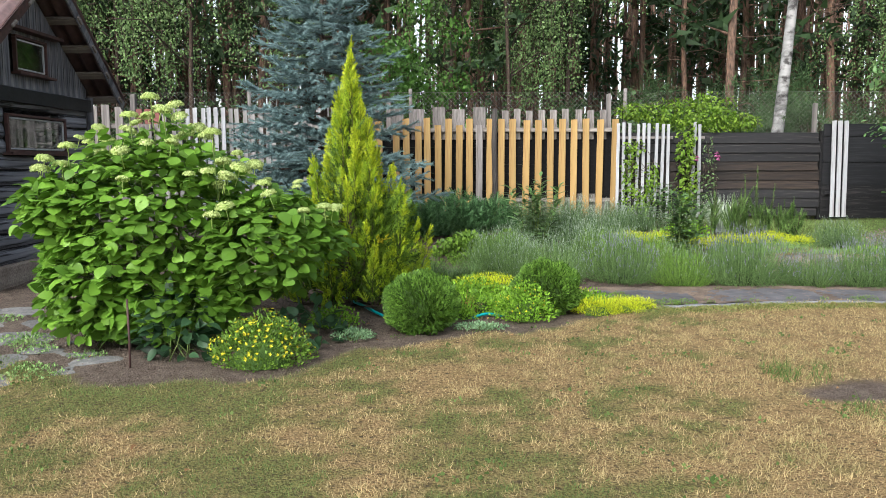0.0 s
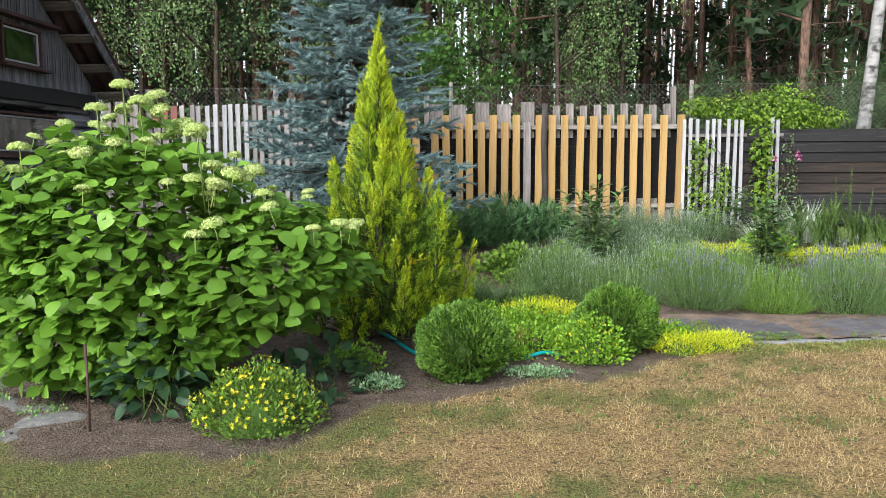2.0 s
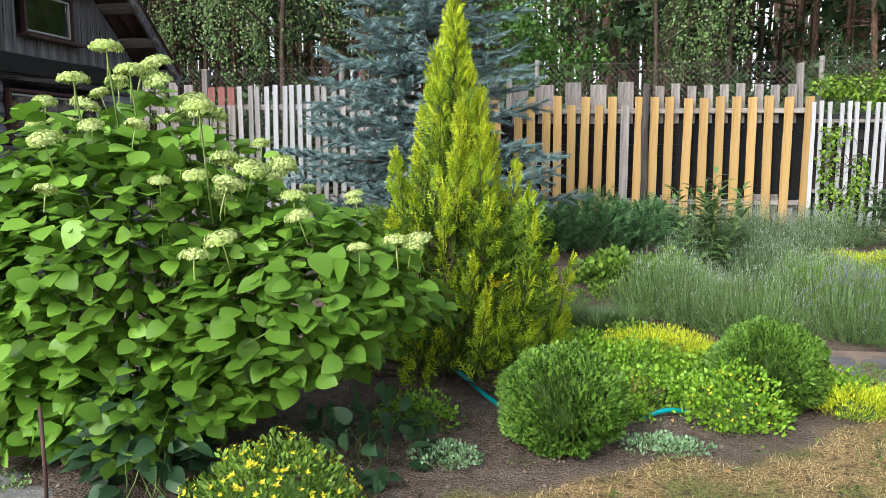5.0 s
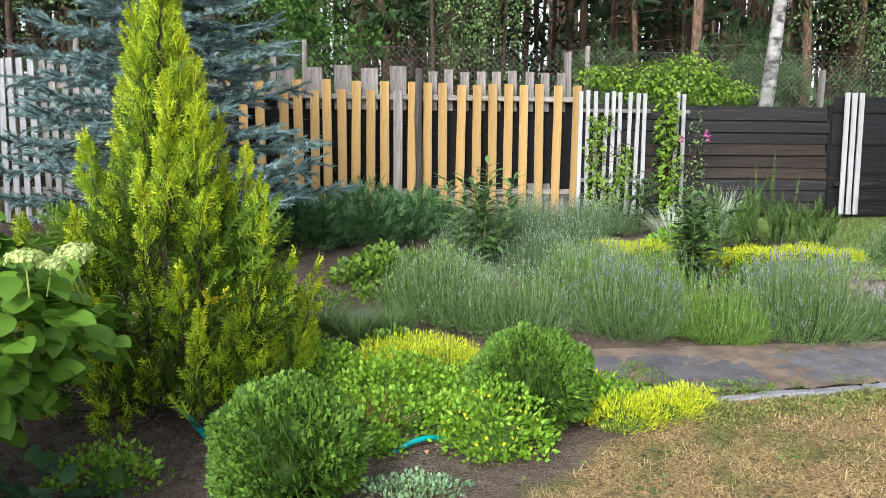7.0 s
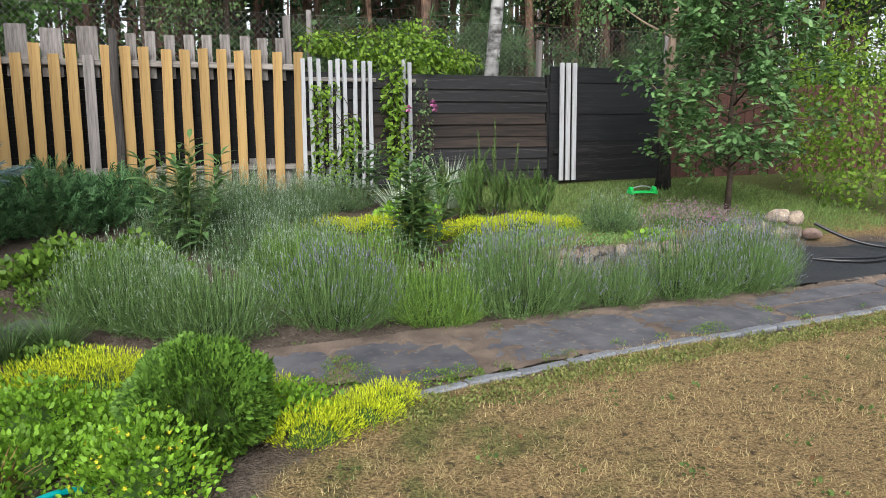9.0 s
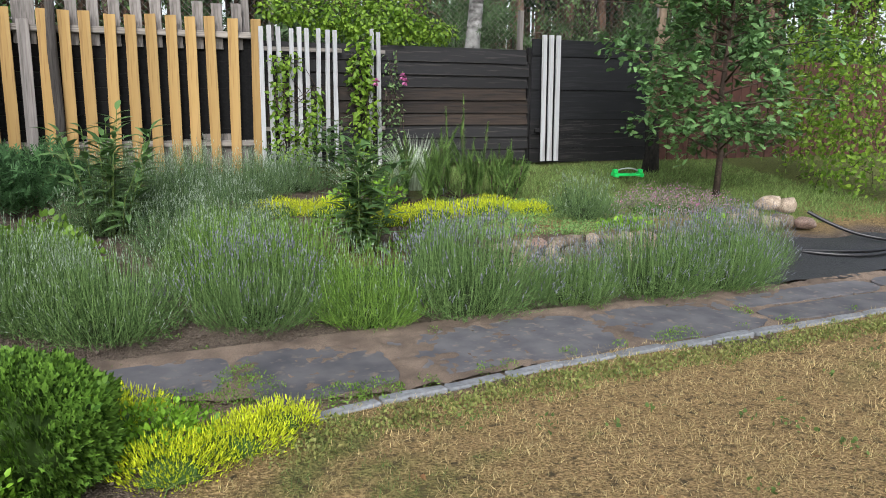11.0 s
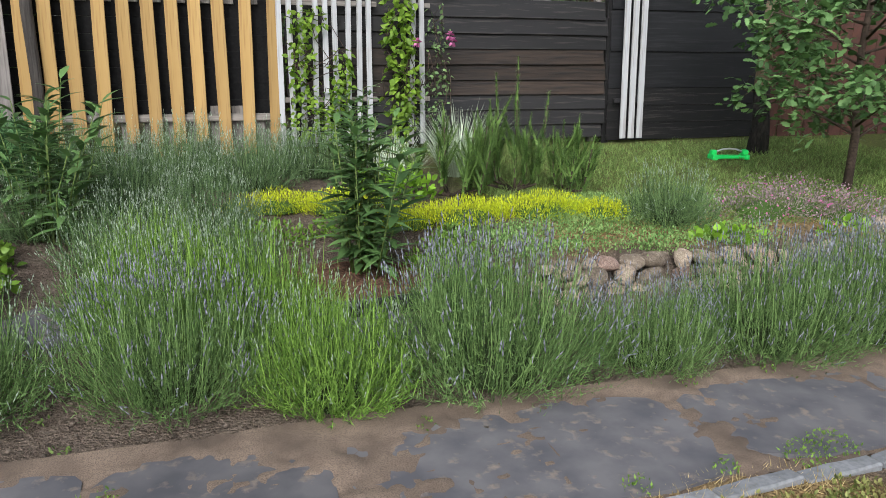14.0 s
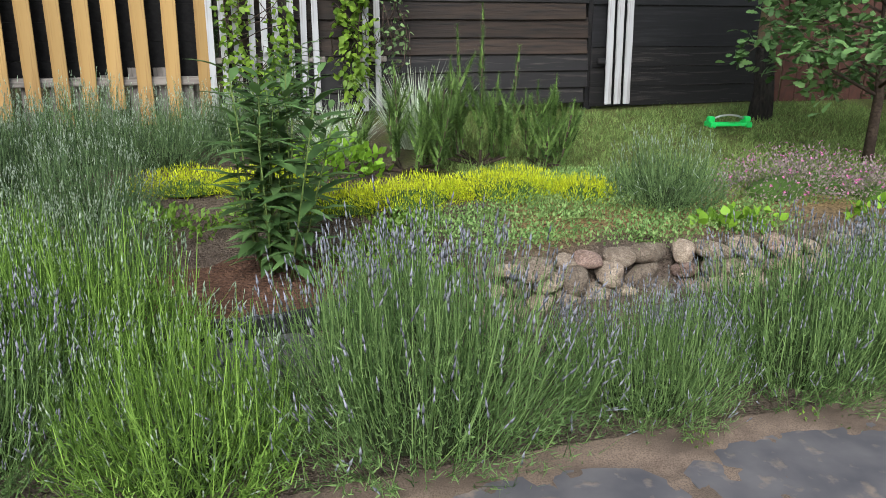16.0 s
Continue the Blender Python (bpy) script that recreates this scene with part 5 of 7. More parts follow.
def lavender(name, at, R, H, n, stem_mat, spike_mat, label, spikes=0.8, spike_len=0.05, spin=0.0, spread=1.0):
    """A lavender bush: grey leafy base, many thin bowed stems, flower spikes at the tips."""
    t = thing(name, on_ground(*at), label, "lavender bush", "lavender bushes in the bed")
    a = rng.uniform(0, 2 * math.pi, n)
    q = np.sqrt(rng.uniform(0, 1, n))
    base = np.stack([np.cos(a) * q * R * 0.62, np.sin(a) * q * R * 0.62, np.full(n, 0.0)], 1) + rng.normal(0, 0.03, (n, 3)) * (1, 1, 0)
    hgt = H * (1 - 0.74 * q ** 3.2) * rng.uniform(0.74, 1.06, n)
    tip = np.stack([np.cos(a) * q * R * spread, np.sin(a) * q * R * spread, hgt], 1) + rng.normal(0, 0.03, (n, 3))
    mid = base * 0.45 + tip * 0.55 + np.stack([np.cos(a) * q, np.sin(a) * q, np.zeros(n)], 1) * R * 0.10 + rng.normal(0, 0.014, (n, 3))
    stems = Acc()
    w = rng.uniform(0.0013, 0.0022, n)
    view = rng.uniform(0, math.pi, n)
    side = np.stack([np.cos(view), np.sin(view), np.zeros(n)], 1)
    v = np.stack([base - side * w[:, None], base + side * w[:, None], mid - side * w[:, None], mid + side * w[:, None], tip - side * w[:, None] * 0.5, tip + side * w[:, None] * 0.5], 1)
    f = np.array([(0, 1, 3), (0, 3, 2), (2, 3, 5), (2, 5, 4)])
    stems.raw(v.reshape(-1, 3), (f[None] + (np.arange(n) * 6)[:, None, None]).reshape(-1, 3))
    k = 13
    tt = rng.uniform(0.02, 0.66, (n, k)) * rng.uniform(0.75, 1.15, (n, 1))
    p = base[:, None] * (1 - tt[..., None]) + tip[:, None] * tt[..., None] + (mid - (base + tip) / 2)[:, None] * (4 * tt * (1 - tt))[..., None]
    d = (tip - base)[:, None] * 0.9 / H + rng.normal(0, 0.5, (n, k, 3))
    stems.add(*TRI(0.16), frames(d.reshape(-1, 3), None, 0.8, rng.uniform(0.016, 0.040, n * k)), p.reshape(-1, 3))
    part(t, "stems", stems.mesh(name + "_stems", stem_mat), kind="stuff")
    low = Acc()
    nb = int(n * 5)
    pb, nb_ = shell([(0, 0, 0, R * 0.9, R * 0.9, H * 0.7)], nb, 0.3, 1.04, 0.03)
    low.add(*TRI(0.15), frames(nb_ * (1, 1, 0.5) + (0, 0, 0.8) + rng.normal(0, 0.3, nb_.shape), None, 0.8, rng.uniform(0.02, 0.04, len(pb))), pb)
    part(t, "leaves", low.mesh(name + "_leaves", F_LAVB), kind="stuff")
    # added dome, coloured dark as the shade in the gaps between stems
    part(t, "shade_heart", heart_mesh(name + "_heart", R * 0.36, R * 0.36, H * 0.22, at, F_CORESHADE))
    fl = Acc()
    s = rng.uniform(0, 1, n) < spikes
    fl.add(*SPIKE_T, frames((tip - mid)[s] + rng.normal(0, 0.02, (s.sum(), 3)), None, 0.5, rng.uniform(0.7, 1.25, s.sum()) * spike_len), tip[s])
    part(t, "flower_spikes", fl.mesh(name + "_spikes", spike_mat), kind="stuff")
    t.rotation_euler = (0, 0, spin)
    return t


def lavender_bed():
    lab = "bushy lavender with thin green stems and pale violet spikes"
    lab2 = "fresh green lavender bush with thin stems and few buds"
    lab3 = "silvery lavender bush with long stems and pale buds"
    a = lavender("lavender", (3.5, 9.12), 0.62, 0.64, 950, F_LAV, F_LAVFL, lab, 0.6, 0.06)
    b = lavender("lavender", (1.3, 9.3), 0.46, 0.52, 700, F_LAV, F_LAVBUD, lab3, 0.5, 0.045)
    c = lavender("lavender", (2.78, 9.05), 0.39, 0.5, 620, F_LAVG, F_LAVBUD, lab2, 0.4, 0.045)
    d = lavender("lavender", (2.1, 12.7), 0.5, 0.5, 480, F_LAVD, F_LAVBUD, lab3, 0.75, 0.05)
    for src, x, y, s, r in ((a, 4.28, 9.05, 0.62, 40), (a, 4.98, 9.1, 0.86, 90), (a, 5.58, 9.08, 0.82, 200), (a, 2.14, 9.32, 0.84, 300), (a, 6.1, 9.4, 0.8, 20),
                            (b, 0.72, 9.85, 1.08, 60), (b, 0.98, 9.55, 0.9, 150), (b, 1.95, 10.1, 0.95, 250), (b, 0.95, 10.15, 0.85, 10),
                            (c, 2.5, 9.75, 1.15, 80), (c, 2.1, 9.85, 1.15, 200), (c, 2.05, 10.5, 1.0, 20),
                            (d, 1.5, 13.0, 1.05, 40), (d, 2.7, 12.75, 0.95, 100), (d, 1.75, 12.2, 1.0, 190), (d, 2.3, 11.6, 0.9, 260), (d, 1.85, 11.0, 0.9, 300), (d, 2.4, 10.7, 0.8, 20), (d, 3.3, 13.2, 0.9, 70), (d, 1.3, 11.7, 0.9, 130), (d, 2.2, 13.3, 1.0, 10), (d, 1.0, 13.4, 0.9, 310), (d, 2.95, 13.4, 0.85, 210)):
        o = copy_thing(src, pose(*on_ground(x, y), 0, 0, r))
        o.scale = (s, s, s)
    cat = lavender("catmint", (5.42, 10.68), 0.36, 0.4, 380, F_LAVB, F_LAVBUD, "grey-green catmint with pale buds behind the stones", 0.8, 0.04)
    tagged(cat, category="catmint", group="catmint")
    fr = lavender("lavender", (3.62, 9.85), 0.3, 0.36, 260, F_LAV, F_LAVFL, lab, 0.95, 0.05)


def tall_weed(at, H, n, spread):
    t = thing("tall_weed", on_ground(*at), "tall leafy weed with lance-shaped dark green leaves", "wild plant", "tall weeds in the bed")
    st, lv = Acc(), Acc()
    tpl = leaf(1.0, 0.25, 0.12, 0.3, LANCE)
    for _ in range(n):
        a, q = random.uniform(0, 6.28), random.uniform(0, 1)
        top = np.array((math.cos(a) * q * spread, math.sin(a) * q * spread, H * random.uniform(0.7, 1.05)))
        b = np.array((math.cos(a) * q * spread * 0.35, math.sin(a) * q * spread * 0.35, 0))
        mid = (b + top) / 2 + rng.normal(0, 0.02, 3)
        tube_into(st, [b, mid, top], (0.007, 0.005, 0.003), 5)
        k = 22
        tt = np.linspace(0.12, 1.0, k)
        p = b + (top - b) * tt[:, None]
        ang = np.arange(k) * 2.4 + a
        d = np.stack([np.cos(ang), np.sin(ang), 0.15 + 0.5 * tt], 1) + rng.normal(0, 0.15, (k, 3))
        lv.add(*tpl, frames(d, None, 0.1, (0.22 - 0.08 * np.abs(tt - 0.5)) * rng.uniform(0.75, 1.2, k)), p)
    part(t, "leaves", lv.mesh("weed_leaves", F_WEED), kind="stuff")
    part(t, "stems", st.mesh("weed_stems", M_GSTEM), kind="stuff")


def dwarf_pine(at, H, n, R):
    t = thing("dwarf_pine", on_ground(*at), "dwarf mountain pine with upright bristly shoots", "shrub", "dwarf pines")
    nd, wd = Acc(), Acc()
    tpl = needles(40, 0.25, 0.055, 0.6, 7, 0.08)
    for _ in range(n):
        a, q = random.uniform(0, 6.28), math.sqrt(random.random())
        top = np.array((math.cos(a) * q * R, math.sin(a) * q * R, H * (1 - 0.5 * q * q) * random.uniform(0.55, 1.08)))
        low = np.array((math.cos(a) * q * R * 0.75, math.sin(a) * q * R * 0.75, top[2] * 0.12))
        tube_into(wd, [(0, 0, 0), low, top], (0.014, 0.01, 0.005), 5)
        d = unit(top - low + np.array((0, 0, 0.1)))
        k = max(4, int(np.linalg.norm(top - low) / 0.075))
        P = low + (top - low) * np.linspace(0.0, 1.0, k)[:, None]
        nd.add(*tpl, frames(np.tile(d, (k, 1)) + rng.normal(0, 0.06, (k, 3)), None, 0.4, np.linspace(0.21, 0.11, k)), P)
        for _ in range(4):
            tt, aa = random.uniform(0.05, 0.6), random.uniform(0, 6.28)
            dd = np.array((math.cos(aa) * 0.5, math.sin(aa) * 0.5, 1.0))
            c = low + (top - low) * tt
            nd.add(*tpl, frames(np.tile(dd, (3, 1)), None, 0.4, np.array((0.19, 0.16, 0.11))), c + unit(dd) * np.array((0.0, 0.08, 0.17))[:, None])
    part(t, "needles", nd.mesh("dwarf_pine_needles", F_DWPINE, False), kind="stuff")
    part(t, "branches", wd.mesh("dwarf_pine_wood", M_TWIG))


def blade_tuft(name, at, n, H, R, w, mat, label, category):
    t = thing(name, on_ground(*at), label, category)
    acc = Acc()
    a = rng.uniform(0, 6.28, n)
    q = np.sqrt(rng.uniform(0, 1, n))
    p = np.stack([np.cos(a) * q * R * 0.35, np.sin(a) * q * R * 0.35, np.zeros(n)], 1)
    d = np.stack([np.cos(a) * q * R, np.sin(a) * q * R, np.full(n, H)], 1) + rng.normal(0, 0.05, (n, 3))
    out = np.stack([-np.cos(a), -np.sin(a), np.full(n, 0.3)], 1)
    acc.add(*blade(w, -0.18), frames(d, out, 0.2, H * rng.uniform(0.6, 1.1, n)), p)
    part(t, "blades", acc.mesh(name + "_blades", mat), kind="stuff")
    return t


def young_oak():
    t = thing("young_oak", on_ground(7.95, 11.7), "young oak with slim trunk and dark green lobed leaves", "tree")
    wd, lv = Acc(), Acc()
    r = random.Random(5)
    tube_into(wd, [(0, 0, -0.05), (0.02, 0, 0.5), (-0.02, 0.02, 1.2), (0.03, 0, 2.1), (0, 0, 3.3)], (0.045, 0.038, 0.032, 0.022, 0.008), 8)
    tpl = leaf(1.0, 0.6, 0.1, 0.25, LOBED)
    for k in range(46):
        z = 0.45 + 2.7 * (k / 46)
        a = k * 2.4 + r.uniform(-0.4, 0.4)
        L = (1.4 - 0.28 * abs(z - 1.3)) * r.uniform(0.6, 1.05)
        end = np.array((math.cos(a) * L, math.sin(a) * L, z + L * r.uniform(-0.05, 0.4)))
        st = np.array((0, 0, z))
        mid = (st + end) / 2 + np.array((0, 0, 0.08))
        tube_into(wd, [st, mid, end], (0.014, 0.009, 0.004), 5)
        for j in range(9):
            u = 0.35 + 0.65 * j / 8
            c = st + (end - st) * u + np.array((0, 0, 0.08 * 4 * u * (1 - u)))
            tw = c + rng.normal(0, 0.12, 3)
            tube_into(wd, [c, tw], (0.004, 0.002), 4)
            q = 15
            d = rng.normal(0, 1, (q, 3)) * (1, 1, 0.5) + unit(end - st) * 0.5
            lv.add(*tpl, frames(d, None, 0.4, rng.uniform(0.07, 0.115, q)), tw + rng.normal(0, 0.055, (q, 3)))
    part(t, "leaves", lv.mesh("oak_leaves", F_OAK), kind="stuff")
    part(t, "trunk", wd.mesh("oak_trunk", M_TWIG))


def vine_mass(name, lobes, n, size, mat, label, category, stems=40, support=None):
    t = thing(name, lobes[0][:3] if support is None else support, label, category)
    o = np.array(t.location)
    pts, nor = shell(lobes, n, 0.45, 1.12)
    pts = pts - o
    acc = Acc()
    d = nor * 0.6 + (0, 0, -0.25) + rng.normal(0, 0.6, nor.shape)
    acc.add(*leaf(1.0, 0.62, 0.12, 0.2, OVATE), frames(d, nor + (0, 0, 0.6), 0.4, rng.uniform(0.6, 1.2, len(pts)) * size), pts)
    part(t, "leaves", acc.mesh(name + "_leaves", mat), kind="stuff")
    st = Acc()
    for i in range(stems):
        p = pts[rng.integers(len(pts))]
        q = pts[np.argmin(np.linalg.norm(pts - (p + rng.normal(0, 0.25, 3)), axis=1))]
        tube_into(st, [p, (p + q) / 2 + rng.normal(0, 0.04, 3), q], 0.004, 4)
    part(t, "stems", st.mesh(name + "_stems", M_TWIG), kind="stuff")
    return t


hydrangea()
golden_thuja()
blue_spruce()
globe_thuja()
lavender_bed()
young_oak()
SMALL = leaf(1.0, 0.5, 0.12, 0.15, OVATE)
NARROW = leaf(1.0, 0.28, 0.1, 0.1, LANCE)
leafy_clump("dark_shrub", (-2.05, 5.95), 0.3, 0.22, 0.55, 190, leaf(0.11, 0.065, 0.12, 0.25, OVATE), F_ROSE, "dark grey-green leafy shrub under the hydrangea", "shrub", droop=0.7)
leafy_clump("dark_shrub", (-1.15, 6.45), 0.4, 0.3, 0.3, 120, leaf(0.10, 0.07, 0.12, 0.25, OVATE), F_ROSE, "dark leafy undergrowth at the hydrangea's foot", "shrub", droop=0.5)
leafy_clump("yellow_sedum", (-1.35, 5.72), 0.37, 0.32, 0.35, 4300, leaf(0.029, 0.014, 0.1, 0.1, LANCE), F_SEDUM, "round mound of green sedum dotted with yellow star flowers", "sedum", flowers=(F_YFLOWER, 190, 0.017), lo=0.7, core=0.62)
lime = "bright lime-green leafy perennial in the bed"
for x, y, rx, ry, h, n in ((0.3, 8.0, 0.36, 0.3, 0.25, 420), (-0.1, 8.35, 0.34, 0.28, 0.22, 360), (0.3, 7.55, 0.32, 0.25, 0.2, 300), (-0.62, 8.4, 0.3, 0.25, 0.2, 260), (0.72, 7.85, 0.28, 0.25, 0.22, 260), (-0.35, 7.55, 0.22, 0.18, 0.16, 170), (0.02, 7.3, 0.2, 0.15, 0.15, 130), (0.62, 7.55, 0.2, 0.16, 0.18, 140), (0.2, 7.22, 0.13, 0.1, 0.12, 70), (1.45, 7.72, 0.26, 0.22, 0.2, 260), (-1.0, 7.0, 0.25, 0.2, 0.18, 150)):
    leafy_clump("lime_perennial", (x, y), rx, ry, h, int(n * 5.2), leaf(0.029, 0.021, 0.12, 0.15, ((0, 0.0), (0.35, 1.0), (0.7, 0.7), (1, 0.0))), F_LIME, lime, "perennial", group="lime perennials", core=0.5)
leafy_clump("yellow_loosestrife", (0.76, 7.2), 0.29, 0.24, 0.32, 2600, leaf(0.029, 0.018, 0.12, 0.15, ((0, 0.0), (0.35, 1.0), (0.7, 0.7), (1, 0.0))), F_LIME, "lime-green clump with small yellow flowers at the lawn edge", "perennial", flowers=(F_YFLOWER, 50, 0.012), core=0.55)
gm = "cushion of golden-yellow moss-like foliage"
for x, y, rx, ry, h, n in ((0.5, 8.5, 0.42, 0.32, 0.27, 1500), (1.5, 7.5, 0.2, 0.16, 0.2, 480), (1.75, 7.62, 0.2, 0.15, 0.18, 420), (1.95, 7.78, 0.18, 0.13, 0.15, 340), (1.3, 7.95, 0.25, 0.2, 0.24, 450), (4.1, 11.15, 0.35, 0.24, 0.2, 800), (4.6, 11.05, 0.35, 0.22, 0.2, 800), (3.75, 11.4, 0.3, 0.22, 0.2, 600), (2.85, 12.0, 0.35, 0.22, 0.2, 600), (3.3, 11.9, 0.3, 0.25, 0.22, 500), (5.0, 10.9, 0.2, 0.16, 0.16, 350)):
    leafy_clump("gold_moss", (x, y), rx * 1.2, ry * 1.2, h * 0.78, int(n * 6), (TRI(0.24)[0] * 0.025, TRI(0.24)[1]), F_GOLD, gm, "sedum", group="gold moss cushions", lean=1.0, lo=0.6, core=0.5)
for x, y, r in ((0.3, 10.3, 0.32), (0.8, 10.3, 0.3), (-0.3, 10.2, 0.35), (-0.45, 9.2, 0.32), (-0.65, 9.7, 0.35), (-0.2, 8.85, 0.3), (0.35, 8.95, 0.28), (0.95, 8.3, 0.25), (1.2, 8.25, 0.2), (3.75, 10.55, 0.3), (3.95, 10.85, 0.28), (2.7, 11.2, 0.32), (3.3, 11.3, 0.32), (2.55, 10.3, 0.22), (3.85, 10.2, 0.25)):
    leafy_clump("green_groundcover", (x, y), r, r * 0.8, r * 0.5, 650, leaf(0.034, 0.022, 0.1, 0.15, ((0, 0.0), (0.35, 1.0), (0.7, 0.7), (1, 0.0))), F_SEDUM, "mid-green leafy ground cover between the bushes", "ground cover", group="green ground covers", lo=0.5)
leafy_clump("green_perennial", (3.75, 12.1), 0.4, 0.3, 0.3, 500, leaf(0.06, 0.035, 0.1, 0.15, OVATE), F_LIME, "bright green leafy clump behind the gold moss", "perennial")
leafy_clump("grey_sedum", (-0.76, 6.5), 0.19, 0.16, 0.08, 900, leaf(0.022, 0.014, 0.1, 0.0, LANCE), F_MAT, "small grey-green sedum cushion on bare soil", "sedum", lo=0.6)
leafy_clump("grey_sedum", (0.32, 6.78), 0.26, 0.15, 0.055, 1100, leaf(0.02, 0.014, 0.1, 0.0, LANCE), F_MAT, "flat grey-green sedum mat at the lawn edge", "sedum", lo=0.5)
for x, y in ((4.75, 10.55), (5.05, 10.8), (5.35, 11.15), (4.7, 10.9), (5.6, 10.9), (5.2, 10.35), (4.5, 10.3), (5.8, 10.45), (4.95, 11.2), (5.3, 11.5), (5.75, 11.3), (4.4, 10.65), (5.0, 10.2), (5.6, 10.25), (4.15, 10.5), (4.1, 10.8), (4.2, 10.25), (6.05, 11.2)):
    leafy_clump("creeping_mat", (x, y), 0.36, 0.28, 0.05, 1000, leaf(0.019, 0.012, 0.1, 0.0, ((0, 0.0), (0.4, 1.0), (1, 0.0))), F_CREEP, "low creeping green ground cover", "ground cover", group="creeping mats", lo=0.3)
for x, y in ((0.15, 10.8), (0.55, 10.9), (0.35, 11.2), (0.9, 11.1), (1.0, 10.6)):
    leafy_clump("strawberry_plant", (x, y), 0.32, 0.28, 0.28, 560, leaf(0.056, 0.048, 0.12, 0.15, OVATE), F_SEDUM, "bright green broad-leaved strawberry plants", "strawberry plant", group="strawberry plants", lo=0.5)
for x, y in ((0.1, 9.25), (-0.15, 9.5), (0.35, 9.35)):
    blade_tuft("fine_grass", (x, y), 420, 0.3, 0.28, 0.02, F_LAV, "tuft of fine grey-green grass", "grass")
for x, y, rx, h in ((-0.5, 12.5, 0.55, 0.55), (0.15, 12.7, 0.6, 0.6), (0.8, 12.9, 0.55, 0.5), (-1.0, 12.9, 0.5, 0.6)):
    leafy_clump("creeping_juniper", (x, y), rx, 0.45, h, 900, spray(8, 0.1, 0.5, 0.2)[:2], F_JUN, "spreading dark blue-green juniper in front of the fence", "juniper", size=(0.12, 0.2), group="junipers", lo=0.6)
tall_weed((3.22, 10.6), 0.98, 17, 0.62)
tall_weed((1.35, 11.5), 1.0, 16, 0.6)
tall_weed((3.7, 13.3), 0.75, 6, 0.3)
dwarf_pine((4.3, 12.2), 0.8, 13, 0.46)
dwarf_pine((4.9, 12.25), 0.98, 12, 0.42)
dwarf_pine((5.3, 12.1), 0.6, 8, 0.36)
blade_tuft("variegated_grass", (4.62, 12.95), 380, 0.68, 0.42, 0.016, F_VARIEG, "clump of white-striped ornamental grass", "ornamental grass")
blade_tuft("variegated_grass", (3.95, 12.8), 300, 0.5, 0.42, 0.018, F_VARIEG, "clump of white-striped ornamental grass", "ornamental grass")
blade_tuft("withered_tuft", (0.2, 7.45), 80, 0.22, 0.24, 0.05, F_RUST, "withered rust-brown leaf tuft", "dry plant")
leafy_clump("hosta_edging", (5.55, 10.2), 0.26, 0.14, 0.1, 80, leaf(0.05, 0.045, 0.12, 0.15, OVATE), F_LIME, "light green leaves growing over the stone wall", "perennial")
leafy_clump("hosta_edging", (6.5, 10.2), 0.26, 0.14, 0.1, 80, leaf(0.05, 0.045, 0.12, 0.15, OVATE), F_LIME, "light green leaves growing over the stone wall", "perennial")
for x, y, r in ((6.2, 10.7, 0.42), (6.65, 10.85, 0.42), (6.95, 10.65, 0.35)):
    leafy_clump("pink_cushion", (x, y), r, r * 0.8, 0.27, 1700, leaf(0.019, 0.012, 0.1, 0.1, ((0, 0.0), (0.4, 1.0), (1, 0.0))), F_PINKM, "cushion of small dusty pink flowers", "flowers", flowers=(F_PINK, 60, 0.012), group="pink flower cushions", core=0.45)

# vines on the fence
vine_mass("climbing_vine", [(4.75, 14.45, 2.35, 0.62, 0.3, 0.36), (4.1, 14.45, 2.35, 0.5, 0.25, 0.25), (3.5, 14.45, 2.4, 0.35, 0.2, 0.16), (5.4, 14.5, 2.2, 0.4, 0.25, 0.16)], 3000, 0.062, F_VINE, "bright green climbing vine over the fence top", "vine")
vine_mass("climbing_vine", [(4.35, 14.12, 1.7, 0.17, 0.07, 0.5), (4.4, 14.12, 1.05, 0.18, 0.08, 0.5)], 560, 0.075, F_VINE, "green vine climbing down the dark fence", "vine")
vine_mass("climbing_vine", [(3.35, 14.1, 1.35, 0.14, 0.06, 0.4), (3.75, 14.1, 1.2, 0.13, 0.06, 0.3), (3.5, 14.1, 0.8, 0.35, 0.08, 0.3), (3.42, 14.1, 1.75, 0.22, 0.05, 0.14)], 620, 0.065, F_VINE, "green vine climbing through white slats", "vine")
vine_mass("sweet_pea", [(4.72, 14.0, 1.2, 0.14, 0.1, 0.75)], 220, 0.05, F_LAVB, "thin climbing sweet pea with pink blossoms on slats", "climber", 40)
pea_thing = thing("sweet_pea_blossoms", (4.7, 13.93, 1.5), "magenta sweet pea blossoms on the climber", "flower")
pea = Acc()
_u = unit(rng.normal(size=(26, 3)))
pea.add(*leaf(1.0, 0.8, 0.2, 0.2, OVATE), frames(_u, None, 0.5, 0.035), _u * 0.02)
pea_mesh = pea.mesh("sweet_pea_blossom", F_PINK)
for p in ((0.14, 0, 0.12), (0.17, -0.01, 0.06), (-0.2, 0.02, 0.05)):
    part(pea_thing, "blossom", pea_mesh, p)
vine_mass("green_hedge", [(9.9, 11.5, 1.5, 0.7, 0.9, 1.5), (10.6, 12.6, 1.7, 0.8, 0.9, 1.5), (10.2, 10.6, 0.8, 0.6, 0.6, 0.6)], 5600, 0.065, F_VINE, "tall bright green leafy hedge beside the lawn", "hedge", 80, (10.0, 11.6, 0.3))

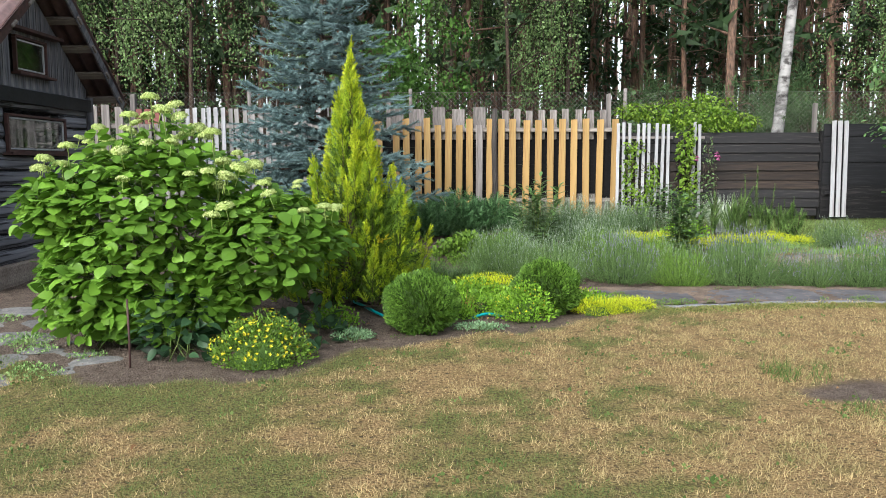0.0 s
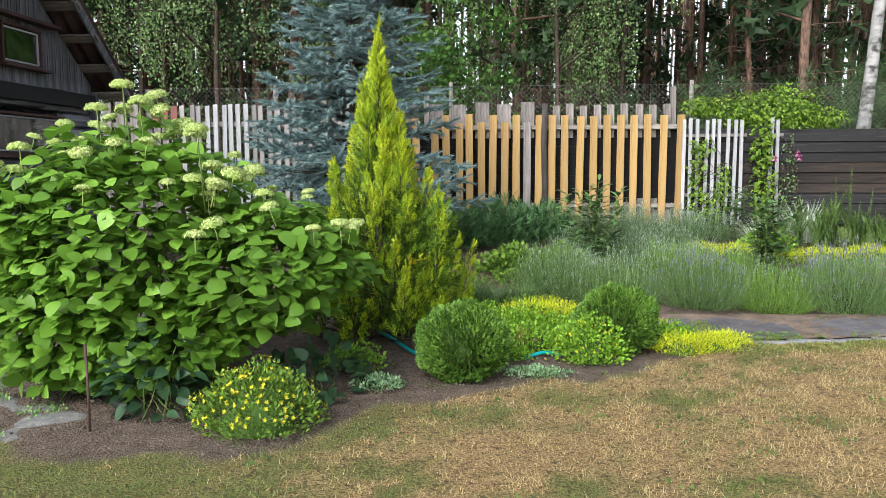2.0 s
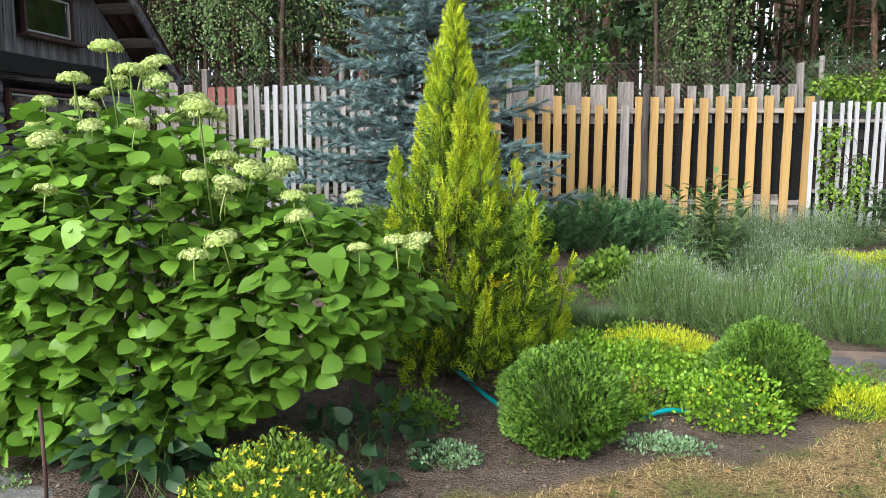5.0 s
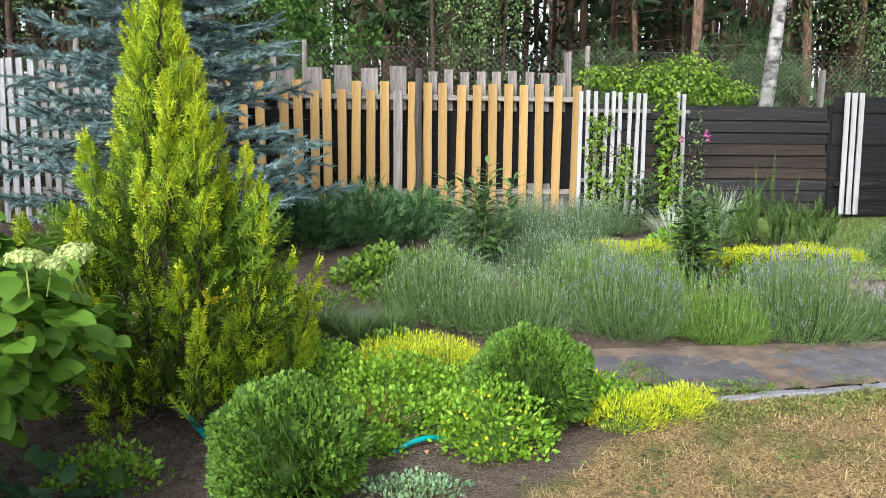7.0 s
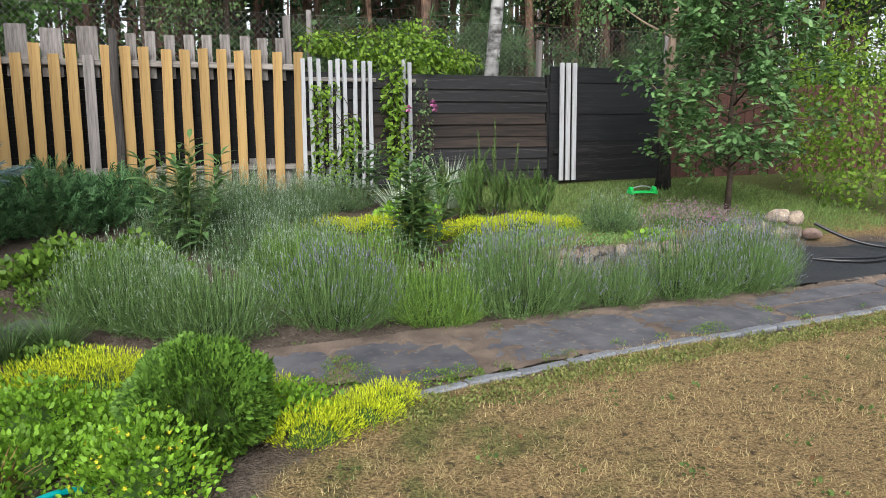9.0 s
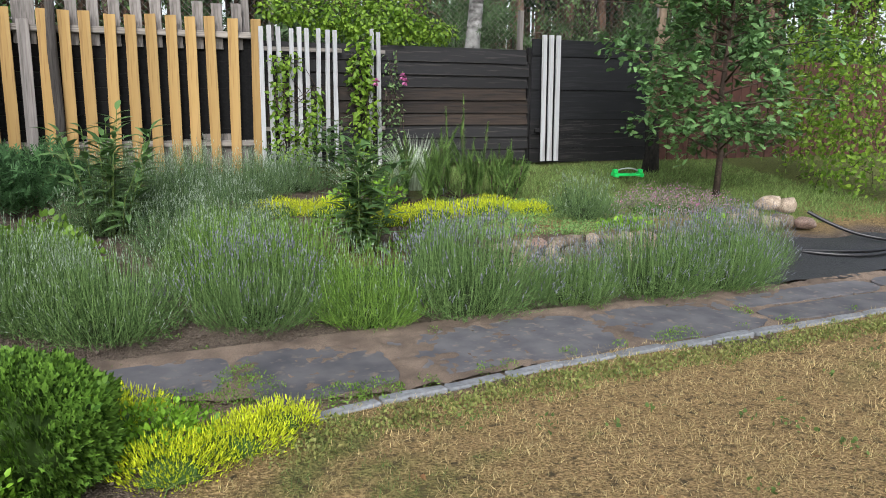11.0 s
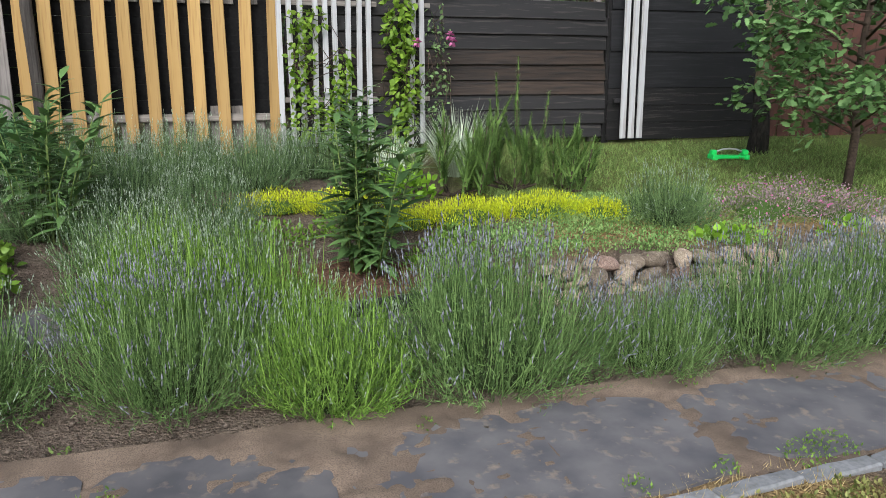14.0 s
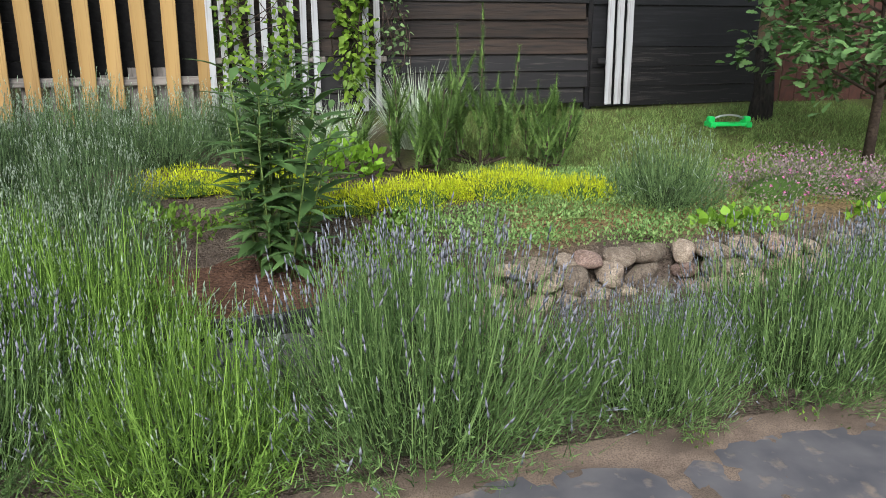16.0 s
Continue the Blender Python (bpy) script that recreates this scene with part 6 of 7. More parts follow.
# small things
curve_tube("garden_hose", [on_ground(-1.06, 8.25, 0.03), on_ground(-0.96, 8.0, 0.035), on_ground(-0.82, 7.75, 0.04), on_ground(-0.7, 7.5, 0.035), on_ground(-0.52, 7.2, 0.02), on_ground(-0.2, 7.05, -0.04), on_ground(0.1, 7.15, -0.05), on_ground(0.27, 7.22, 0.0), on_ground(0.36, 7.26, 0.03), on_ground(0.46, 7.31, 0.03), on_ground(0.62, 7.4, -0.03)], 0.014, M_HOSE, "teal garden hose lying on the soil", "hose")
for pts in ([(7.0, 9.55, 0.12), (7.5, 9.3, 0.11), (8.2, 9.35, 0.12), (9.0, 9.25, 0.12)], [(7.65, 10.1, 0.35), (7.85, 9.9, 0.2), (8.1, 9.6, 0.13), (8.5, 9.5, 0.12), (9.2, 9.6, 0.12)], [(6.95, 9.5, 0.12), (7.2, 9.2, 0.11), (7.8, 9.2, 0.12), (8.6, 9.4, 0.12)]):
    curve_tube("irrigation_pipe", pts, 0.018, M_PIPE, "black irrigation pipe lying over the weed fabric", "pipe")


def sprinkler():
    s = thing("lawn_sprinkler", on_ground(7.75, 13.15), "bright green plastic oscillating lawn sprinkler on the grass", "sprinkler")
    for x in (-0.22, 0.22):
        part(s, "foot", box_mesh("foot", 0.07, 0.2, 0.07, M_SPRINK, 0.012), (x, 0, 0))
        part(s, "head", box_mesh("head", 0.08, 0.09, 0.07, M_SPRINK, 0.015), (x, 0, 0.06))
    part(s, "bar", box_mesh("bar", 0.42, 0.03, 0.035, M_SPRINK, 0.008), (0, 0.07, 0.02))
    part(s, "bar", box_mesh("bar", 0.42, 0.03, 0.035, M_SPRINK, 0.008), (0, -0.07, 0.02))
    a = Acc()
    tube_into(a, [(-0.2, 0, 0.1), (-0.1, 0, 0.135), (0, 0, 0.145), (0.1, 0, 0.135), (0.2, 0, 0.1)], 0.012, 8)
    s.scale = (0.8, 0.8, 0.8)
    s.rotation_euler = (0, 0, -0.2)
    part(s, "spray_tube", a.mesh("spray_tube", M_TUBE), label="curved grey metal spray tube")


sprinkler()


def charred_tree():
    t = thing("old_trunk", on_ground(8.35, 13.45), "old tree trunk, charred black below and peeled pale above", "tree")
    a, b, c = Acc(), Acc(), Acc()
    tube_into(a, [(0, 0, -0.05), (0.02, 0, 0.3), (-0.01, 0.02, 0.75)], (0.13, 0.10, 0.09), 10)
    tube_into(b, [(-0.01, 0.02, 0.74), (0.0, 0, 1.5), (0.05, 0, 2.2), (0.1, 0, 3.2), (0.1, 0, 5)], (0.085, 0.07, 0.055, 0.05, 0.03), 10)
    for z, ang, ln in ((1.3, 3.4, 0.7), (1.7, 0.4, 0.8), (2.2, 3.0, 0.9), (2.6, 5.6, 0.8), (1.1, 5.0, 0.5)):
        tube_into(b, [(0.02, 0, z), (math.cos(ang) * ln * 0.5, math.sin(ang) * ln * 0.5, z + 0.2), (math.cos(ang) * ln, math.sin(ang) * ln, z + 0.45)], (0.02, 0.014, 0.006), 5)
        q = 70
        c.add(*leaf(1.0, 0.6, 0.1, 0.25, LOBED), frames(rng.normal(size=(q, 3)), None, 0.4, rng.uniform(0.09, 0.14, q)), np.array((math.cos(ang) * ln, math.sin(ang) * ln, z + 0.45)) + rng.normal(0, 0.13, (q, 3)))
    part(t, "charred_base", a.mesh("charred_base", M_BURNT))
    part(t, "upper_trunk", b.mesh("upper_trunk", M_PEELED))
    part(t, "leaves", c.mesh("old_trunk_leaves", F_OAK), kind="stuff")


charred_tree()


# ---- small ground things ----
def flat_slab(name, pts, mat, thick, label, category):
    """An irregular flat stone from its outline."""
    cx, cy = sum(p[0] for p in pts) / len(pts), sum(p[1] for p in pts) / len(pts)
    z = float(ground_z(cx, cy))
    bm = bmesh.new()
    face = bm.faces.new([bm.verts.new((x - cx, y - cy, thick)) for x, y in pts])
    ex = bmesh.ops.extrude_face_region(bm, geom=[face])
    bmesh.ops.translate(bm, vec=(0, 0, -thick - 0.03), verts=[v for v in ex["geom"] if isinstance(v, bmesh.types.BMVert)])
    bmesh.ops.recalc_face_normals(bm, faces=bm.faces)
    bmesh.ops.bevel(bm, geom=list(bm.edges), offset=0.006, segments=1, affect="EDGES", clamp_overlap=True)
    me = bpy.data.meshes.new(name)
    bm.to_mesh(me)
    bm.free()
    me.materials.append(mat)
    ob = new(name, me)
    ob.location = (cx, cy, z)
    return tagged(ob, label, category)


flat_slab("stepping_slab", ((1.3, 9.95), (1.62, 9.8), (1.78, 9.95), (1.72, 10.3), (1.45, 10.4), (1.3, 10.2)), M_SLATE, 0.03, "grey stepping slab between the lavender bushes", "slab")
flat_slab("stepping_slab", ((-0.05, 9.75), (0.35, 9.68), (0.42, 9.9), (0.1, 9.98)), M_SLATE, 0.03, "grey stepping slab beside the strawberry plants", "slab")
flat_slab("stepping_slab", ((2.75, 9.62), (3.3, 9.55), (3.45, 9.75), (3.2, 9.9), (2.8, 9.85)), M_SLATE, 0.03, "grey slab in front of the mulch bed", "slab")
flat_slab("stepping_slab", ((4.55, 9.45), (4.8, 9.35), (5.05, 9.45), (5.0, 9.65), (4.65, 9.68)), M_SLATE, 0.07, "dark slate step at the rockery wall", "slab")
flat_slab("mulch_patch", ((2.6, 10.0), (3.0, 9.95), (3.5, 10.0), (3.7, 10.3), (3.5, 10.8), (3.0, 10.95), (2.6, 10.7), (2.5, 10.3)), M_MULCH, 0.035, "patch of red-brown bark mulch round the weed", "mulch")
edge = curve_tube("bed_edging", [on_ground(2.45, 10.05, 0.04), on_ground(2.8, 9.93, 0.04), on_ground(3.2, 9.9, 0.04), on_ground(3.6, 10.0, 0.04)], 0.012, M_PIPE, "black plastic edging strip along the mulch", "edging")
edge.data.extrude = 0.05
stake = Acc()
tube_into(stake, [(0, 0, -0.05), (0.004, 0, 0.2), (0.0, 0, 0.5)], 0.008, 6)
st_ob = new("iron_stake", stake.mesh("iron_stake", M_TRIM))
st_ob.location = on_ground(-2.3, 5.62)
tagged(st_ob, "thin rusty iron stake beside the hydrangea", "stake")


def low_growth(name, spots, n, tpl, mat, label, category, height=0.05):
    """Small weeds or creeping plants spread over many spots: one thing that nobody could count."""
    t = thing(name, on_ground(*spots[0][:2]), label, category, kind="stuff")
    o = np.array(t.location)
    acc = Acc()
    for x, y, r in spots:
        k = max(6, int(n * r * r))
        a, q = rng.uniform(0, 6.28, k), np.sqrt(rng.uniform(0, 1, k)) * r
        px, py = x + np.cos(a) * q, y + np.sin(a) * q
        p = np.stack([px, py, ground_z(px, py) + rng.uniform(0, 1, k) * height * (1 - q / r * 0.7)], 1) - o
        acc.add(*tpl, frames(rng.normal(0, 0.7, (k, 3)) + (0, 0, 0.7), None, 0.5, rng.uniform(0.7, 1.3, k)), p)
    part(t, "leaves", acc.mesh(name + "_leaves", mat), kind="stuff")


rr = random.Random(40)
kerb_spots = [(x, float(lawn_edge(x)) - 0.09 - 0.14 * rr.random(), rr.uniform(0.06, 0.15)) for x in np.arange(1.9, 7.0, 0.055)]
low_growth("creeping_sedum", kerb_spots, 9000, leaf(0.02, 0.011, 0.1, 0, ((0, 0.0), (0.4, 1.0), (1, 0.0))), F_STRIP, "creeping olive-green sedum along the kerb", "sedum", 0.035)
gap_spots = [(rr.uniform(1.5, 6.8), 0, rr.uniform(0.03, 0.075)) for _ in range(26)]
gap_spots = [(x, float(lawn_edge(x)) + rr.choice((0.12, 0.13, 0.14, 0.16, 0.8)), r) for x, _, r in gap_spots] + [(1.92, 8.22, 0.17), (1.9, 8.4, 0.13), (2.3, 7.98, 0.15), (2.5, 7.99, 0.13), (1.75, 8.1, 0.16), (1.55, 8.2, 0.14), (4.35, 8.1, 0.1), (4.5, 8.15, 0.09), (5.2, 8.4, 0.08)]
low_growth("path_weeds", gap_spots, 16000, leaf(0.016, 0.007, 0.1, 0.1, ((0, 0.0), (0.4, 1.0), (1, 0.0))), F_SEDUM, "small green weeds in the path joints", "weeds", 0.07)
moss_spots = [(rr.uniform(-4.6, -2.5), rr.uniform(5.2, 7.6), rr.uniform(0.08, 0.22)) for _ in range(26)]
low_growth("paving_moss", moss_spots, 6000, leaf(0.02, 0.012, 0.1, 0, LANCE), F_CREEP, "green creeping plants between the paving stones", "ground cover", 0.03)
bed_spots = [(rr.uniform(-1.6, 1.2), 0, rr.uniform(0.03, 0.08)) for _ in range(26)]
bed_spots = [(x, float(lawn_edge(x)) + rr.uniform(0.1, 1.1), r) for x, _, r in bed_spots] + [(rr.uniform(1.2, 5.5), rr.uniform(8.7, 9.2), rr.uniform(0.03, 0.08)) for _ in range(18)]
low_growth("bed_weeds", bed_spots, 3600, leaf(0.018, 0.01, 0.1, 0.1, LANCE), F_GREENG, "tiny weeds on bare soil", "weeds", 0.03)
lawn_spots = [(rr.uniform(-3.5, 5.5), rr.uniform(3.2, 7.6), rr.uniform(0.04, 0.12)) for _ in range(150)]
lawn_spots = [s for s in lawn_spots if s[1] < lawn_edge(s[0]) - 0.05]
low_growth("lawn_clover", lawn_spots, 1500, leaf(0.022, 0.018, 0.1, 0.1, OVATE), F_GREENG, "clover patches in the dry lawn", "clover", 0.02)
tall_spots = [(rr.uniform(2.3, 2.7), rr.uniform(5.1, 5.5), 0.12) for _ in range(7)] + [(rr.uniform(2.4, 3.2), rr.uniform(4.4, 4.7), 0.1) for _ in range(4)]
low_growth("tall_grass_tufts", tall_spots, 2600, (blade(0.005, 0.02)[0] * (1, 0.1, 1), BLADE[1]), F_GREENG, "longer green grass round the bare patch", "grass", 0.01)


def litter():
    """Fallen leaves and pebbles on soil and lawn."""
    tpl = leaf(0.05, 0.035, 0.3, 0.3, OVATE)
    t = thing("fallen_leaves", on_ground(-0.15, 4.47), "few dry brown fallen leaves on the lawn", "leaf litter", kind="stuff")
    o = np.array(t.location)
    n = 60
    x, y = rng.uniform(-3, 5, n), rng.uniform(3.2, 8.0, n)
    x[0], y[0] = -0.15, 4.47
    p = np.stack([x, y, ground_z(x, y) + 0.02], 1) - o
    a = Acc()
    a.add(*tpl, frames(rng.normal(size=(n, 3)) * (1, 1, 0.2), None, 0.3, rng.uniform(0.35, 0.9, n)), p)
    part(t, "leaves", a.mesh("fallen_leaf", F_RUST), kind="stuff")
    g = thing("soil_pebbles", on_ground(0, 7), "small pebbles and clods on the bare soil", "pebbles", kind="stuff")
    o = np.array(g.location)
    n = 9000
    x, y = rng.uniform(-3.4, 6.5, n), rng.uniform(5.2, 9.4, n)
    k = soil_at(x, y) > 0.5
    x, y = x[k], y[k]
    tv = np.array([(1, 0, 0), (-1, 0.2, 0), (0, 1, 0), (0.1, -1, 0), (0, 0, 0.7), (0, 0, -0.6)], float)
    tf = np.array([(0, 2, 4), (2, 1, 4), (1, 3, 4), (3, 0, 4), (2, 0, 5), (1, 2, 5), (3, 1, 5), (0, 3, 5)])
    b = Acc()
    b.add(tv, tf, frames(rng.normal(size=(len(x), 3)) * (1, 1, 0.3), None, 0.4, 0.004 + 0.014 * rng.uniform(0, 1, len(x)) ** 4), np.stack([x, y, ground_z(x, y)], 1) - o)
    part(g, "pebbles", b.mesh("pebbles", M_SOIL), kind="stuff")


litter()


# ---- woodland behind the fence ----
def pine_tree(seed, H=17.0):
    r = random.Random(seed)
    t = thing("pine_tree", (0, 0, 0), "tall pine with bare reddish trunk and high crown", "tree", "pines of the wood")
    wd, up, nd = Acc(), Acc(), Acc()
    lean = r.uniform(-0.3, 0.3)
    R = r.uniform(0.075, 0.13)
    tube_into(wd, [(lean * z / H + 0.04 * math.sin(z), 0.03 * math.cos(z * 1.3), z) for z in np.linspace(-0.1, 5.5, 8)], np.linspace(R, R * 0.82, 8), 9)
    tube_into(up, [(lean * z / H + 0.04 * math.sin(z), 0.03 * math.cos(z * 1.3), z) for z in np.linspace(5.45, H, 7)], np.linspace(R * 0.82, R * 0.2, 7), 8)
    for _ in range(20):
        z, a, ln = r.uniform(1.6, 9.5), r.uniform(0, 6.28), r.uniform(0.4, 1.6)
        tube_into(wd, [(0, 0, z), (math.cos(a) * ln * 0.6, math.sin(a) * ln * 0.6, z + 0.05), (math.cos(a) * ln, math.sin(a) * ln, z - 0.15 * ln)], (0.018, 0.010, 0.004), 3)
    tpl = needles(7, 0.5, 0.2, 0.6, seed)
    for _ in range(20):
        z, a = (r.uniform(8.0, H) if r.random() < 0.7 else r.uniform(3.5, 8)), r.uniform(0, 6.28)
        ln = r.uniform(0.6, 2.3) * (1 - max(z - 9, 0) / (H - 9) * 0.5)
        c = np.array((math.cos(a) * ln, math.sin(a) * ln, z + 0.3))
        tube_into(up, [(0, 0, z), c], (0.04, 0.012), 4)
        q = 9
        nd.add(*tpl, frames(rng.normal(size=(q, 3)) + (0, 0, 0.4), None, 0.5, rng.uniform(0.5, 0.9, q)), c + rng.normal(0, 0.42, (q, 3)) * (1, 1, 0.6))
    part(t, "lower_trunk", wd.mesh("pine_lower_trunk", M_PINEBARK))
    part(t, "upper_trunk", up.mesh("pine_upper_trunk", M_PINEUP))
    part(t, "needles", nd.mesh("pine_needles", F_PINE, False), kind="stuff")
    return t


def birch_tree(seed, lean=0.0, leafy=True, H=11.0, R=0.06):
    r = random.Random(seed)
    t = thing("birch_tree", (0, 0, 0), "slim young birch with drooping leafy twigs" if leafy else "leaning birch with white bark marked black", "tree", "birches of the wood")
    wd, tw, lv = Acc(), Acc(), Acc()
    tube_into(wd, [(lean * (max(z, 0) / 6) ** 0.8 * 0.9 + 0.05 * math.sin(z * 0.9 + seed), 0.04 * math.cos(z), z) for z in np.linspace(-0.1, H, 12)], np.linspace(R, R * 0.25, 12), 10)
    part(t, "trunk", wd.mesh("birch_trunk", M_TWIG if leafy else M_BIRCH))
    if leafy:
        tv, tf = np.array([(0, 0, 0), (-0.42, 0.45, 0.05), (0.42, 0.45, 0.05), (0, 1, -0.08)]), np.array([(0, 2, 1), (1, 2, 3)])
        for _ in range(46):
            z, a, ln = r.uniform(3.0, H), r.uniform(0, 6.28), r.uniform(0.7, 2.1)
            e = np.array((math.cos(a) * ln, math.sin(a) * ln, z + ln * 0.35))
            tube_into(tw, [(0, 0, z), e * (0.6, 0.6, 1) + (0, 0, 0.1), e], (0.022, 0.014, 0.006), 4)
            for _ in range(6):
                s = e * (r.uniform(0.5, 1.05), r.uniform(0.5, 1.05), 1) + rng.normal(0, 0.15, 3)
                hang = r.uniform(0.6, 2.0)
                tube_into(tw, [s, s + (0.06, 0.03, -hang * 0.5), s + (0.08, 0.05, -hang)], 0.003, 3)
                q = 44
                tt = rng.uniform(0, 1, q)
                p = s + np.array((0.08, 0.05, -hang)) * tt[:, None] + rng.normal(0, 0.09, (q, 3))
                lv.add(tv, tf, frames(rng.normal(0, 0.6, (q, 3)) + (0, 0, -1), None, 1.0, rng.uniform(0.045, 0.075, q)), p)
        part(t, "twigs", tw.mesh("birch_twigs", M_TWIG), kind="stuff")
        part(t, "leaves", lv.mesh("birch_leaves", F_BIRCHL), kind="stuff")
    return t


QUAD = (np.array([(0, 0, 0), (-0.36, 0.45, 0.06), (0.36, 0.45, 0.06), (0, 1, -0.1)]), np.array([(0, 2, 1), (1, 2, 3)]))


def woodland_bush(seed, mat, H, R, n, size, label, conifer=False):
    r = random.Random(seed)
    t = thing("woodland_bush", (0, 0, 0), label, "bush", "bushes of the wood")
    lv, wd = Acc(), Acc()
    for _ in range(16):
        a, q = r.uniform(0, 6.28), r.random() ** 0.5
        c = np.array((math.cos(a) * q * R, math.sin(a) * q * R, H * r.uniform(0.15, 1.0) * (1 - 0.35 * q)))
        tube_into(wd, [(0, 0, 0), c * (0.4, 0.4, 0.6), c], (0.02, 0.012, 0.004), 4)
        k = n // 16
        p = c + rng.normal(0, 0.22, (k, 3)) * (R, R, 0.7)
        p[:, 2] = np.maximum(p[:, 2], 0.05)
        if conifer:
            lv.add(*needles(12, 0.42, 0.05, 0.7, seed), frames(rng.normal(0, 0.7, (k, 3)) + (0, 0, 0.6), None, 0.5, size * rng.uniform(0.8, 1.3, k)), p)
        else:
            lv.add(*QUAD, frames(rng.normal(size=(k, 3)), None, 0.6, size * rng.uniform(0.7, 1.3, k)), p)
    part(t, "leaves", lv.mesh("bush_leaves", mat, not conifer), kind="stuff")
    part(t, "branches", wd.mesh("bush_branches", M_TWIG))
    return t


def set_at(t, x, y, rz=0.0, s=1.0):
    t.matrix_basis = pose(*on_ground(x, y), 0, 0, rz) @ Matrix.Scale(s, 4)


def woodland():
    r = random.Random(21)
    kinds = [pine_tree(s, 15 + s % 4) for s in range(5)]
    for k, t in enumerate(kinds):
        set_at(t, (-9.5, -5.5, 2.9, 9.5, 6.7)[k], (19.0, 20.5, 21.5, 19.5, 22.0)[k])
    spots = []
    tries = 0
    while len(spots) < 105 and tries < 6000:
        tries += 1
        y = 18.5 + 22 * r.random() ** 1.1
        x = r.uniform(-0.75 * y - 4, 0.95 * y + 6)
        if all((x - a) ** 2 + (y - b) ** 2 > 0.9 for a, b in spots):
            spots.append((x, y))
    for x, y in spots:
        t = copy_thing(r.choice(kinds), pose(*on_ground(x, y), 0, 0, r.uniform(0, 360)))
        s = r.uniform(0.8, 1.2)
        t.scale = (s, s, s)
    lb = birch_tree(1, 0.75, False, 10, 0.135)
    set_at(lb, 6.46, 15.9)
    b2 = birch_tree(2, 0.2, True)
    set_at(b2, -5.6, 17.6)
    for x, y, rz, s in ((-7.6, 18.5, 80, 1.0), (-3.9, 18.2, 140, 1.0), (1.6, 18.6, 200, 0.95), (3.0, 19.5, 20, 1.0), (9.6, 17.0, 60, 0.9), (0.2, 20, 310, 1.05), (-10.5, 18.5, 30, 1.0), (13, 19, 100, 1.0)):
        t = copy_thing(b2, pose(*on_ground(x, y), 0, 0, rz))
        t.scale = (s, s, s)
    mp = woodland_bush(3, F_MAPLE, 4.2, 1.1, 3600, 0.10, "young maple with broad green leaves in the wood")
    set_at(mp, -1.3, 17.2)
    t = copy_thing(mp, pose(*on_ground(-0.4, 17.8), 0, 0, 70))
    t.scale = (1, 1, 1.25)
    yp = woodland_bush(5, F_PINEY, 2.8, 0.9, 640, 0.26, "young pine with soft green needles at the wood's edge", True)
    set_at(yp, 4.9, 17.6)
    for x, y, rz, s in ((6.9, 17.2, 40, 1.15), (8.2, 17.4, 100, 1.2), (3.6, 18.6, 160, 1.0), (5.6, 19.5, 220, 1.3), (10.5, 17.5, 300, 1.1), (2.2, 19.5, 10, 0.9), (12, 18.5, 55, 1.2), (-8.5, 20, 0, 1.0), (7.6, 20, 0, 1.5)):
        t = copy_thing(yp, pose(*on_ground(x, y), 0, 0, rz))
        t.scale = (s, s, s)
    sh = woodland_bush(7, F_SHRUB, 2.2, 1.0, 1100, 0.13, "dark tangled woodland shrub behind the fence")
    set_at(sh, -9, 16.6)
    for k in range(46):
        x, y, s = r.uniform(-20, 28), 17.6 + 17 * r.random() ** 1.3, r.uniform(0.8, 1.5)
        t = copy_thing(sh, pose(*on_ground(x, y), 0, 0, r.uniform(0, 360)))
        t.scale = (s * 1.2, s * 1.2, s)


woodland()


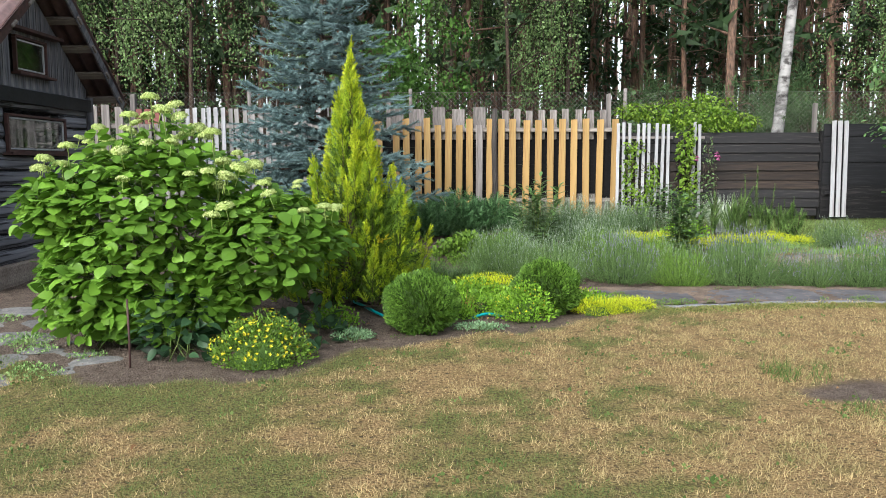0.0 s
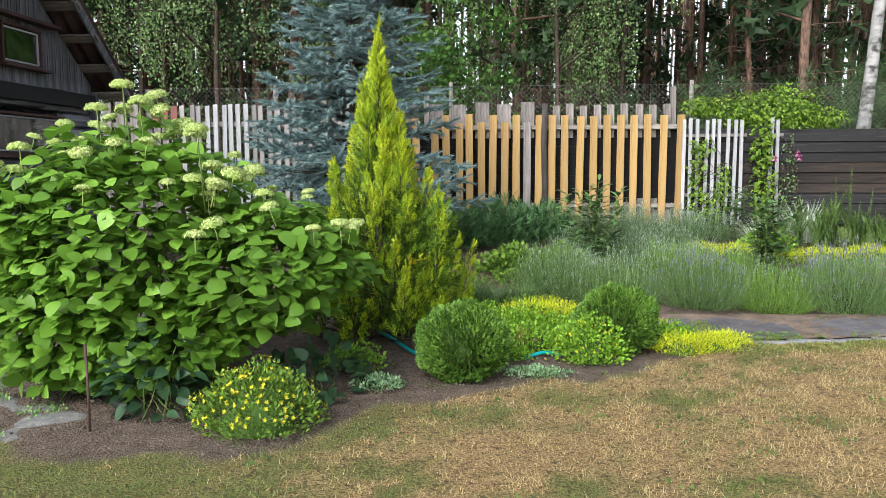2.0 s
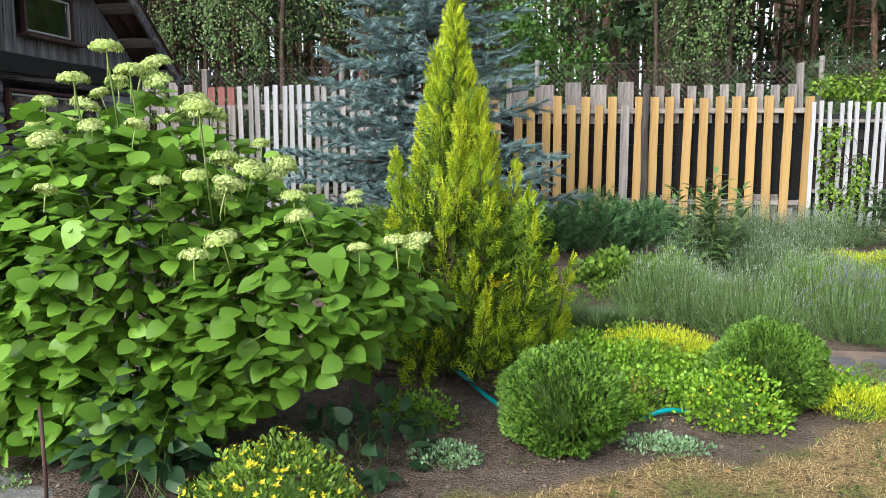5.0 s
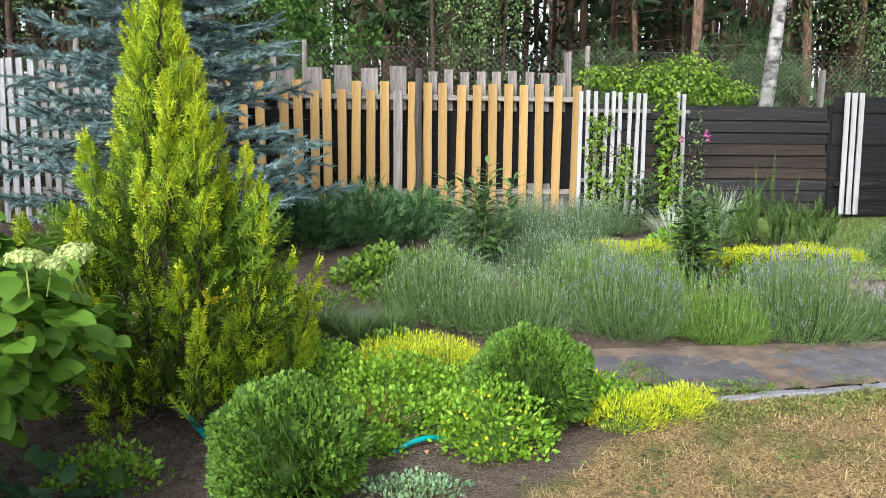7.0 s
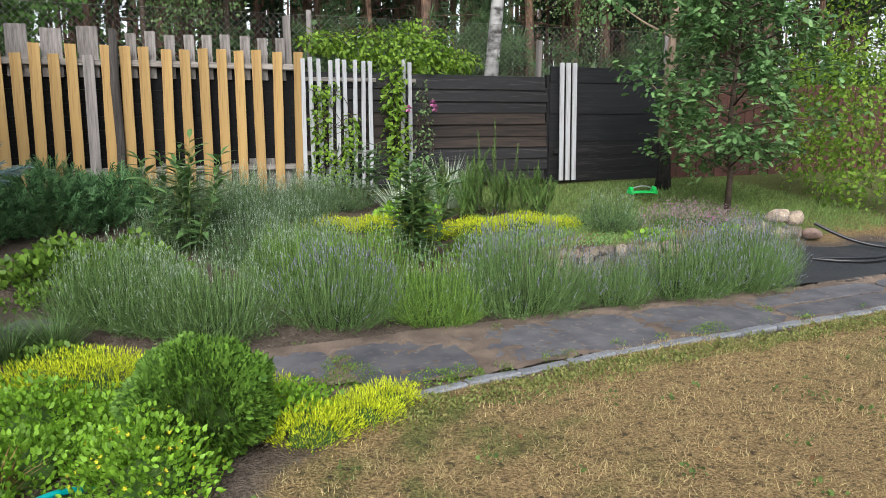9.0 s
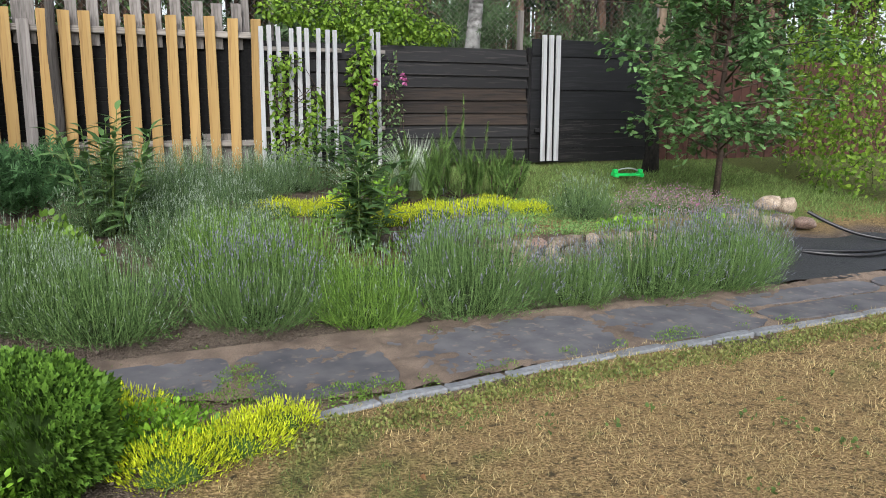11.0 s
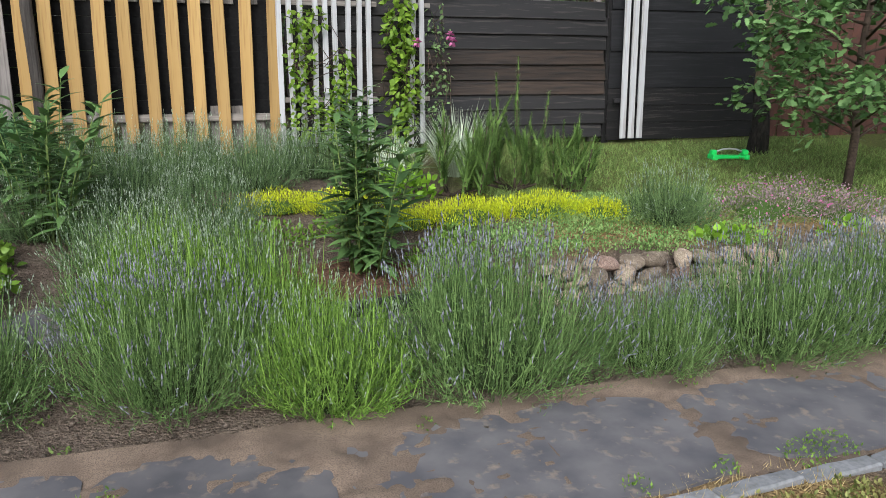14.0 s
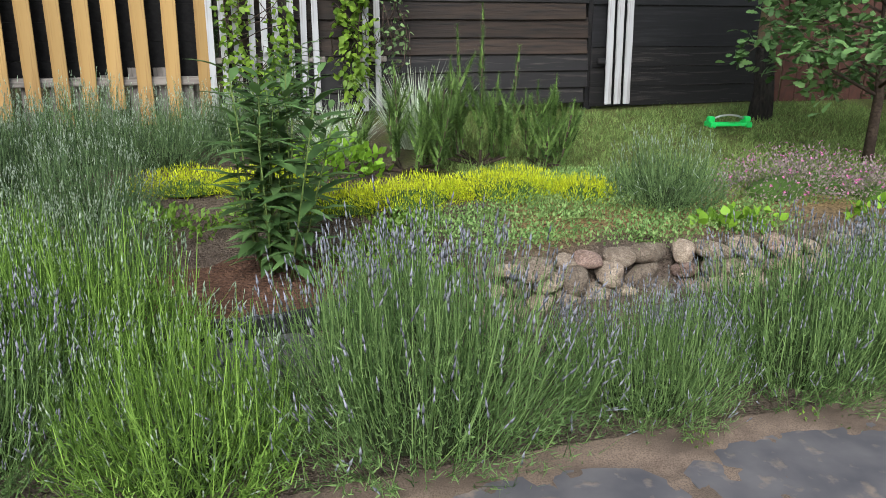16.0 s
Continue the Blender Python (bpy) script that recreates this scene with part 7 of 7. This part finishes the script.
def far_wood():
    """The deep wood past the near trees: trunks and foliage masses joined."""
    t = thing("far_wood", (0, 50, 0.6), "deep dark pine wood with many thin trunks", "woodland", kind="stuff")
    wd, lv = Acc(), Acc()
    for _ in range(900):
        y = random.uniform(24, 75)
        x = random.uniform(-0.8 * y, 1.0 * y)
        R = random.uniform(0.05, 0.09) * (0.6 + y / 50)
        tube_into(wd, [(x, y - 50, 0), (x + random.uniform(-0.3, 0.3), y - 50, 8), (x + random.uniform(-0.5, 0.5), y - 50, 17)], (R, R * 0.8, R * 0.4), 5)
    n = 15000
    y = rng.uniform(30, 78, n)
    p = np.stack([rng.uniform(-0.85, 1.05, n) * y, y - 50, 17 * rng.uniform(0, 1, n) ** 1.1], 1)
    lv.add(*QUAD, frames(rng.normal(size=(n, 3)), None, 0.8, rng.uniform(0.25, 0.7, n)), p)
    part(t, "trunks", wd.mesh("far_trunks", M_PINEBARK), kind="stuff")
    part(t, "foliage", lv.mesh("far_foliage", F_FAR), kind="stuff")


far_wood()


# ---- grass ----
def lawn():
    tri = (np.array([(-0.5, 0, 0), (0.5, 0, 0), (0, 1, 0.25)]), np.array([(0, 1, 2)]))
    x = np.concatenate([rng.uniform(-4.5, 6.5, 260000), rng.uniform(4.6, 10, 60000)])
    y = np.concatenate([2.9 + 5.2 * rng.uniform(0, 1, 260000) ** 1.15, rng.uniform(10.5, 14.1, 60000)])
    keep = (soil_at(x, y) < 0.5) & (rng.uniform(0, 1, len(x)) < 0.92)
    x, y = x[keep], y[keep]
    dry = dry_at(x, y) + rng.normal(0, 0.17, len(x))
    n = len(x)
    clump = smooth_noise(x, y, 0.12, 31)
    ok = rng.uniform(0, 1, n) < 0.35 + 0.9 * clump
    x, y, dry, clump = x[ok], y[ok], dry[ok], clump[ok]
    n = len(x)
    z = ground_z(x, y) - 0.004
    d = rng.normal(0, 0.8, (n, 3)) + (0, 0, 0.5)
    d[:, 2] = np.abs(d[:, 2]) + 0.12
    far = np.where(y > 10, 1.9, 1.0)
    m = frames(d, None, 0.7, (0.016 + 0.028 * clump) * far * rng.uniform(0.7, 1.4, n))
    m[:, :, 0] *= np.clip(0.0034 / (0.016 + 0.028 * clump), 0.05, 0.3)[:, None]
    p = np.stack([x, y, z], 1)
    t = thing("lawn_grass", (0, 6, 0), "short patchy lawn grass, partly dried to straw colour", "grass", kind="stuff")
    for nm, sel, mat in (("fresh_blades", y > 10, F_BACKG), ("green_blades", (dry < 0.28) & (y < 10), F_GREENG), ("mixed_blades", (dry >= 0.28) & (dry < 0.54) & (y < 10), F_GRASS), ("dry_blades", (dry >= 0.54) & (y < 10), F_DRY)):
        a = Acc()
        a.add(*tri, m[sel], p[sel] - np.array((0, 6, 0)))
        part(t, nm, a.mesh(nm, mat, False), kind="stuff")


lawn()
